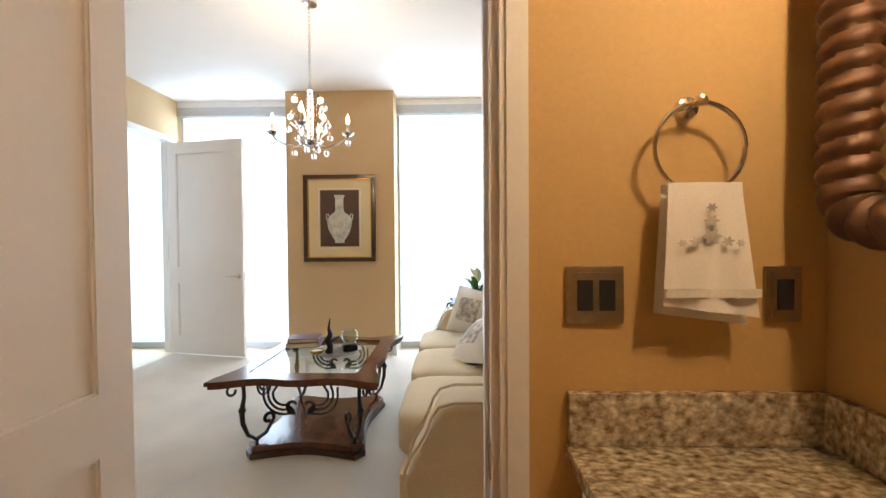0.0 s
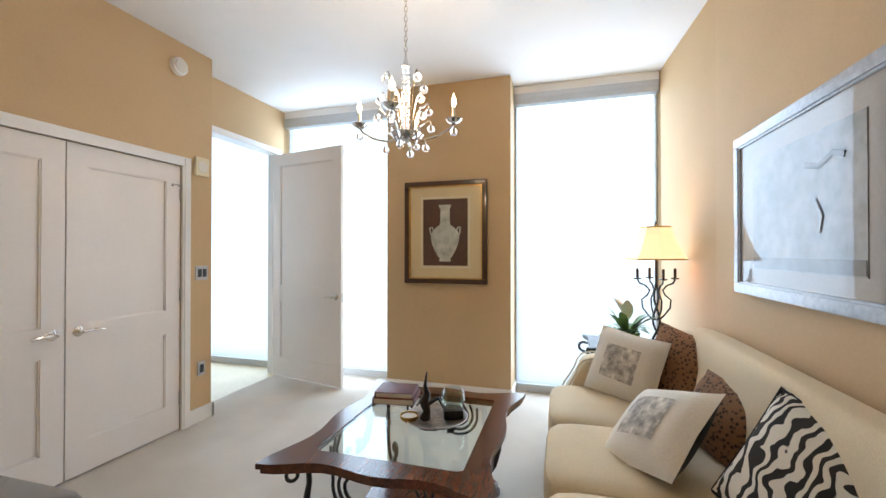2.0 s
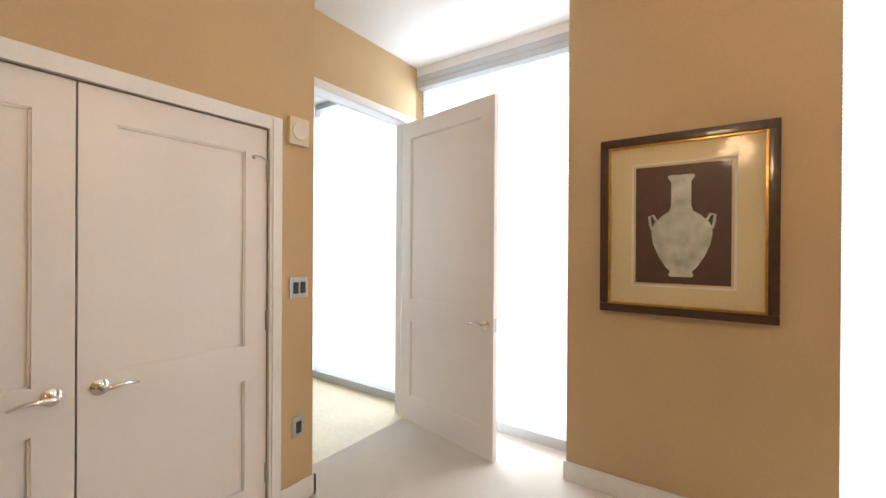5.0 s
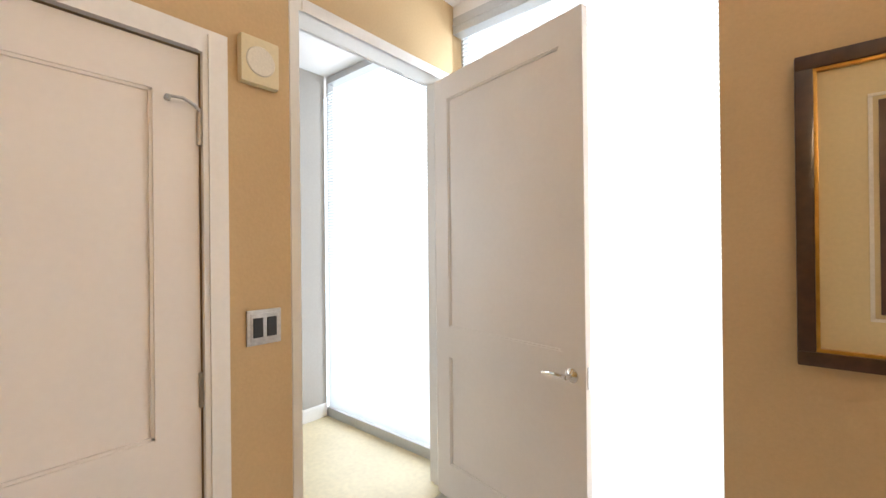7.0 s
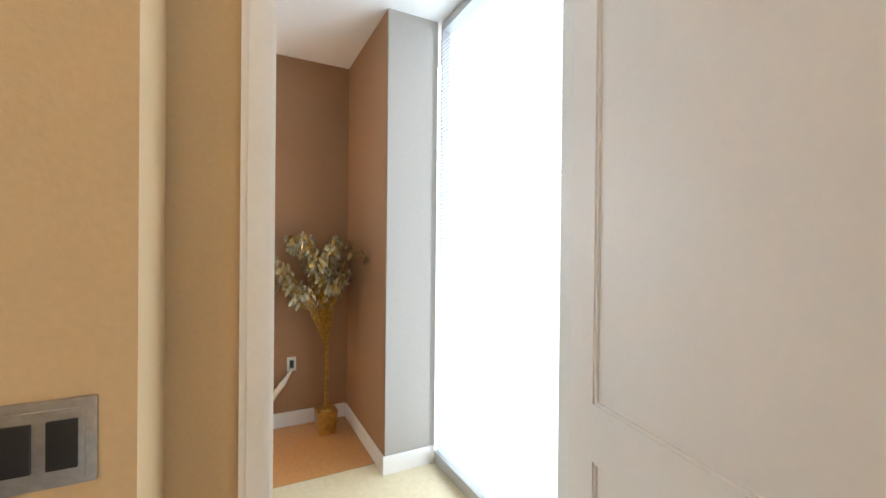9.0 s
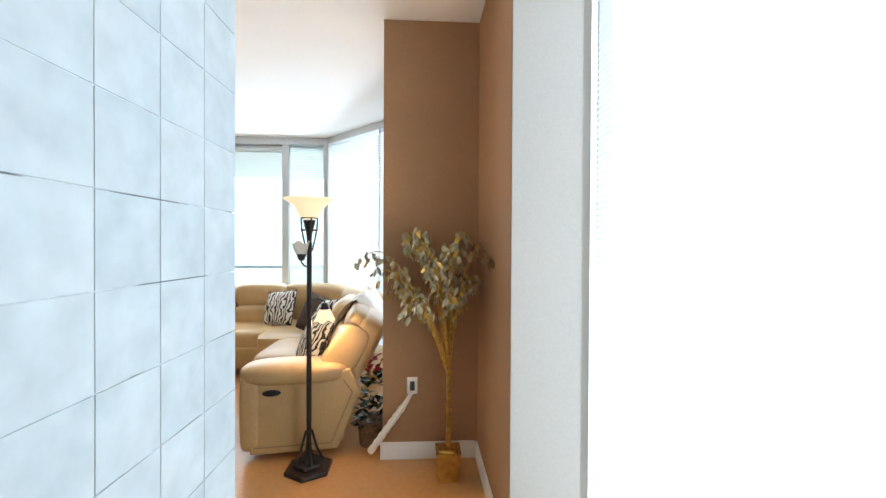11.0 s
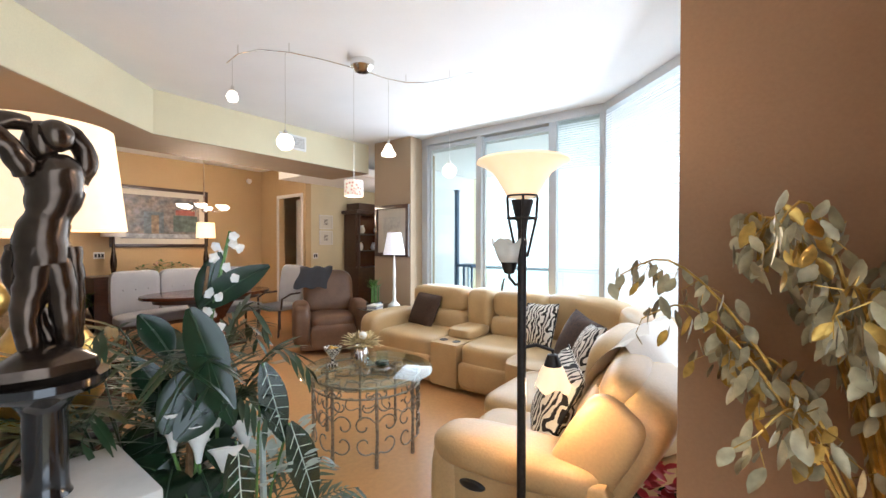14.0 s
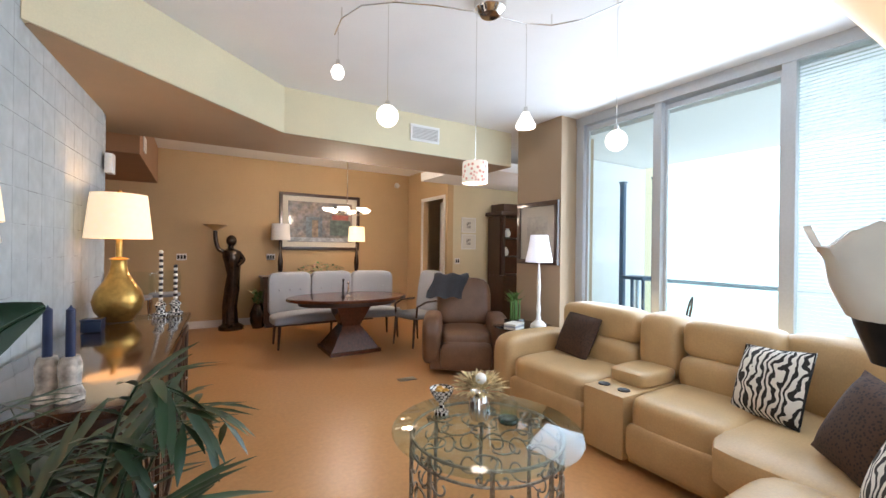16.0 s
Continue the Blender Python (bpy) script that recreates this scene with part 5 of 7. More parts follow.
for x0, x1 in ((-6.90, -6.10),):
    part("base", B(x0, 2.82, 0.04, x1, 3.68, 0.30, bevel=0.02), LEATHER, sec)
    part("seat_cushion", S(x0, 2.76, 0.24, x1, 3.46, 0.50, power=6, n=9), LEATHER, sec)
    part("back_cushion", moved(S(x0, -0.14, 0.0, x1, 0.16, 0.54, power=4.5, n=9), Matrix.Translation((0, 3.50, 0.42)) @ Matrix.Rotation(radians(-10), 4, "X")), LEATHER, sec)
rc = thing("recliner_end", "cream leather recliner end of the sectional with a plump arm", "recliner", (-5.62, 3.30, 0), 7)
part("base", B(-0.42, -0.20, 0.05, 0.20, 0.38, 0.38, bevel=0.03), LEATHER, rc)
sp2 = P([(-0.23, 0.05), (0.34, 0.05), (0.50, 0.44), (0.43, 0.60), (-0.25, 0.55)], 0.20, 0.30, bevel=0.02)
moved(sp2, Matrix(((0, 0, 1, 0), (1, 0, 0, 0), (0, 1, 0, 0), (0, 0, 0, 1))))
part("side_panel", sp2, LEATHER, rc, "leather side panel")
part("panel_seam", T([(0.302, -0.20, 0.10), (0.303, 0.30, 0.10), (0.303, 0.44, 0.44), (0.302, 0.38, 0.53)], 0.004, 5), SEAM, rc, "stitched side seam")
part("arm", S(0.04, -0.31, 0.50, 0.335, 0.42, 0.655, power=3.4, n=12), LEATHER, rc, "plump padded arm")
part("arm_front", S(0.05, -0.30, 0.06, 0.315, -0.16, 0.60, power=5, n=9), LEATHER, rc)
part("seat_cushion", S(-0.50, -0.34, 0.26, 0.07, 0.30, 0.50, power=6, n=10), LEATHER, rc)
lean = Matrix.Translation((0, 0.24, 0.44)) @ Matrix.Rotation(radians(-29), 4, "X")
part("back", moved(S(-0.50, -0.03, 0.0, 0.24, 0.20, 0.60, power=5, n=12), lean), LEATHER, rc, "leather back shell")
for z0, z1, t0 in ((0.03, 0.27, 0.12), (0.24, 0.44, 0.13), (0.41, 0.61, 0.11)):
    part("back_cushion", moved(S(-0.48, -t0, z0, 0.20, 0.05, z1, power=3.2, n=11), lean), LEATHER, rc, "plump horizontal back roll")
for x in (-0.28, 0.0):
    for z in (0.255, 0.425):
        part("tuft_button", blob(bmesh.new(), lean @ Vector((x, -0.095, z)), 0.013, 8), SEAM, rc)
part("wing", moved(S(0.16, -0.12, 0.05, 0.27, 0.12, 0.50, power=4, n=9), lean), LEATHER, rc, "padded side wing")
part("latch", moved(L([(0.001, 0.012), (0.028, 0.012), (0.036, 0.006), (0.038, 0.0), (0.001, 0.0)], (0, 0, 0), 20, "x", 0.6), Matrix.Translation((0.30, -0.09, 0.462)) @ Matrix.Diagonal((1, 1.6, 1, 1))), BLACKP, rc, "black oval recliner latch")
for y in (-0.14, 0.28):
    part("foot", L([(0.02, 0), (0.025, 0.05)], (0.12, y, 0)), BLACKP, rc)
th = thing("white_throw", "white quilted throw over the recliner back", "throw", (0, 0, 0))
bm, n = bmesh.new(), 14
g = []
for i in range(n + 1):
    row = []
    for k in range(n + 1):
        u, v = i / n, k / n
        x = -6.62 + 0.88 * u
        y = 3.50 + 0.52 * v + 0.02 * math.sin(9 * u + 3 * v)
        z = 0.72 + 0.32 * math.sin(min(1, v * 1.9) * math.pi / 2) - 0.85 * max(0, v - 0.52) + 0.012 * math.sin(14 * u + 5 * v)
        row.append(bm.verts.new((x, y, z)))
    g.append(row)
for i in range(n):
    for k in range(n):
        bm.faces.new((g[i][k], g[i + 1][k], g[i + 1][k + 1], g[i][k + 1]))
part("cloth", bm, PALE, th)
cushion("throw_pillow", "dark brown leopard plush pillow on the sectional", BFUR, (-7.62, 0.98, 0.48), 78, (0.44, 0.42), -22, 5, trim=BFUR)
cushion("throw_pillow", "black and white zebra-print pillow on the sectional", ZEBRA, (-7.50, 2.52, 0.48), 68, (0.44, 0.44), -22, -6, trim=BLACKV, group="zebra pillows")
cushion("throw_pillow", "dark brown leopard plush pillow in the sofa corner", BFUR, (-7.08, 2.98, 0.49), 45, (0.46, 0.44), -24, 8)
cushion("throw_pillow", "black and white zebra-print pillow in the sofa corner", ZEBRA, (-6.72, 3.18, 0.49), 30, (0.46, 0.44), -24, -8, trim=BLACKV, group="zebra pillows")
cushion("throw_pillow", "black and white zebra-print pillow on the short sofa leg", ZEBRA, (-5.83, 3.30, 0.48), 28, (0.46, 0.46), -24, 6, trim=BLACKV, group="zebra pillows")

# ---- round glass coffee table ----
ct2 = thing("round_coffee_table", "round glass coffee table on a scrolled pewter iron drum", "table", (-5.95, 1.91, 0))
part("glass_top", L([(0.001, 0.535), (0.475, 0.535), (0.485, 0.541), (0.475, 0.548), (0.001, 0.548)], seg=48), sheet_glass("greenish_table_glass", (0.86, 0.94, 0.91)), ct2)
R = 0.385


def onring(u, z, a0):
    a = a0 + u / R
    return (R * math.cos(a), R * math.sin(a), z)


for z, r in ((0.525, 0.008), (0.455, 0.007)):
    part("hoop", T([(R * math.cos(i * math.pi / 24), R * math.sin(i * math.pi / 24), z) for i in range(49)], r, 6), PEWTER, ct2)
for k in range(8):
    a0 = k * math.pi / 4 + 0.2
    part("leg", T([onring(0, 0.53, a0), onring(0, 0.40, a0), onring(0.004, 0.2, a0), onring(0, 0.0, a0)], [0.010, 0.012, 0.010, 0.014], 7), PEWTER, ct2)
    for m in (-1, 1):
        bm = bmesh.new()
        for pts in ([(0.005, 0.40)] + arc(0.065, 0.41, 0.055, 180, 400, 12, 0.016), [(0.01, 0.30)] + arc(0.085, 0.28, 0.07, 150, -170, 14, 0.02), [(0.005, 0.09)] + arc(0.075, 0.16, 0.075, 230, 510, 14, 0.02), [(0.0, 0.49)] + arc(0.05, 0.485, 0.03, 180, 480, 8, 0.01)):
            tube(bm, [onring(m * u, z, a0) for u, z in pts], 0.0055, 5)
        part("scroll", bm, PEWTER, ct2, "pewter iron scrollwork")
bm = bmesh.new()
for k in range(6):
    a = k * math.pi / 3
    for pts in ([(0.05, 0)] + arc(0.17, 0.04, 0.10, 200, -60, 12, 0.04), [(0.36, 0)] + arc(0.28, -0.05, 0.07, 40, 330, 12, 0.03)):
        tube(bm, [(u * math.cos(a) - v * math.sin(a), u * math.sin(a) + v * math.cos(a), 0.515) for u, v in pts], 0.005, 5)
part("top_scrollwork", bm, PEWTER, ct2, "flat scrollwork under the glass")
CHECK = bpy.data.materials.new("black_white_check")
CHECK.use_nodes = True
_c = CHECK.node_tree.nodes.new("ShaderNodeTexChecker")
_c.inputs["Scale"].default_value = 60
_c.inputs["Color1"].default_value, _c.inputs["Color2"].default_value = (0.75, 0.73, 0.68, 1), (0.015, 0.015, 0.015, 1)
_o = CHECK.node_tree.nodes.new("ShaderNodeTexCoord")
CHECK.node_tree.links.new(_o.outputs["Object"], _c.inputs[0])
CHECK.node_tree.links.new(_c.outputs[0], CHECK.node_tree.nodes["Principled BSDF"].inputs["Base Color"])
CHECK.node_tree.nodes["Principled BSDF"].inputs["Roughness"].default_value = 0.25
vs = thing("flower_vase", "silver vase of dried cream flowers on the glass table", "vase", (-5.97, 1.82, 0.549))
part("vase", L([(0.045, 0), (0.05, 0.01), (0.062, 0.05), (0.055, 0.10), (0.04, 0.13), (0.05, 0.15), (0.045, 0.15), (0.036, 0.13), (0.001, 0.12)], seg=22), CHROME, vs, "silver faceted vase")
STRAW = material("dried_cream_petal", (0.62, 0.50, 0.28), 0.7, grain=0.25, scale=40, blotch=0.2, blotch_scale=20)
bm, rnd = bmesh.new(), random.Random(8)
for k in range(150):
    a, e, r = rnd.uniform(0, 6.283), rnd.uniform(0.05, 1.45), rnd.uniform(0.09, 0.17)
    p1 = Vector((0.02 * math.cos(a), 0.02 * math.sin(a), 0.15))
    p2 = p1 + r * Vector((math.cos(a) * math.cos(e), math.sin(a) * math.cos(e), 0.75 * math.sin(e)))
    leaf_blade(bm, p1.lerp(p2, 0.35), p2, 0.022, fold=0.5, droop=0.01, n=4)
tagged(part("dried_petals", bm, STRAW, vs, "spiky dried cream petals"), kind="stuff")
part("centre_bloom", blob(bmesh.new(), (0.03, 0.05, 0.235), 0.03), PETAL, vs, "pale centre bloom")
gb2 = thing("checked_goblet", "black and white checked goblet on the glass table", "goblet", (-5.83, 1.66, 0.549))
part("cup", L([(0.04, 0), (0.042, 0.012), (0.015, 0.02), (0.013, 0.06), (0.035, 0.08), (0.06, 0.115), (0.068, 0.14), (0.062, 0.14), (0.03, 0.09), (0.001, 0.08)], seg=20), CHECK, gb2)
fl = thing("fruit_bowl_filling", "small red and gold fruits heaped in the goblet", "fruit", (-5.83, 1.66, 0.665))
part("fruits", blob(blob(blob(bmesh.new(), (0.02, 0, 0.0), 0.024), (-0.02, 0.01, 0.0), 0.024), (0, -0.02, 0.008), 0.024), GILTW, fl)
gc = thing("glass_candle", "clear glass candle dish with a green base on the table", "candle", (-6.08, 1.93, 0.549))
part("dish", L([(0.05, 0), (0.055, 0.012), (0.05, 0.022), (0.001, 0.022)]), LEAF, gc, "dark green base")
part("glass_cup", L([(0.045, 0.023), (0.048, 0.10), (0.044, 0.10), (0.041, 0.028), (0.001, 0.026)]), GLASS, gc)

# ---- torchiere ----
fl2 = thing("floor_lamp", "black iron torchiere floor lamp with alabaster glass bowls, lit", "lamp", (-5.20, 3.525, 0))
ALAB = glow("lit_alabaster_glass", (1.0, 0.76, 0.48), 0.6)
ALAB2 = material("alabaster_glass", (0.78, 0.74, 0.66), 0.25, grain=0.06, scale=20, blotch=0.1)
hexa = [(0.155 * math.cos(a * math.pi / 3), 0.155 * math.sin(a * math.pi / 3)) for a in range(6)]
bm = P(hexa, 0, 0.03, bevel=0.008)
prism(bm, [(x * 0.62, y * 0.62) for x, y in hexa], 0.03, 0.06, bevel=0.01)
part("base", bm, IRON, fl2, "black hexagonal base")
part("pole", L([(0.045, 0.06), (0.03, 0.10), (0.018, 0.14), (0.016, 0.2), (0.016, 1.51), (0.02, 1.54), (0.036, 1.60), (0.04, 1.618), (0.001, 1.618)], seg=14), IRON, fl2)
for k in range(4):
    a = k * math.pi / 2 + 0.5
    part("brace", T([(0.018 * math.cos(a), 0.018 * math.sin(a), 1.42), (0.036 * math.cos(a), 0.036 * math.sin(a), 1.50), (0.048 * math.cos(a), 0.048 * math.sin(a), 1.56), (0.052 * math.cos(a), 0.052 * math.sin(a), 1.628)], 0.005, 6), IRON, fl2)
    part("foot_brace", T([(0.09 * math.cos(a), 0.09 * math.sin(a), 0.05), (0.05 * math.cos(a), 0.05 * math.sin(a), 0.14), (0.017 * math.cos(a), 0.017 * math.sin(a), 0.26)], 0.008, 6), IRON, fl2)
for z in (1.555, 1.632):
    part("ring", T([(0.052 * math.cos(i * math.pi / 12), 0.052 * math.sin(i * math.pi / 12), z) for i in range(25)], 0.004, 5), IRON, fl2)
part("bowl", L([(0.02, 1.622), (0.052, 1.632), (0.074, 1.668), (0.10, 1.712), (0.14, 1.742), (0.16, 1.75), (0.156, 1.757), (0.13, 1.75), (0.088, 1.722), (0.06, 1.677), (0.001, 1.647)], seg=32), ALAB, fl2, "lit alabaster glass bowl")
for z, dx, dy, lit in ((1.43, 0.0, -0.05, 0), (1.0, -0.088, 0.078, 1)):
    s = -1 if lit else 1
    arm = part("arm", T([(0, 0, z - 0.10 * s), (dx * 0.4, dy * 0.5, z - 0.11 * s), (dx, dy, z - 0.085 * s), (dx, dy, z - 0.05 * s)], 0.006, 6), IRON, fl2)
    part("cup", L([(0.001, z - 0.075 * s), (0.018, z - 0.07 * s), (0.03, z - 0.035 * s), (0.032, z - 0.025 * s), (0.001, z - 0.03 * s)], (dx, dy, 0), 14), IRON, arm)
    bm = bmesh.new()
    prof = [(0.012, -0.04), (0.035, -0.028), (0.048, 0.0), (0.056, 0.03), (0.066, 0.045), (0.06, 0.046), (0.044, 0.0), (0.001, -0.025)]
    lathe(bm, [(r, z + h * s) for r, h in prof], (dx, dy, 0), 24)
    for v in bm.verts:
        a = math.atan2(v.co.y - dy, v.co.x - dx)
        if (v.co.z - z) * s > 0.02:
            v.co.z += s * 0.012 * math.cos(5 * a)
    bmesh.ops.recalc_face_normals(bm, faces=bm.faces[:])
    part("tulip_shade", bm, ALAB if lit else ALAB2, arm, "glowing glass tulip shade" if lit else "white ruffled glass tulip shade")

# ---- gilded tree ----
gt = thing("gilded_tree", "dry tree with pale gilded leaves in a square gold pot", "plant", (-5.08, 4.42, 0))
bm = bmesh.new()
lo, hi = 0.062, 0.078
vs1 = [bm.verts.new((sx * lo, sy * lo, 0)) for sx, sy in ((-1, -1), (1, -1), (1, 1), (-1, 1))]
vs2 = [bm.verts.new((sx * hi, sy * hi, 0.18)) for sx, sy in ((-1, -1), (1, -1), (1, 1), (-1, 1))]
vs3 = [bm.verts.new((sx * hi * 0.88, sy * hi * 0.88, 0.18)) for sx, sy in ((-1, -1), (1, -1), (1, 1), (-1, 1))]
vs4 = [bm.verts.new((sx * hi * 0.86, sy * hi * 0.86, 0.16)) for sx, sy in ((-1, -1), (1, -1), (1, 1), (-1, 1))]
for a, b in ((vs1, vs2), (vs2, vs3), (vs3, vs4)):
    for i in range(4):
        bm.faces.new((a[i], a[(i + 1) % 4], b[(i + 1) % 4], b[i]))
bm.faces.new(vs1[::-1])
bm.faces.new(vs4)
part("pot", bm, GOLD, gt, "square gold pot")
part("moss", S(-0.066, -0.066, 0.15, 0.066, 0.066, 0.20, power=3, n=6), GILTW, gt, "gold shredded filler")
bm = T([(0, 0, 0.17), (0.012, 0, 0.3), (-0.012, 0.008, 0.42), (0.012, 0, 0.55), (0.0, 0, 0.68)], [0.018, 0.014, 0.015, 0.013, 0.012], 7)
tube(bm, [(0.014, 0.006, 0.17), (-0.012, 0.012, 0.3), (0.016, -0.006, 0.42), (-0.012, 0.006, 0.55), (0.01, 0.01, 0.68)], [0.012, 0.010, 0.011, 0.010, 0.008], 6)
rnd = random.Random(21)
tips, dark = [], []


def twig(rx, ry, h, n, into):
    """One bending branch with drooping leaf points along its outer part."""
    pts = [Vector((0, 0, 0.64)), Vector((rx * 0.22, ry * 0.22, 0.64 + (h - 0.64) * 0.4)), Vector((rx * 0.55, ry * 0.55, 0.64 + (h - 0.64) * 0.8)), Vector((rx * 0.88, ry * 0.88, h)), Vector((rx * 1.15, min(ry * 1.15, 0.17), h - 0.05))]
    pts = curved(pts, 4)
    tube(bm, pts, [0.0075 - 0.006 * i / len(pts) for i in range(len(pts))], 5)
    for q in range(n):
        u = rnd.uniform(0.42, 1.0) * (len(pts) - 1.001)
        i = int(u)
        c = pts[i].lerp(pts[i + 1], u - i)
        e = c + Vector((rnd.uniform(-0.045, 0.045), rnd.uniform(-0.045, 0.045), rnd.uniform(-0.05, 0.03)))
        e.y = min(e.y, 0.19)
        if q % 3 == 0:
            tube(bm, [c, e], 0.0012, 4)
        into.append(e)


for k in range(21):
    a = k * 2.4 + rnd.uniform(-0.3, 0.3)
    r = rnd.uniform(0.12, 0.32)
    rx, ry = r * math.cos(a) * 0.95, min(r * math.sin(a) * 1.0 - 0.08, 0.14)
    if rx < -0.17 and ry > -0.42:
        rx = -0.17
    twig(rx, ry, rnd.uniform(1.10, 1.56), 42, tips)
twig(-0.12, -0.50, 1.42, 34, tips)
twig(-0.08, -0.44, 1.30, 30, tips)
twig(0.36, 0.14, 1.46, 26, dark)
part("trunk", bm, GILTW, gt, "twisted gold trunk and branches")
GILTD = material("dark_bronzed_leaf", (0.16, 0.09, 0.03), 0.4, 0.3, grain=0.3, scale=30, blotch=0.3, blotch_scale=10)
for name, pick, mt, text in (("leaves", [p0 for i, p0 in enumerate(tips) if i % 5], GILT, "pale gilded drooping leaves"), ("gold_leaves", [p0 for i, p0 in enumerate(tips) if i % 5 == 0], GILTW, "bright gold leaves"), ("dark_leaves", dark, GILTD, "dark bronzed leaves")):
    bm = bmesh.new()
    for q in pick:
        a = rnd.uniform(0, 6.283)
        dd = Vector((0.024 * math.cos(a), 0.024 * math.sin(a), -0.035 - rnd.uniform(0, 0.02)))
        leaf_blade(bm, q, q + dd, rnd.uniform(0.018, 0.034), up=(math.sin(a), math.cos(a), rnd.uniform(-0.4, 0.6)), fold=0.2, droop=rnd.uniform(-0.01, 0.01), n=4)
    tagged(part(name, bm, mt, gt, text), kind="stuff")
wall_plate("wall_outlet", "white outlet plate on the brown wall", (-5.319, 4.19, 0.50), 90, 0.07, 0.115, 1, WHITEP)
cd = thing("cord_cover", "gathered cream fabric cord cover hanging from the outlet", "cord", (0, 0, 0))
part("sleeve", T([(-5.29, 4.19, 0.47), (-5.285, 4.15, 0.40)] + [(-5.285 - 0.004 * (k % 2), 4.13 - 0.016 * k, 0.37 - 0.022 * k) for k in range(15)], [0.012, 0.018] + [0.021 + 0.006 * (k % 2) for k in range(15)], 8), PALE, cd)

# ---- red flowering plant behind the recliner ----
rp2 = thing("red_flowering_plant", "dark leafy plant with red flowers in a wicker pot", "plant", (-5.56, 3.90, 0))
part("pot", L([(0.10, 0), (0.12, 0.18), (0.11, 0.18), (0.001, 0.16)]), BASKET, rp2)
bm, bm2, rnd = bmesh.new(), bmesh.new(), random.Random(5)
for k in range(120):
    a, z, r = rnd.uniform(0, 6.28), rnd.uniform(0.1, 0.5), rnd.uniform(0.04, 0.17)
    b = Vector((r * math.cos(a), r * math.sin(a) * 0.7, z))
    leaf_blade(bm, b, b + Vector((0.07 * math.cos(a), 0.07 * math.sin(a), rnd.uniform(-0.03, 0.05))), 0.045, n=4)
for k in range(26):
    a = rnd.uniform(0, 6.28)
    b = Vector((0.05 * math.cos(k), 0.05 * math.sin(k), 0.53 + 0.03 * (k % 4)))
    leaf_blade(bm2, b, b + Vector((0.06 * math.cos(a), 0.06 * math.sin(a), 0.02)), 0.04, n=4)
tagged(part("leaves", bm, LEAF, rp2, "dark green leaves"), kind="stuff")
part("petals", bm2, material("red_petal", (0.45, 0.02, 0.03), 0.5, grain=0.2, scale=30), rp2, "red petals")

# ---- console, lamps and decor along the plaster wall ----
CA = -93.15  # the wall runs a little off the y axis


def along(u, off=0.0):
    """Plan point u metres from the wall's near corner towards the dining room, off metres in front of it."""
    a = radians(CA)
    dx, dy = math.cos(a), math.sin(a)
    return (-3.765 + dx * u + dy * off, 3.66 + dy * u - dx * off)


def oncons(u, off, z):
    x, y = along(u, off)
    return (x, y, z)


cs = thing("console_cabinet", "dark espresso console cabinet with lattice doors along the wall", "cabinet", oncons(2.90, 0.05, 0), CA)
# local x runs along the wall, local y away from the wall is -y
LEN, DEP = 2.08, 0.60
part("body", B(-LEN / 2, -DEP + 0.03, 0.08, LEN / 2, 0, 0.885, bevel=0.006), DARKW, cs)
part("top", B(-LEN / 2 - 0.03, -DEP, 0.886, LEN / 2 + 0.03, 0.005, 0.925, bevel=0.008), material("polished_espresso_wood", (0.05, 0.021, 0.012), 0.13, grain=0.2, scale=16, blotch=0.25, blotch_scale=4, stretch=(1, 8, 8), coat=0.8), cs, "polished dark top")
part("plinth", B(-LEN / 2 + 0.02, -DEP + 0.06, 0.0, LEN / 2 - 0.02, -0.02, 0.08), DARKW, cs)
for k in range(4):
    x0 = -LEN / 2 + 0.04 + k * 0.505
    dr = part("cabinet_door", frame_bars(0.24, 0.36, 0.04, -0.02, 0), DARKW, cs)
    dr.matrix_basis = Matrix.Translation((x0 + 0.243, -DEP + 0.03, 0.48))
    for s in (-1, 1):
        part("lattice_bar", T([(-0.2 * s, -0.012, -0.32), (0.2 * s, -0.012, 0.32)], 0.008, 6), DARKW, dr, "crossed lattice bar")
    part("knob", blob(bmesh.new(), (0.0, -0.022, 0.0), 0.013), CHROME, dr, "small metal knob")


def gourd_lamp(at):
    """A gold gourd lamp with a drum shade."""
    t = thing("table_lamp", "gold gourd table lamp with a white drum shade, lit", "lamp", at, group="gold gourd lamps")
    part("body", L([(0.001, 0), (0.085, 0.0), (0.095, 0.015), (0.135, 0.07), (0.15, 0.14), (0.13, 0.21), (0.085, 0.28), (0.055, 0.34), (0.045, 0.40), (0.048, 0.425), (0.06, 0.43), (0.05, 0.44), (0.02, 0.445), (0.02, 0.57), (0.001, 0.57)], seg=32), GOLD, t, "antique gold gourd body")
    part("shade", L([(0.195, 0.575), (0.162, 0.885), (0.159, 0.885), (0.192, 0.575)], seg=40), DRUMSH, t, "white drum shade glowing warm")
    part("harp", T([(0, 0, 0.57), (0, 0, 0.895)], 0.006), GOLD, t)
    part("finial", blob(bmesh.new(), (0, 0, 0.905), 0.014), GOLD, t)
    return t


DRUMSH = glow("lit_white_drum", (1.0, 0.80, 0.52), 0.55)
gourd_lamp((-4.20, -0.05, 0.927))
nt = thing("lamp_table", "dark round pedestal table among the plants", "table", (-4.15, 2.48, 0))
part("tabletop", L([(0.001, 0.895), (0.19, 0.895), (0.20, 0.91), (0.19, 0.926), (0.001, 0.926)], seg=28), DARKW, nt)
part("pedestal", L([(0.14, 0), (0.15, 0.03), (0.05, 0.08), (0.04, 0.5), (0.06, 0.8), (0.12, 0.893), (0.001, 0.894)]), DARKW, nt)
gourd_lamp((-4.15, 2.48, 0.928))


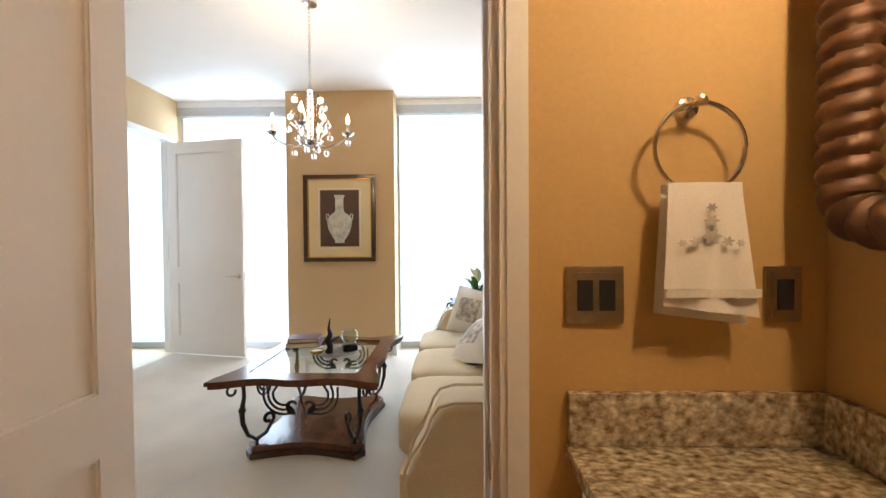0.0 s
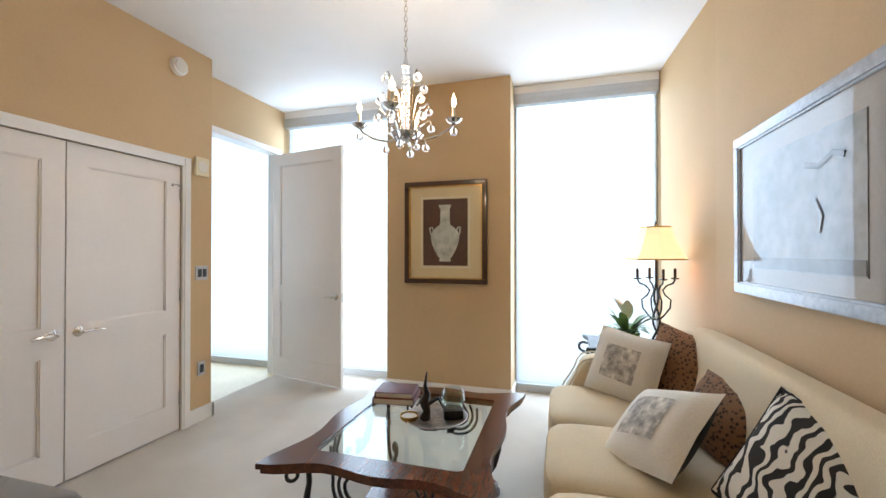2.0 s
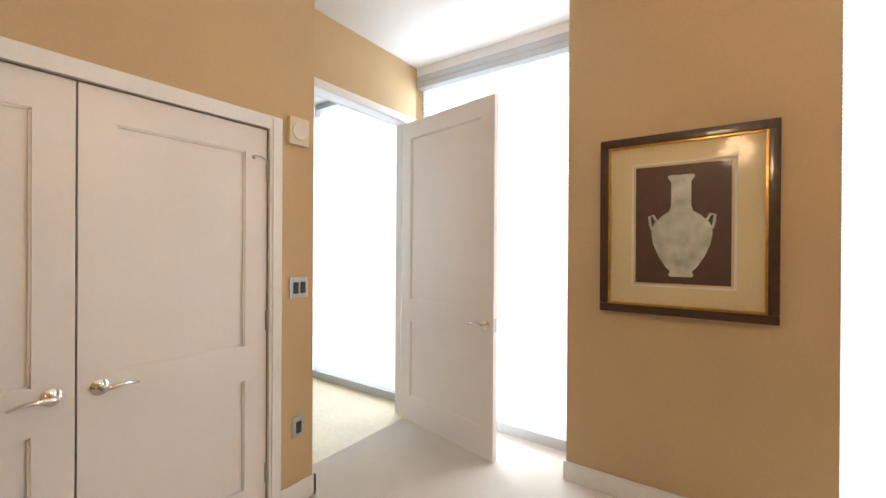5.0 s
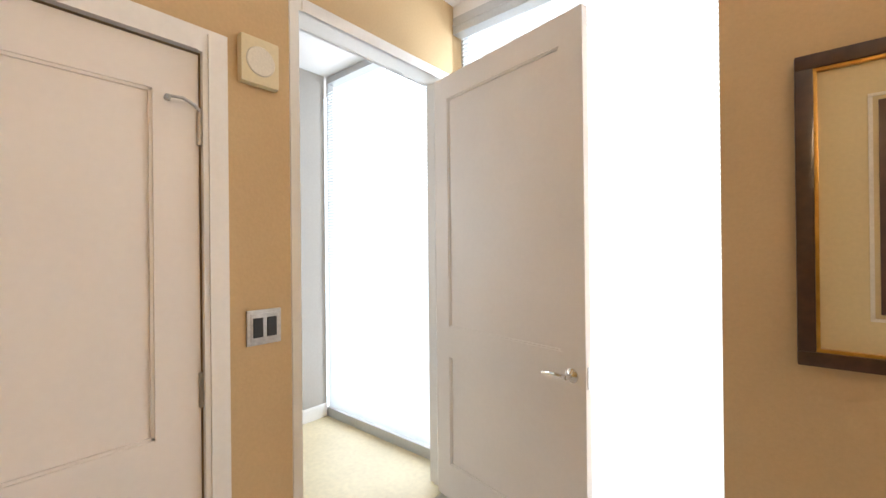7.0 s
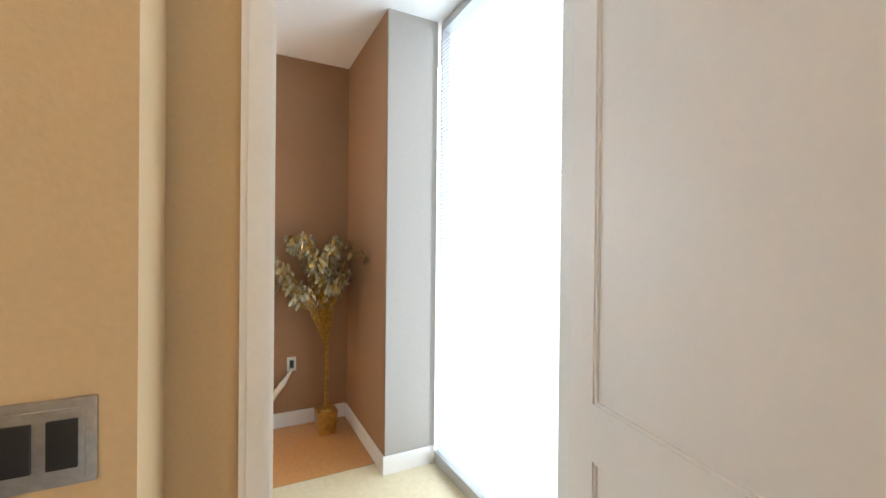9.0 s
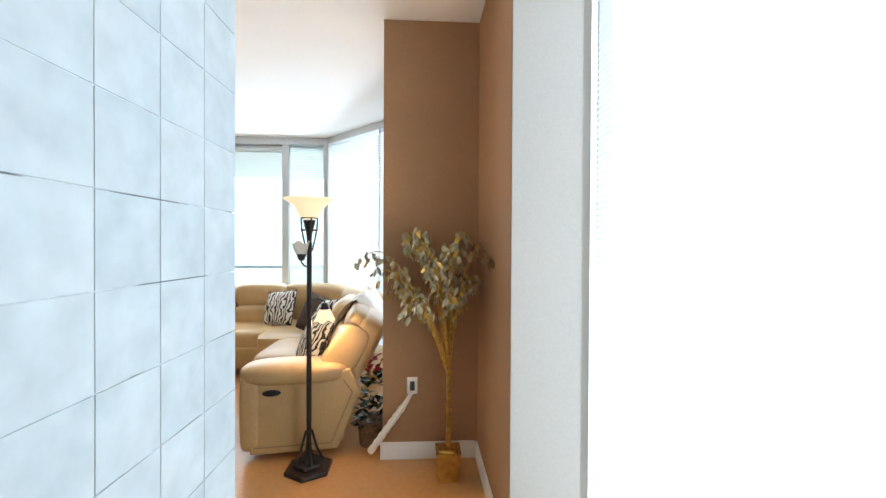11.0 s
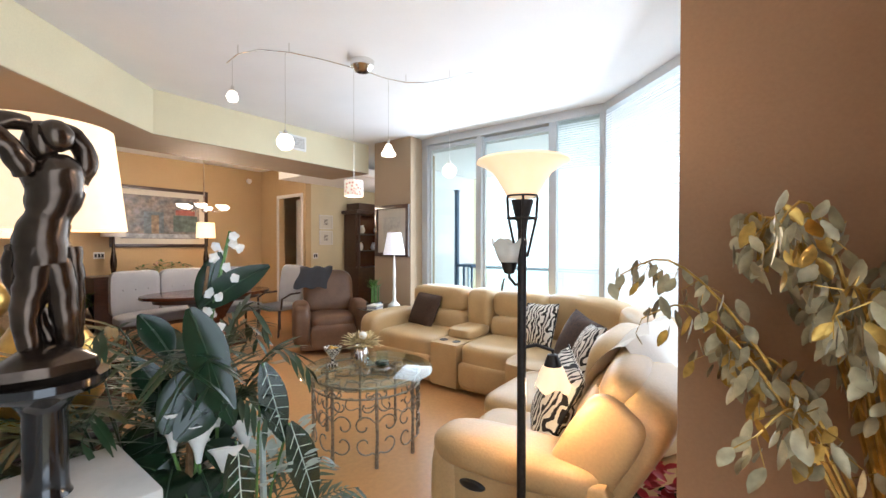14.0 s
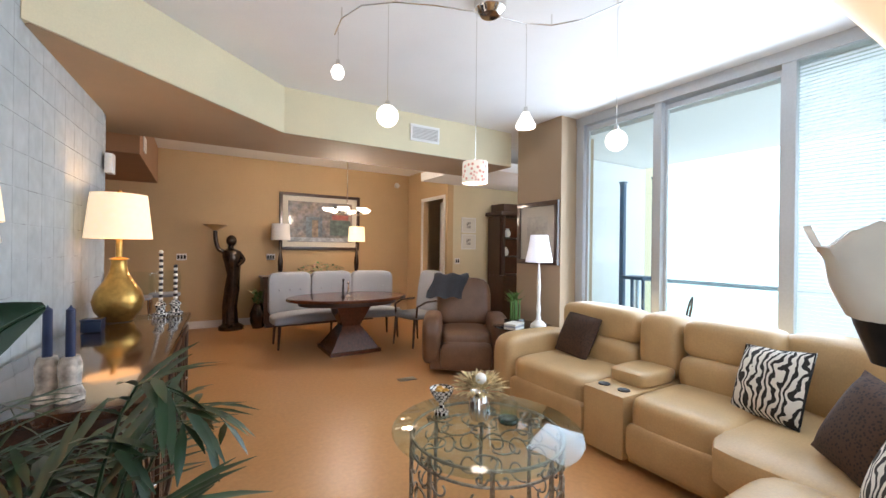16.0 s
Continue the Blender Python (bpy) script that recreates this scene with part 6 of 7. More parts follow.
def candlestick(at, high):
    t = thing("candlestick", "black and white checked candlestick on the console", "candlestick", at, group="checked candlesticks")
    part("foot", L([(0.05, 0), (0.055, 0.02), (0.03, 0.035), (0.03, 0.07), (0.042, 0.085), (0.03, 0.10), (0.012, 0.12)], seg=18), CHECK, t)
    for k in range(int((high - 0.12) / 0.022)):
        part("bead", blob(bmesh.new(), (0, 0, 0.13 + k * 0.022), 0.0145, 10), (PETAL, BLACKP)[k % 2], t)
    return t


candlestick((-4.44, -0.12, 0.927), 0.50)
candlestick((-4.53, -0.17, 0.927), 0.39)
for k, (x, y) in enumerate(((-4.235, 1.70), (-4.30, 1.73))):
    t = thing("navy_candle", "navy taper candle in a speckled stone holder", "candle", (x, y, 0.927), group="navy candles")
    part("holder", L([(0.04, 0), (0.042, 0.02), (0.03, 0.05), (0.034, 0.12), (0.026, 0.15), (0.001, 0.15)], seg=16), SKETCH, t, "speckled stone holder")
    part("taper", L([(0.014, 0.15), (0.013, 0.31), (0.004, 0.317), (0.001, 0.325)]), material("navy_wax", (0.012, 0.025, 0.08), 0.4, grain=0.05, scale=30), t, "navy wax taper")
nb = thing("navy_box", "small navy lacquer box on the console", "box", (-4.13, 0.35, 0.927), -8)
part("box", B(-0.05, -0.04, 0, 0.05, 0.04, 0.065, bevel=0.004), material("navy_lacquer", (0.01, 0.02, 0.05), 0.25, grain=0.1, scale=30), nb)
part("lid", B(-0.053, -0.043, 0.066, 0.053, 0.043, 0.08, bevel=0.004), material("navy_lacquer_lid", (0.012, 0.022, 0.055), 0.25, grain=0.1, scale=30), nb)
cg = thing("door_chime", "white door chime box on the plaster wall", "chime", oncons(4.35, 0.026, 2.12), CA)
part("cover", B(-0.06, -0.05, -0.08, 0.06, 0, 0.08, bevel=0.006), WHITEP, cg)

# ---- statue on its pedestal and the plants ----
pd = thing("marble_pedestal", "white veined marble block pedestal with a black post", "pedestal", (-4.06, 3.07, 0))
part("block", B(-0.15, -0.15, 0, 0.15, 0.15, 0.97, bevel=0.008), MARBLE, pd)
part("post", L([(0.04, 0.971), (0.036, 0.98), (0.034, 1.0), (0.034, 1.14), (0.05, 1.165), (0.09, 1.18), (0.098, 1.19), (0.098, 1.205), (0.001, 1.205)], seg=24), BLK, pd, "black turned post")
# bronze figure: plinth, legs, hips, leaning torso, bowed head and raised arms, with a wrap of cloth
bm = L([(0.088, 0), (0.095, 0.012), (0.09, 0.03), (0.07, 0.04), (0.045, 0.055), (0.001, 0.06)], seg=22)
for v in bm.verts:
    a = math.atan2(v.co.y, v.co.x)
    f = 1 + 0.10 * math.sin(3 * a + 1) + 0.06 * math.sin(7 * a)
    v.co.x, v.co.y = v.co.x * f, v.co.y * f
for path, radii in (
        ([(0.02, -0.01, 0.05), (0.028, -0.012, 0.12), (0.02, 0.0, 0.19), (0.012, 0.0, 0.245)], (0.020, 0.028, 0.034, 0.046)),
        ([(-0.035, 0.02, 0.05), (-0.022, 0.03, 0.12), (-0.018, 0.02, 0.19), (-0.008, 0.0, 0.245)], (0.018, 0.027, 0.034, 0.044)),
        ([(0.0, 0.0, 0.22), (0.004, 0.0, 0.265), (-0.010, 0.0, 0.31), (-0.024, 0.0, 0.36), (-0.020, 0.0, 0.40), (-0.012, -0.004, 0.425)], (0.052, 0.050, 0.042, 0.056, 0.058, 0.030)),
        ([(-0.072, 0.0, 0.392), (-0.088, 0.012, 0.43), (-0.068, 0.0, 0.475), (-0.020, -0.012, 0.488)], (0.026, 0.024, 0.022, 0.016)),
        ([(0.034, 0.0, 0.395), (0.066, 0.004, 0.43), (0.098, -0.01, 0.462), (0.060, -0.02, 0.482), (0.015, -0.02, 0.487)], (0.026, 0.022, 0.020, 0.018, 0.014)),
        ([(0.045, -0.02, 0.25), (0.03, -0.045, 0.19), (-0.01, -0.045, 0.13), (-0.03, -0.035, 0.07), (-0.05, -0.03, 0.045)], (0.016, 0.020, 0.018, 0.022, 0.026)),
        ([(-0.04, 0.03, 0.25), (-0.045, 0.035, 0.18), (-0.05, 0.02, 0.11), (-0.055, 0.0, 0.05)], (0.018, 0.016, 0.020, 0.026))):
    p2 = curved(path, 6)
    tube(bm, p2, [radii[min(int(i / 6), len(radii) - 2)] + (radii[min(int(i / 6) + 1, len(radii) - 1)] - radii[min(int(i / 6), len(radii) - 2)]) * (i / 6 - min(int(i / 6), len(radii) - 2)) for i in range(len(p2))], 14)
blob(bm, (-0.006, -0.012, 0.455), 0.036, 14, 1.15)
blob(bm, (-0.018, 0.012, 0.468), 0.036, 12, 0.9)
for v in bm.verts:
    v.co += Vector((math.sin(v.co.z * 160 + v.co.y * 90), math.cos(v.co.z * 130 + v.co.x * 110), 0)) * 0.0016 * (v.co.z > 0.05)
sb = tagged(mesh_ob("bronze_statue", bm, BRONZE), "dark bronze draped figure statue on the black post", "statue")
sb.matrix_basis = pose(-4.06, 3.07, 1.206, 0, 0, 25) @ Matrix.Diagonal((0.82, 0.82, 1, 1))

pp = thing("plant_stand", "brown wicker planter basket on the floor", "planter", (-4.45, 2.82, 0))
part("basket", L([(0.16, 0), (0.20, 0.25), (0.22, 0.50), (0.20, 0.50), (0.18, 0.42), (0.001, 0.42)], seg=24), BASKET, pp)
part("moss", S(-0.19, -0.19, 0.36, 0.19, 0.19, 0.47, power=2.5, n=7), SOIL, pp)


def foliage(name, label, at, group=""):
    return thing(name, label, "plant", at, group=group)


rub = foliage("rubber_plant", "rubber plant with broad glossy dark leaves", (-4.38, 2.92, 0.40))
part("stem", T([(-0.03, -0.08, 0), (0.0, -0.03, 0.35), (0.0, 0.0, 0.70), (-0.03, 0.03, 1.0)], [0.014, 0.012, 0.009, 0.004], 6), BASKET, rub)
LV = [((-0.01, 0.02, 0.88), (-0.16, 0.12, 1.03), 0.11), ((-0.02, 0.01, 0.87), (-0.06, 0.03, 1.07), 0.10), ((0.05, 0.11, 0.90), (-0.01, 0.16, 0.69), 0.13), ((0.03, 0.06, 0.81), (-0.05, 0.13, 0.60), 0.12),
      ((0.05, -0.01, 0.76), (0.12, -0.02, 0.91), 0.10), ((0.09, 0.06, 0.58), (0.03, 0.06, 0.77), 0.11), ((0.07, 0.08, 0.56), (-0.03, 0.09, 0.67), 0.12), ((0.04, 0.0, 0.60), (0.13, -0.04, 0.80), 0.09),
      ((0.06, 0.02, 0.46), (0.13, 0.17, 0.47), 0.13), ((0.0, 0.05, 0.44), (0.03, 0.22, 0.42), 0.13), ((-0.02, 0.03, 0.50), (-0.10, 0.15, 0.45), 0.11), ((0.03, -0.02, 0.40), (0.16, 0.04, 0.56), 0.12),
      ((0.02, -0.06, 0.62), (0.10, -0.20, 0.66), 0.13), ((0.04, -0.10, 0.50), (0.13, -0.24, 0.46), 0.14), ((0.05, -0.04, 0.52), (0.17, -0.10, 0.44), 0.13), ((0.0, -0.08, 0.70), (0.02, -0.22, 0.84), 0.12), ((0.06, 0.0, 0.50), (0.20, 0.02, 0.40), 0.13),
      ((0, -0.04, 0.42), (-0.13, 0.02, 0.60), 0.11), ((0.02, -0.05, 0.55), (0.10, -0.14, 0.74), 0.11), ((0.0, -0.03, 0.36), (0.08, 0.12, 0.36), 0.12)]
for a, b, wd in LV:
    lf = leaf_blade(bmesh.new(), a, b, wd * 0.74, up=(0.2, 0.85, 0.5), fold=0.32, droop=0.03, n=10)
    lo = part("leaf", lf, LEAF, rub, "broad glossy dark green leaf")
    a, b = Vector(a), Vector(b)
    nv = (b - a).cross(Vector((0.2, 0.85, 0.5))).cross(b - a).normalized() * 0.002
    part("midrib", T([a + (b - a) * q / 5 + Vector((0, 0, -0.03 * (q / 5) ** 2)) + nv for q in range(6)], [0.0028, 0.0026, 0.0022, 0.0018, 0.0013, 0.0008], 5), PALM, lo, "raised midrib")
orc = foliage("white_orchid", "tall spray of white orchid blossoms", (-4.40, 2.90, 0.40))
stem = [Vector((0, 0, 0)), Vector((0.01, 0.0, 0.35)), Vector((0.01, 0.04, 0.65)), Vector((-0.02, 0.06, 0.90)), Vector((-0.07, 0.05, 1.10))]
part("stem", T(stem, 0.005, 6), LEAF2, orc)
rnd = random.Random(3)
for k in range(28):
    u = 1.5 + 2.5 * k / 27
    i = min(3, int(u))
    c = stem[i].lerp(stem[i + 1], u - i) + Vector((rnd.uniform(-0.03, 0.03), rnd.uniform(-0.02, 0.04), rnd.uniform(-0.02, 0.02)))
    bl = bmesh.new()
    for q in range(5):
        a = q * 1.257 + k
        leaf_blade(bl, c, c + rnd.uniform(0.012, 0.019) * Vector((math.cos(a), rnd.uniform(-0.3, 0.6), math.sin(a))), 0.016, up=(0, 1, 0), fold=0.1, n=4)
    part("blossom", bl, PETAL, orc, "white orchid blossom")
for k in range(4):
    pm = foliage("palm", "feathery dark green palm fronds", ((-4.44, 2.72, 0.42), (-4.50, 2.86, 0.40), (-4.32, 2.74, 0.42), (-4.30, 2.80, 0.36))[k], group="palms")
    rnd = random.Random(40 + k)
    for q in range((11, 6, 11, 10)[k]):
        a = (0.4 + q * 0.47, 1.2 + q * 0.55, 0.2 + q * 0.63, 3.6 + q * 0.34)[k]
        ln, up = rnd.uniform(0.22, 0.40) if k != 1 else rnd.uniform(0.34, 0.5), rnd.uniform(0.58, 0.86) if k in (0, 2) else rnd.uniform(0.10, 0.26) if k == 1 else rnd.uniform(0.38, 0.62)
        spine = [Vector((ln * s * math.cos(a), ln * s * math.sin(a), up * math.sin(s * 2.0))) for s in [i / 10 for i in range(11)]]
        bm = T(spine, [0.005 - 0.0004 * i for i in range(11)], 5)
        for i in range(2, 11):
            for h in (0, 0.5):
                if i + h > 10:
                    continue
                c = spine[i] if h == 0 else spine[i - 1].lerp(spine[i], 0.5)
                d = (spine[i] - spine[i - 1]).normalized()
                sd = d.cross(Vector((0, 0, 1))).normalized()
                wl = 0.17 * math.sin(math.pi * (i + 1.5) / 13)
                for s in (-1, 1):
                    leaf_blade(bm, c, c + (sd * s * 0.8 + d * 0.6) * wl + Vector((0, 0, -0.02)), 0.017, fold=0.2, droop=0.02, n=3)
        part("frond", bm, PALM, pm, "feathered palm frond")
al = foliage("alocasia", "alocasia with dark arrow leaves and silver veins", (-4.52, 2.98, 0.30))
for k, (b, tip, wd) in enumerate((((-0.03, 0.0, 0.80), (-0.07, 0.05, 0.56), 0.13), ((-0.10, 0.03, 0.60), (-0.15, 0.10, 0.34), 0.15), ((0.08, 0.06, 0.62), (0.10, 0.13, 0.42), 0.12))):
    part("stalk", T([(0, 0, 0), (b[0] * 0.5, b[1] * 0.5, b[2] * 0.7), b], 0.004, 5), LEAF2, al)
    lf = part("leaf", leaf_blade(bmesh.new(), b, tip, wd, up=(-0.4, 0.9, 0.2), fold=0.1, n=8), LEAF, al, "dark arrow-shaped leaf")
    bm = bmesh.new()
    b, tip = Vector(b), Vector(tip)
    sd = (tip - b).cross(Vector((-0.4, 0.9, 0.2))).normalized()
    nz = Vector((-0.4, 0.9, 0.2)).normalized() * 0.006
    tube(bm, [b + nz, tip + nz], 0.0018, 4)
    for i in range(1, 6):
        c = b.lerp(tip, i / 7) + nz
        for s in (-1, 1):
            tube(bm, [c, c + sd * s * wd * 0.40 * math.sin(math.pi * (i + 1) / 8) + (b - tip) * -0.08 + nz * 0.8], 0.0014, 4)
    part("veins", bm, VEIN, lf, "silver leaf veins")
cal = foliage("calla_lilies", "bunch of white calla lilies", (-4.44, 2.93, 0.40))
for k, (x, y, z) in enumerate(((0, 0, 0.58), (0.07, 0.05, 0.52), (-0.05, 0.06, 0.50), (0.02, 0.10, 0.46), (0.12, 0.02, 0.56))):
    part("stalk", T([(0, 0, 0), (x * 0.6, y * 0.6, z * 0.6), (x, y, z - 0.05)], 0.005, 5), LEAF2, cal)
    bm = L([(0.006, -0.05), (0.014, -0.01), (0.03, 0.03), (0.045, 0.05), (0.042, 0.051), (0.026, 0.03), (0.010, -0.01), (0.001, -0.04)], (x, y, z), 14)
    for v in bm.verts:
        v.co.z += 0.35 * (v.co.y - y) + 0.2 * (v.co.x - x)
    part("bloom", bm, PETAL, cal, "white calla bloom")
sil = foliage("silver_foliage", "pale silver-grey leafy filler plant", (-4.56, 2.98, 0.38))
bm, rnd = bmesh.new(), random.Random(9)
for k in range(70):
    a, r, z = rnd.uniform(0, 6.28), rnd.uniform(0.02, 0.13), rnd.uniform(0.35, 0.56)
    b = Vector((r * math.cos(a), r * math.sin(a), z))
    leaf_blade(bm, b, b + Vector((0.045 * math.cos(a), 0.045 * math.sin(a), 0.015)), 0.028, n=4)
tube(bm, [(0, 0, 0), (0.01, 0, 0.5)], 0.01, 5)
tagged(part("leaves", bm, VEIN, sil, "silver-grey leaves"), kind="stuff")

# ---- dining room ----
dt = thing("dining_table", "oval dark wood dining table on a flared pedestal", "table", (-6.55, -2.10, 0), 0)
ov = [(0.86 * math.cos(i * math.pi / 20), 0.55 * math.sin(i * math.pi / 20)) for i in range(40)]
part("tabletop", P(ov, 0.725, 0.765, bevel=0.01), WOOD, dt)
part("apron", P([(x * 0.82, y * 0.82) for x, y in ov], 0.66, 0.724), DARKW, dt)
bm = bmesh.new()
for r0, r1, z0, z1 in ((0.34, 0.34, 0.0, 0.05), (0.32, 0.12, 0.05, 0.36), (0.12, 0.24, 0.36, 0.66)):
    q = [[bm.verts.new((sx * r * 1.05, sy * r, z)) for sx, sy in ((-1, -1), (1, -1), (1, 1), (-1, 1))] for r, z in ((r0, z0), (r1, z1))]
    for i in range(4):
        bm.faces.new((q[0][i], q[0][(i + 1) % 4], q[1][(i + 1) % 4], q[1][i]))
    bm.faces.new(q[0][::-1])
    bm.faces.new(q[1])
part("pedestal", bm, WOOD, dt, "flared pedestal", smooth=False)
bn = thing("dining_bench", "curved silver-blue upholstered bench with a tufted back", "bench", (-6.58, -2.88, 0))
LEGW = DARKW


def bent(bm, depth=0.22, half=1.0):
    """Curves a bench so that its ends come forward (+y)."""
    for v in bm.verts:
        v.co.y += depth * (v.co.x / half) ** 2
    return bm


part("seat", bent(S(-1.0, -0.26, 0.33, 1.0, 0.28, 0.48, power=6, n=16)), GREYFAB, bn)
for k in range(3):
    x0 = -1.0 + k * 0.668
    part("back_panel", bent(S(x0, -0.34, 0.42, x0 + 0.662, -0.20, 1.07, power=7, n=10)), GREYFAB, bn)
    for q in range(3):
        x = x0 + 0.17 + q * 0.165
        part("tuft_button", blob(bmesh.new(), (x, -0.202 + 0.22 * x * x, 0.80), 0.014, 8), GREYFAB, bn)
for x in (-0.9, 0.0, 0.9):
    for y in (-0.2, 0.2):
        part("leg", T([(x, y + 0.22 * x * x, 0.36), (x * 1.02, y * 1.1 + 0.22 * x * x, 0.0)], [0.024, 0.014], 6), LEGW, bn)
chd = thing("dining_chair", "silver upholstered dining chair with dark wooden legs", "chair", (-7.55, -1.95, 0), -75)
part("seat", S(-0.25, -0.25, 0.40, 0.25, 0.25, 0.50, power=5, n=8), GREYFAB, chd)
part("backrest", moved(S(-0.25, -0.05, 0.0, 0.25, 0.05, 0.68, power=5, n=9), Matrix.Translation((0, -0.24, 0.44)) @ Matrix.Rotation(radians(9), 4, "X")), GREYFAB, chd)
for sx in (-1, 1):
    for sy in (-1, 1):
        part("leg", T([(sx * 0.21, sy * 0.21, 0.42), (sx * 0.22, sy * 0.25, 0.0)], [0.022, 0.013], 6), LEGW, chd)
    part("arm", T([(sx * 0.25, -0.2, 0.66), (sx * 0.27, 0.05, 0.66), (sx * 0.25, 0.2, 0.60), (sx * 0.23, 0.2, 0.44)], 0.016, 6), LEGW, chd)
cp = thing("table_centrepiece", "pair of dark twisted candlesticks on the dining table", "candlestick", (-6.50, -2.0, 0.767))
part("left_stick", L([(0.035, 0), (0.012, 0.03), (0.016, 0.1), (0.010, 0.17), (0.018, 0.2), (0.001, 0.21)]), CHROME, cp)
part("right_stick", L([(0.035, 0), (0.012, 0.03), (0.016, 0.1), (0.010, 0.2), (0.018, 0.25), (0.001, 0.26)], (0.08, 0.03, 0)), IRON, cp)
dch = thing("dining_chandelier", "chandelier with a row of lit glass cups on a nickel rod", "chandelier", (-6.60, -2.40, 0))
part("rod", T([(0, 0, 2.05), (0, 0, 3.098)], 0.008), CHROME, dch)
part("hub", L([(0.001, 1.93), (0.03, 1.95), (0.035, 2.05), (0.001, 2.08)]), CHROME, dch)
for k in range(6):
    a = k * math.pi / 3
    arm = part("arm", T([(0.03 * math.cos(a), 0.03 * math.sin(a), 1.98), (0.18 * math.cos(a), 0.18 * math.sin(a), 1.95), (0.29 * math.cos(a), 0.29 * math.sin(a), 1.99)], 0.007), CHROME, dch)
    part("cup_shade", L([(0.02, 1.985), (0.06, 2.0), (0.085, 2.04), (0.08, 2.04), (0.05, 2.005), (0.001, 1.995)], (0.29 * math.cos(a), 0.29 * math.sin(a), 0), 16), PGLOW, arm, "lit white glass cup")
pt = thing("framed_street_painting", "street scene painting with a white mat and dark frame", "painting", (-6.82, -4.748, 1.96), 180)
part("frame", frame_bars(0.80, 0.56, 0.06, -0.05, 0), FRAMEW, pt)
part("mat_board", B(-0.75, -0.022, -0.51, 0.75, -0.012, 0.51), PALE, pt, smooth=False)
STREET = material("muted_street_scene", (0.13, 0.15, 0.18), 0.5, grain=0.5, scale=14, blotch=0.9, blotch_scale=5, two=(0.32, 0.24, 0.19), coat=0.3)
part("canvas", B(-0.64, -0.028, -0.40, 0.64, -0.0225, 0.40), STREET, pt, smooth=False)
for n2, x0, z0, x1, z1, c in (("doorway", -0.30, -0.30, 0.02, 0.10, (0.14, 0.17, 0.20)), ("awning", 0.22, 0.06, 0.56, 0.16, (0.40, 0.12, 0.10)), ("shop_window", 0.18, -0.26, 0.60, 0.05, (0.10, 0.14, 0.13)), ("street", -0.63, -0.39, 0.63, -0.31, (0.36, 0.38, 0.42)), ("door_leaf", -0.18, -0.30, -0.06, 0.04, (0.28, 0.20, 0.14))):
    part(n2, B(x0, -0.031 - 0.001 * (n2 == "door_leaf"), z0, x1, -0.0285, z1), material("painted_" + n2, c, 0.5, grain=0.3, scale=20, blotch=0.3, blotch_scale=9), pt, smooth=False)
sbd = thing("sideboard", "dark wood sideboard against the dining wall", "cabinet", (-6.75, -4.45, 0))
part("body", B(-1.05, -0.27, 0.08, 1.05, 0.23, 0.88, bevel=0.006), DARKW, sbd)
part("top", B(-1.08, -0.28, 0.881, 1.08, 0.26, 0.92, bevel=0.006), DARKW, sbd)
part("plinth", B(-1.02, -0.25, 0, 1.02, 0.2, 0.08), DARKW, sbd)
WSH = glow("lit_pale_shade", (1.0, 0.80, 0.52), 0.9)
for k, (x, sh) in enumerate(((-6.0, material("white_linen_shade", (0.74, 0.73, 0.72), 0.8, grain=0.04, scale=90)), (-7.46, WSH))):
    t = thing("buffet_lamp", ("slender dark buffet lamp with a white drum shade", "slender dark buffet lamp with a glowing drum shade")[k], "lamp", (x, -4.42, 0.922))
    part("stem", L([(0.06, 0), (0.06, 0.015), (0.03, 0.03), (0.045, 0.15), (0.05, 0.25), (0.025, 0.42), (0.018, 0.66), (0.001, 0.66)]), BRONZE, t)
    part("shade", L([(0.17, 0.66), (0.155, 0.96), (0.152, 0.96), (0.167, 0.66)], seg=28), sh, t)
    part("spider", T([(-0.155, 0, 0.93), (0.155, 0, 0.93)], 0.004), CHROME, t)
    part("neck", T([(0, 0, 0.65), (0, 0, 0.93)], 0.005), CHROME, t)
gr = thing("trailing_greenery", "low trailing greenery with pink flowers on the sideboard", "plant", (-6.75, -4.35, 0.922))
bm, bm2, rnd = bmesh.new(), bmesh.new(), random.Random(12)
for k in range(140):
    x = rnd.uniform(-0.42, 0.42)
    b = Vector((x, rnd.uniform(-0.1, 0.1), rnd.uniform(0.0, 0.26 - 0.3 * abs(x))))
    a = rnd.uniform(0, 6.28)
    leaf_blade(bm if k % 6 else bm2, b, b + Vector((0.08 * math.cos(a), 0.06 * math.sin(a), rnd.uniform(-0.02, 0.05))), 0.04, n=4)
tagged(part("leaves", bm, LEAF2, gr, "trailing green leaves"), kind="stuff")
part("petals", bm2, material("dusty_pink_petal", (0.5, 0.28, 0.22), 0.6, grain=0.2, scale=30), gr, "dusty pink petals")
# lamp-bearing statue
bm = L([(0.20, 0), (0.20, 0.06), (0.15, 0.09), (0.12, 0.12), (0.11, 0.4), (0.12, 0.7), (0.10, 0.95), (0.13, 1.15), (0.15, 1.28), (0.13, 1.38), (0.05, 1.42), (0.045, 1.46), (0.001, 1.46)], seg=20)
for v in bm.verts:
    if v.co.z > 0.1:
        v.co.x += 0.025 * math.sin(v.co.z * 5)
        a = math.atan2(v.co.y, v.co.x)
        r = 1 + 0.10 * math.sin(7 * a + 4 * v.co.z) * (v.co.z < 1.1)
        v.co.x *= r
        v.co.y *= r
blob(bm, (0.01, 0, 1.55), 0.085, 12, 1.2)
tube(bm, curved([(0.10, 0, 1.36), (0.20, 0.02, 1.40), (0.25, 0.03, 1.55), (0.26, 0.03, 1.72)]), 0.034, 10)
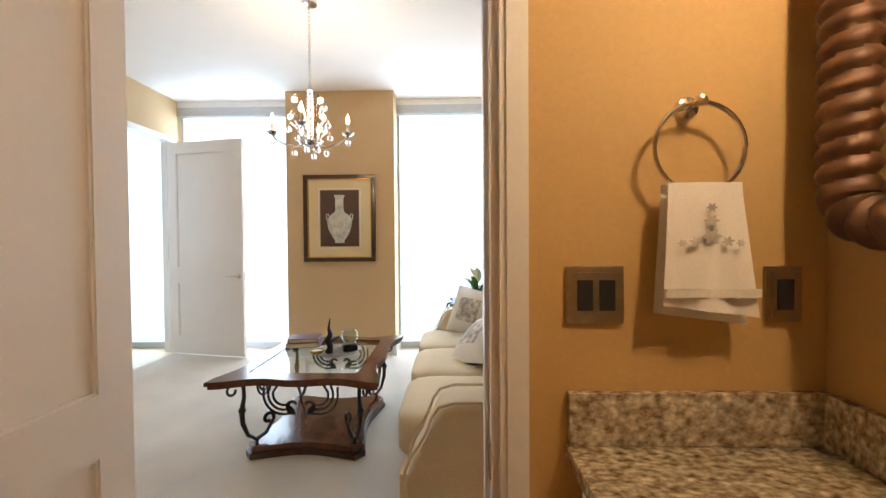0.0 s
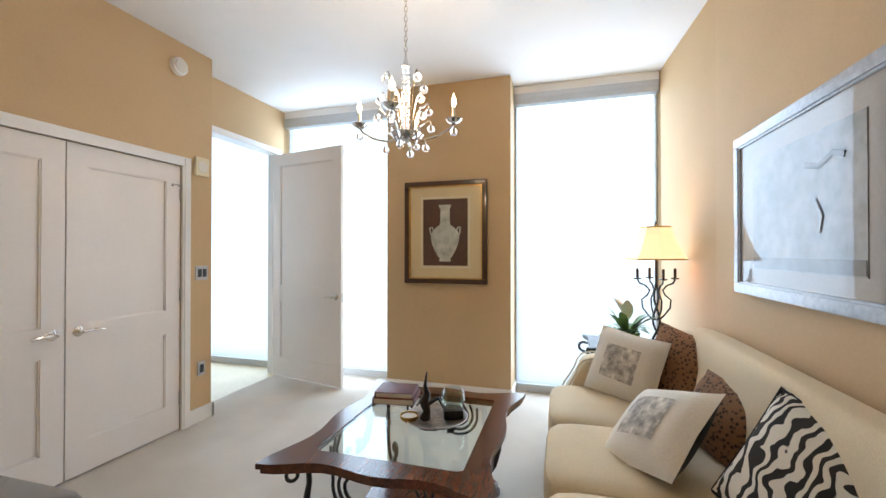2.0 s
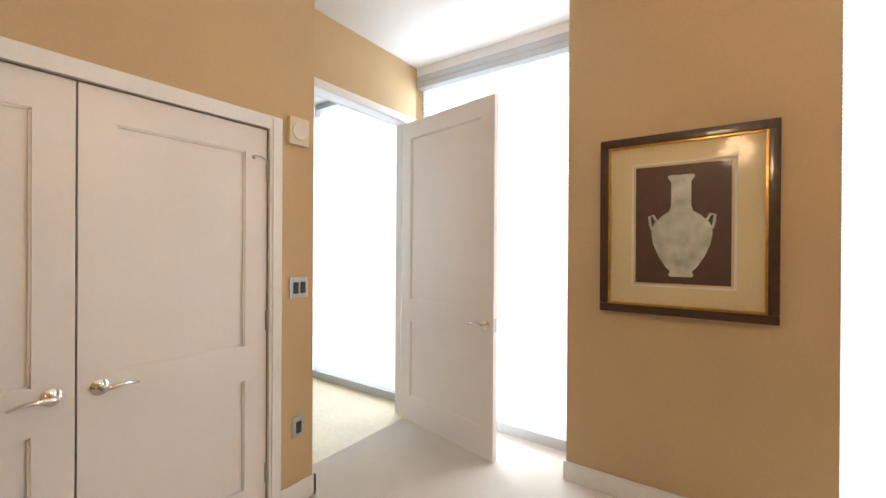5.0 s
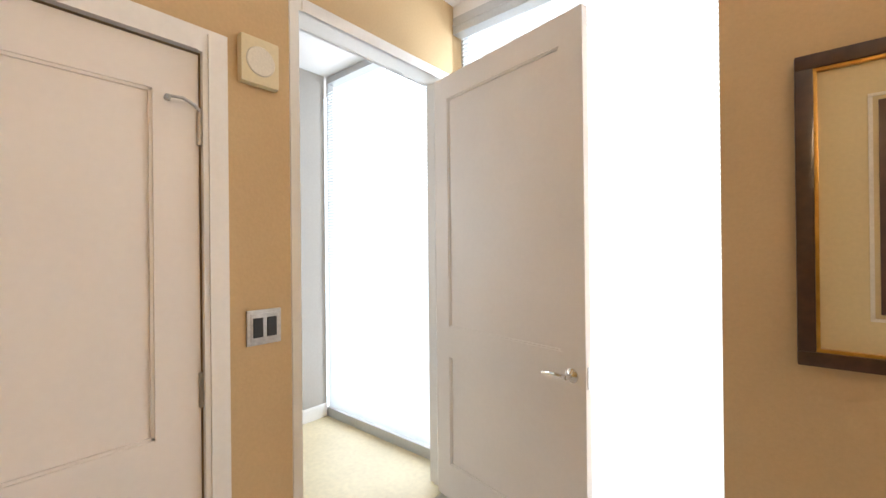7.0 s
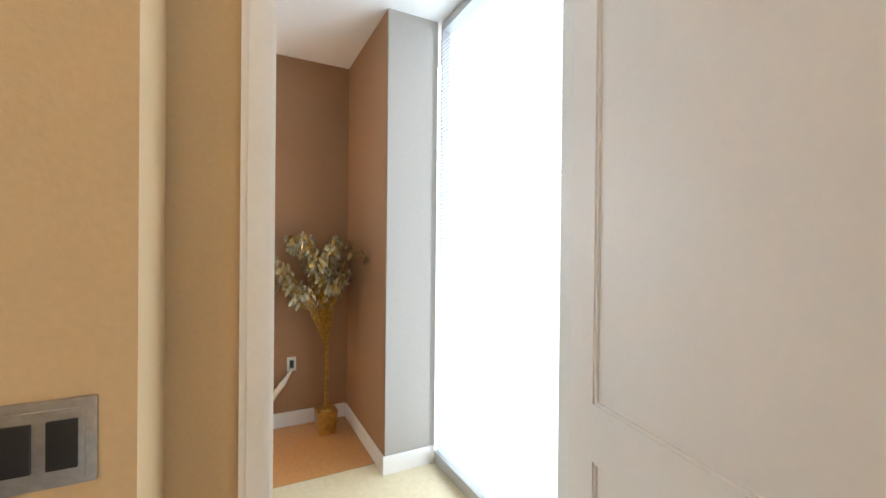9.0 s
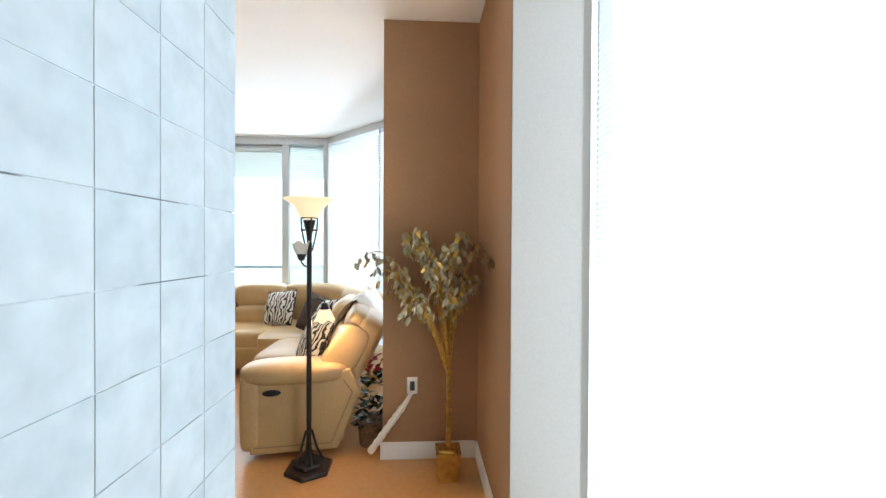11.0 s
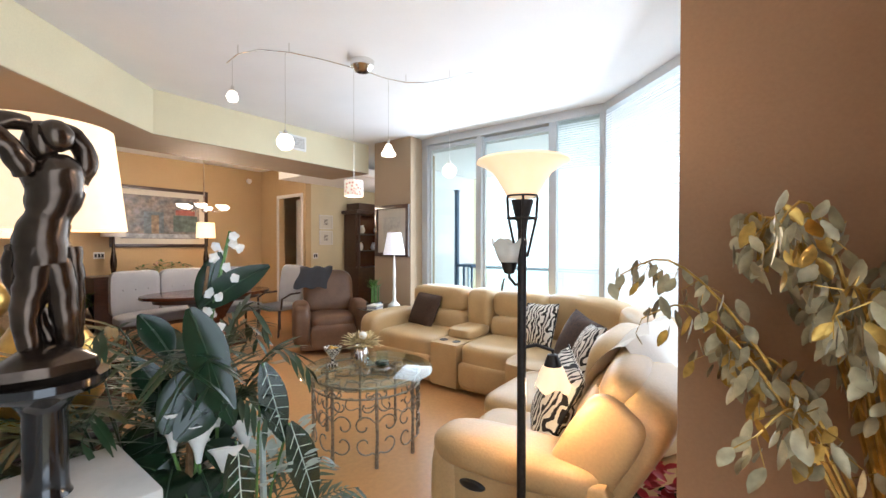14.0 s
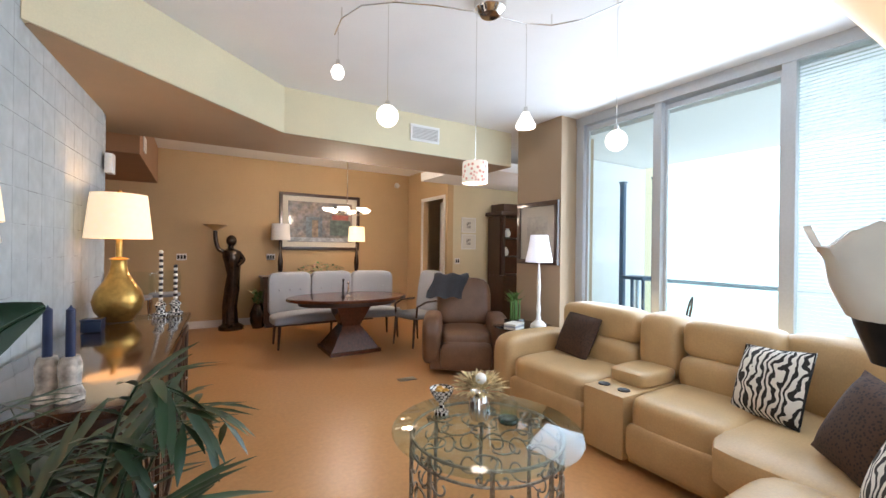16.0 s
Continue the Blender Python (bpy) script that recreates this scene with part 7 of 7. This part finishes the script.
tube(bm, curved([(-0.10, 0, 1.36), (-0.18, 0.04, 1.22), (-0.08, 0.12, 1.12)]), 0.034, 10)
ls = tagged(mesh_ob("bronze_figure_statue", bm, BRONZE), "life-size bronze figure statue holding up a lamp bowl", "statue")
ls.location = (-5.20, -4.42, 0)
lb = thing("statue_lamp_bowl", "amber glass lamp bowl held up by the statue", "lamp", (-4.94, -4.39, 1.72))
part("bowl", L([(0.02, 0), (0.06, 0.02), (0.14, 0.07), (0.19, 0.10), (0.18, 0.105), (0.12, 0.075), (0.001, 0.03)], seg=24), material("amber_glass", (0.55, 0.34, 0.14), 0.3, grain=0.1, scale=20), lb)
fv = thing("floor_vase", "dark floor vase with yellow-green flowers", "vase", (-5.62, -4.35, 0))
part("vase", L([(0.09, 0), (0.13, 0.12), (0.14, 0.26), (0.09, 0.38), (0.07, 0.42), (0.08, 0.44), (0.001, 0.42)]), BRONZE, fv)
bm, rnd = bmesh.new(), random.Random(2)
for k in range(50):
    a = rnd.uniform(0, 6.28)
    b = Vector((0.08 * math.cos(k), 0.08 * math.sin(k), 0.43 + rnd.uniform(0, 0.2)))
    leaf_blade(bm, b, b + Vector((0.09 * math.cos(a), 0.09 * math.sin(a), 0.06)), 0.05, n=4)
part("flowers", bm, LEAF2, fv, "yellow-green blooms")
for x in (-4.45, -5.88):
    wall_plate("light_switch", "white triple switch plate on the dining wall", (x, -4.748, 1.26), 180, 0.15, 0.115, 3, WHITEP)
sd2 = thing("smoke_detector", "small round white detector on the dining wall", "detector", (-8.5, -4.748, 2.86), 180)
part("body", L([(0.001, -0.04), (0.05, -0.035), (0.06, 0)], (0, 0, 0), 20, "y"), WHITEP, sd2)
kv = thing("air_vent", "small white air vent on the kitchen soffit", "vent", (-4.102, -2.65, 2.70), -90)
part("frame", frame_bars(0.13, 0.09, 0.02, -0.012, 0, 0.003), WHITEP, kv)
for k in range(7):
    part("slat", B(-0.115, -0.010, -0.066 + k * 0.022, 0.115, -0.004, -0.060 + k * 0.022), WHITEP, kv)

# ---- brown recliner, end table and the pier mirror ----
br2 = thing("brown_recliner", "brown leather recliner with a dark throw over its back", "recliner", (-7.55, -0.62, 0), -32)
part("base", B(-0.42, -0.40, 0.06, 0.42, 0.42, 0.32, bevel=0.03), BRLEATH, br2)
part("seat_cushion", S(-0.30, -0.30, 0.26, 0.30, 0.46, 0.50, power=5, n=9), BRLEATH, br2)
part("footrest", S(-0.30, 0.36, 0.06, 0.30, 0.48, 0.40, power=5, n=7), BRLEATH, br2)
for s in (-1, 1):
    part("arm", S(s * 0.40 - 0.12, -0.38, 0.10, s * 0.40 + 0.12, 0.46, 0.66, power=4.5, n=10), BRLEATH, br2)
part("back", moved(S(-0.36, -0.14, 0, 0.36, 0.14, 0.66, power=4, n=10), Matrix.Translation((0, -0.32, 0.42)) @ Matrix.Rotation(radians(14), 4, "X")), BRLEATH, br2)
part("foot", L([(0.25, 0), (0.27, 0.05), (0.001, 0.06)]), BLACKP, br2, "black swivel base")
tw2 = thing("dark_throw", "dark grey-blue throw draped over the recliner", "throw", (-7.55, -0.62, 0), -32)
bm, n = bmesh.new(), 14
g = []
for i in range(n + 1):
    row = []
    for k in range(n + 1):
        u, v = i / n, k / n
        x = -0.10 + 0.46 * u + 0.02 * math.sin(9 * v) + 0.13 * v
        y = -0.62 + 0.34 * min(1, v * 2.2) + 0.30 * max(0, v - 0.45)
        z = 1.12 - 0.5 * max(0, v - 0.42) - 0.5 * max(0, 0.18 - v) + 0.015 * math.sin(15 * u + 4 * v)
        row.append(bm.verts.new((x, y, z)))
    g.append(row)
for i in range(n):
    for k in range(n):
        bm.faces.new((g[i][k], g[i + 1][k], g[i + 1][k + 1], g[i][k + 1]))
part("cloth", bm, material("slate_knit", (0.045, 0.044, 0.048), 0.9, grain=0.25, scale=120, bump=0.6), tw2)
et = thing("end_table", "round dark glass end table between the recliner and sofa", "table", (-7.84, 0.12, 0))
part("tabletop", L([(0.001, 0.585), (0.33, 0.585), (0.34, 0.592), (0.33, 0.60), (0.001, 0.60)], seg=36), material("dark_smoked_glass", (0.02, 0.02, 0.022), 0.06, coat=0.5), et)
for k in range(4):
    a = k * math.pi / 2 + 0.6
    part("leg", T([(0.28 * math.cos(a), 0.28 * math.sin(a), 0.584), (0.20 * math.cos(a), 0.20 * math.sin(a), 0.35), (0.24 * math.cos(a), 0.24 * math.sin(a), 0.0)], 0.012), PEWTER, et)
part("shelf_ring", T([(0.2 * math.cos(i * math.pi / 12), 0.2 * math.sin(i * math.pi / 12), 0.35) for i in range(25)], 0.008), PEWTER, et)
wl = thing("table_lamp", "slim white table lamp with a white bell shade", "lamp", (-7.92, 0.28, 0.601))
part("stem", L([(0.09, 0), (0.085, 0.03), (0.03, 0.08), (0.02, 0.14), (0.026, 0.2), (0.016, 0.3), (0.022, 0.45), (0.014, 0.62), (0.001, 0.78)]), PETAL, wl, "white glazed stem")
part("shade", L([(0.15, 0.72), (0.11, 0.92), (0.095, 1.02), (0.092, 1.02), (0.107, 0.92), (0.147, 0.72)], seg=24), glow("pale_white_shade", (0.9, 0.92, 1.0), 0.35), wl)
bmb = thing("bamboo_plant", "lucky bamboo stalks in a glass tank on the end table", "plant", (-7.80, 0.02, 0.601))
part("tank", B(-0.10, -0.06, 0, 0.10, 0.06, 0.06, bevel=0.004), BLK, bmb)
bm, rnd = bmesh.new(), random.Random(6)
for k in range(12):
    x, y, h = rnd.uniform(-0.08, 0.08), rnd.uniform(-0.04, 0.04), rnd.uniform(0.22, 0.36)
    tube(bm, [(x, y, 0.05), (x, y, h)], 0.008, 6)
    for q in range(5):
        a = rnd.uniform(0, 6.28)
        leaf_blade(bm, (x, y, h), (x + 0.09 * math.cos(a), y + 0.09 * math.sin(a), h + rnd.uniform(0.02, 0.08)), 0.02, n=4)
part("stalks", bm, LEAF2, bmb, "green bamboo stalks")
bks = thing("book_stack", "small stack of pale books on the end table", "books", (-7.62, 0.22, 0.601), 20)
for k in range(3):
    part("book", B(-0.1, -0.07, k * 0.022, 0.1, 0.07, k * 0.022 + 0.02, bevel=0.002), (PALE, GREYFAB, PALE)[k], bks)
pm2 = thing("framed_print", "pale print under glass in a dark wood frame on the pier", "picture", (-8.198, -0.02, 1.66), 90)
part("frame", frame_bars(0.34, 0.375, 0.055, -0.04, 0), FRAMEW, pm2)
part("mat_board", B(-0.29, -0.018, -0.325, 0.29, -0.010, 0.325), material("ivory_mat_behind_glass", (0.46, 0.42, 0.35), 0.5, grain=0.04, scale=60, coat=1.0), pm2, "ivory mat behind glass", smooth=False)
part("print", B(-0.17, -0.020, -0.20, 0.17, -0.0185, 0.20), material("faint_sketch_behind_glass", (0.40, 0.37, 0.32), 0.5, grain=0.2, scale=20, blotch=0.2, blotch_scale=6, coat=1.0), pm2, "faint pencil sketch", smooth=False)
fvn = structure("floor_grille", B(-6.78, -0.53, 0.0005, -6.58, -0.43, 0.006), STEEL, "small steel floor register", "vent")

# ---- alcove beyond the pier ----
for z in (1.93, 1.60):
    q = thing("small_picture", "small white-matted picture in a white frame", "picture", (-9.28, -3.048, z), 180, group="pair of small pictures")
    part("frame", frame_bars(0.17, 0.15, 0.02, -0.02, 0, 0.003), WHITEP, q)
    part("mat_board", B(-0.155, -0.010, -0.135, 0.155, -0.006, 0.135), PALE, q, smooth=False)
    part("image", B(-0.05, -0.013, -0.06, 0.05, -0.0105, 0.06), SKETCH, q, smooth=False)
wall_plate("light_switch", "white switch plate on the cream wall", (-9.02, -3.048, 1.22), 180, 0.115, 0.115, 2, WHITEP)
hu = thing("hutch_cabinet", "tall dark carved hutch with open display shelves", "cabinet", (-10.35, -2.80, 0), 180)
part("lower_case", B(-0.60, -0.26, 0.08, 0.60, 0.22, 0.95, bevel=0.008), DARKW, hu)
part("plinth", B(-0.62, -0.28, 0, 0.62, 0.22, 0.08), DARKW, hu)
for s in (-1, 1):
    part("column", L([(0.045, 0.95), (0.035, 1.0), (0.035, 2.05), (0.05, 2.1), (0.05, 2.12)], (s * 0.53, -0.18, 0), 14), DARKW, hu)
    part("side", B(s * 0.58 - 0.02, -0.15, 0.95, s * 0.58 + 0.02, 0.22, 2.12), DARKW, hu)
part("back_panel", B(-0.56, 0.19, 0.95, 0.56, 0.21, 2.12), WOOD, hu)
for z in (1.3, 1.68):
    part("shelf", B(-0.56, -0.12, z, 0.56, 0.19, z + 0.025), DARKW, hu)
part("cornice", B(-0.68, -0.30, 2.12, 0.68, 0.22, 2.20, bevel=0.02), DARKW, hu)
part("crown", B(-0.55, -0.22, 2.20, 0.55, 0.2, 2.36, bevel=0.02), DARKW, hu)
for k, (x, z) in enumerate(((-0.3, 1.326), (0.1, 1.326), (0.35, 1.326), (-0.25, 1.706), (0.2, 1.706))):
    v = thing("display_vase", "small pale ceramic vase on the hutch shelf", "vase", (-10.35 - x, -2.83, z), group="hutch ceramics")
    part("body", L([(0.04, 0), (0.07, 0.06), (0.06, 0.12), (0.03, 0.16), (0.04, 0.18), (0.001, 0.17)]), (PETAL, GREYFAB, PALE)[k % 3], v)
casing("trim_far_door", "x", -8.79, -4.02, -3.20, 2.44, 0.07, 0.018)
d5 = tagged(new("door_5"), "far tan-shaded door standing ajar", "door", kind="structure")
d5.matrix_basis = pose(-8.86, -3.21, 0.01, 0, 0, -112)
panel_door(d5, 0.78, 2.42, 0.93)
lever(d5, 0.71, 0.0, 0.95, 1, -1)
structure("ceiling_back_room", B(-10.6, -4.9, 2.72, -8.922, -3.182, 2.85), CEIL, "white ceiling beyond the far doorway", "ceiling")
structure("wall_back_south", B(-11.4, -5.0, 0, -8.8, -4.902, 3.1), TAN, "tan wall beyond the far doorway")
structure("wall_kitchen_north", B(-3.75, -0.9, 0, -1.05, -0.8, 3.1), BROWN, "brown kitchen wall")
kp = thing("kitchen_pendant", "slim dark pendant light in the kitchen", "light", (-3.70, -1.9, 0))
part("cord", T([(0, 0, 2.3), (0, 0, 3.098)], 0.006), IRON, kp)
part("shade", L([(0.06, 2.2), (0.03, 2.3), (0.001, 2.31)]), IRON, kp)
for k in range(2):
    gs = thing("bar_stool", "clear acrylic bar stool with chrome legs", "stool", (-3.95 - 0.32 * k, -3.35 - 0.35 * k, 0), group="acrylic bar stools")
    part("seat", S(-0.2, -0.2, 0.70, 0.2, 0.2, 0.76, power=4, n=6), GREYFAB, gs)
    part("back", bent(S(-0.2, -0.2, 0.74, 0.2, -0.17, 1.08, power=6, n=6), 0.06, 0.2), GLASS, gs)
    for sx in (-1, 1):
        for sy in (-1, 1):
            part("leg", T([(sx * 0.16, sy * 0.16, 0.71), (sx * 0.2, sy * 0.2, 0)], 0.011), CHROME, gs)

# ---- grey plaster panels on the passage wall ----
PW = 0.1745
bmp = B(-PW / 2 + 0.0014, 0, -PW / 2 + 0.0014, PW / 2 - 0.0014, 0.0035, PW / 2 - 0.0014, bevel=0.001)
pme = bpy.data.meshes.new("panel")
bmp.to_mesh(pme)
bmp.free()
pme.materials.append(TILE)
wallp = bpy.data.objects["wall_plaster_panels"]
rnd = random.Random(77)
rest = []


def panel(x, y, z, turn, single):
    m = pose(x, y, z, rnd.uniform(-0.25, 0.25), rnd.uniform(-0.25, 0.25), turn)
    if single:
        ob = new("panel", pme)
        ob.parent = wallp
        ob.matrix_basis = m
    else:
        rest.append(m)


for row in range(17):
    z = 0.071 + row * PW
    for col in range(5):
        panel(-3.7815 + PW * (0.5 + col), 3.6865, z, 0, True)
    for col in range(25):
        a = radians(CA)
        u = 0.006 + PW * (0.5 + col)
        panel(-3.762 + math.cos(a) * u + math.sin(a) * 0.002, 3.678 + math.sin(a) * u - math.cos(a) * 0.002, z, CA + 180, col < 11)
vs0 = [v.co.copy() for v in pme.vertices]
fs0 = [tuple(p.vertices) for p in pme.polygons]
me = bpy.data.meshes.new("far_panels")
me.from_pydata([tuple(m @ v) for m in rest for v in vs0], [], [tuple(i + k * len(vs0) for i in f) for k in range(len(rest)) for f in fs0])
me.materials.append(TILE)
ob = new("far_panels", me)
ob.parent = wallp
tagged(ob, "", kind="stuff")
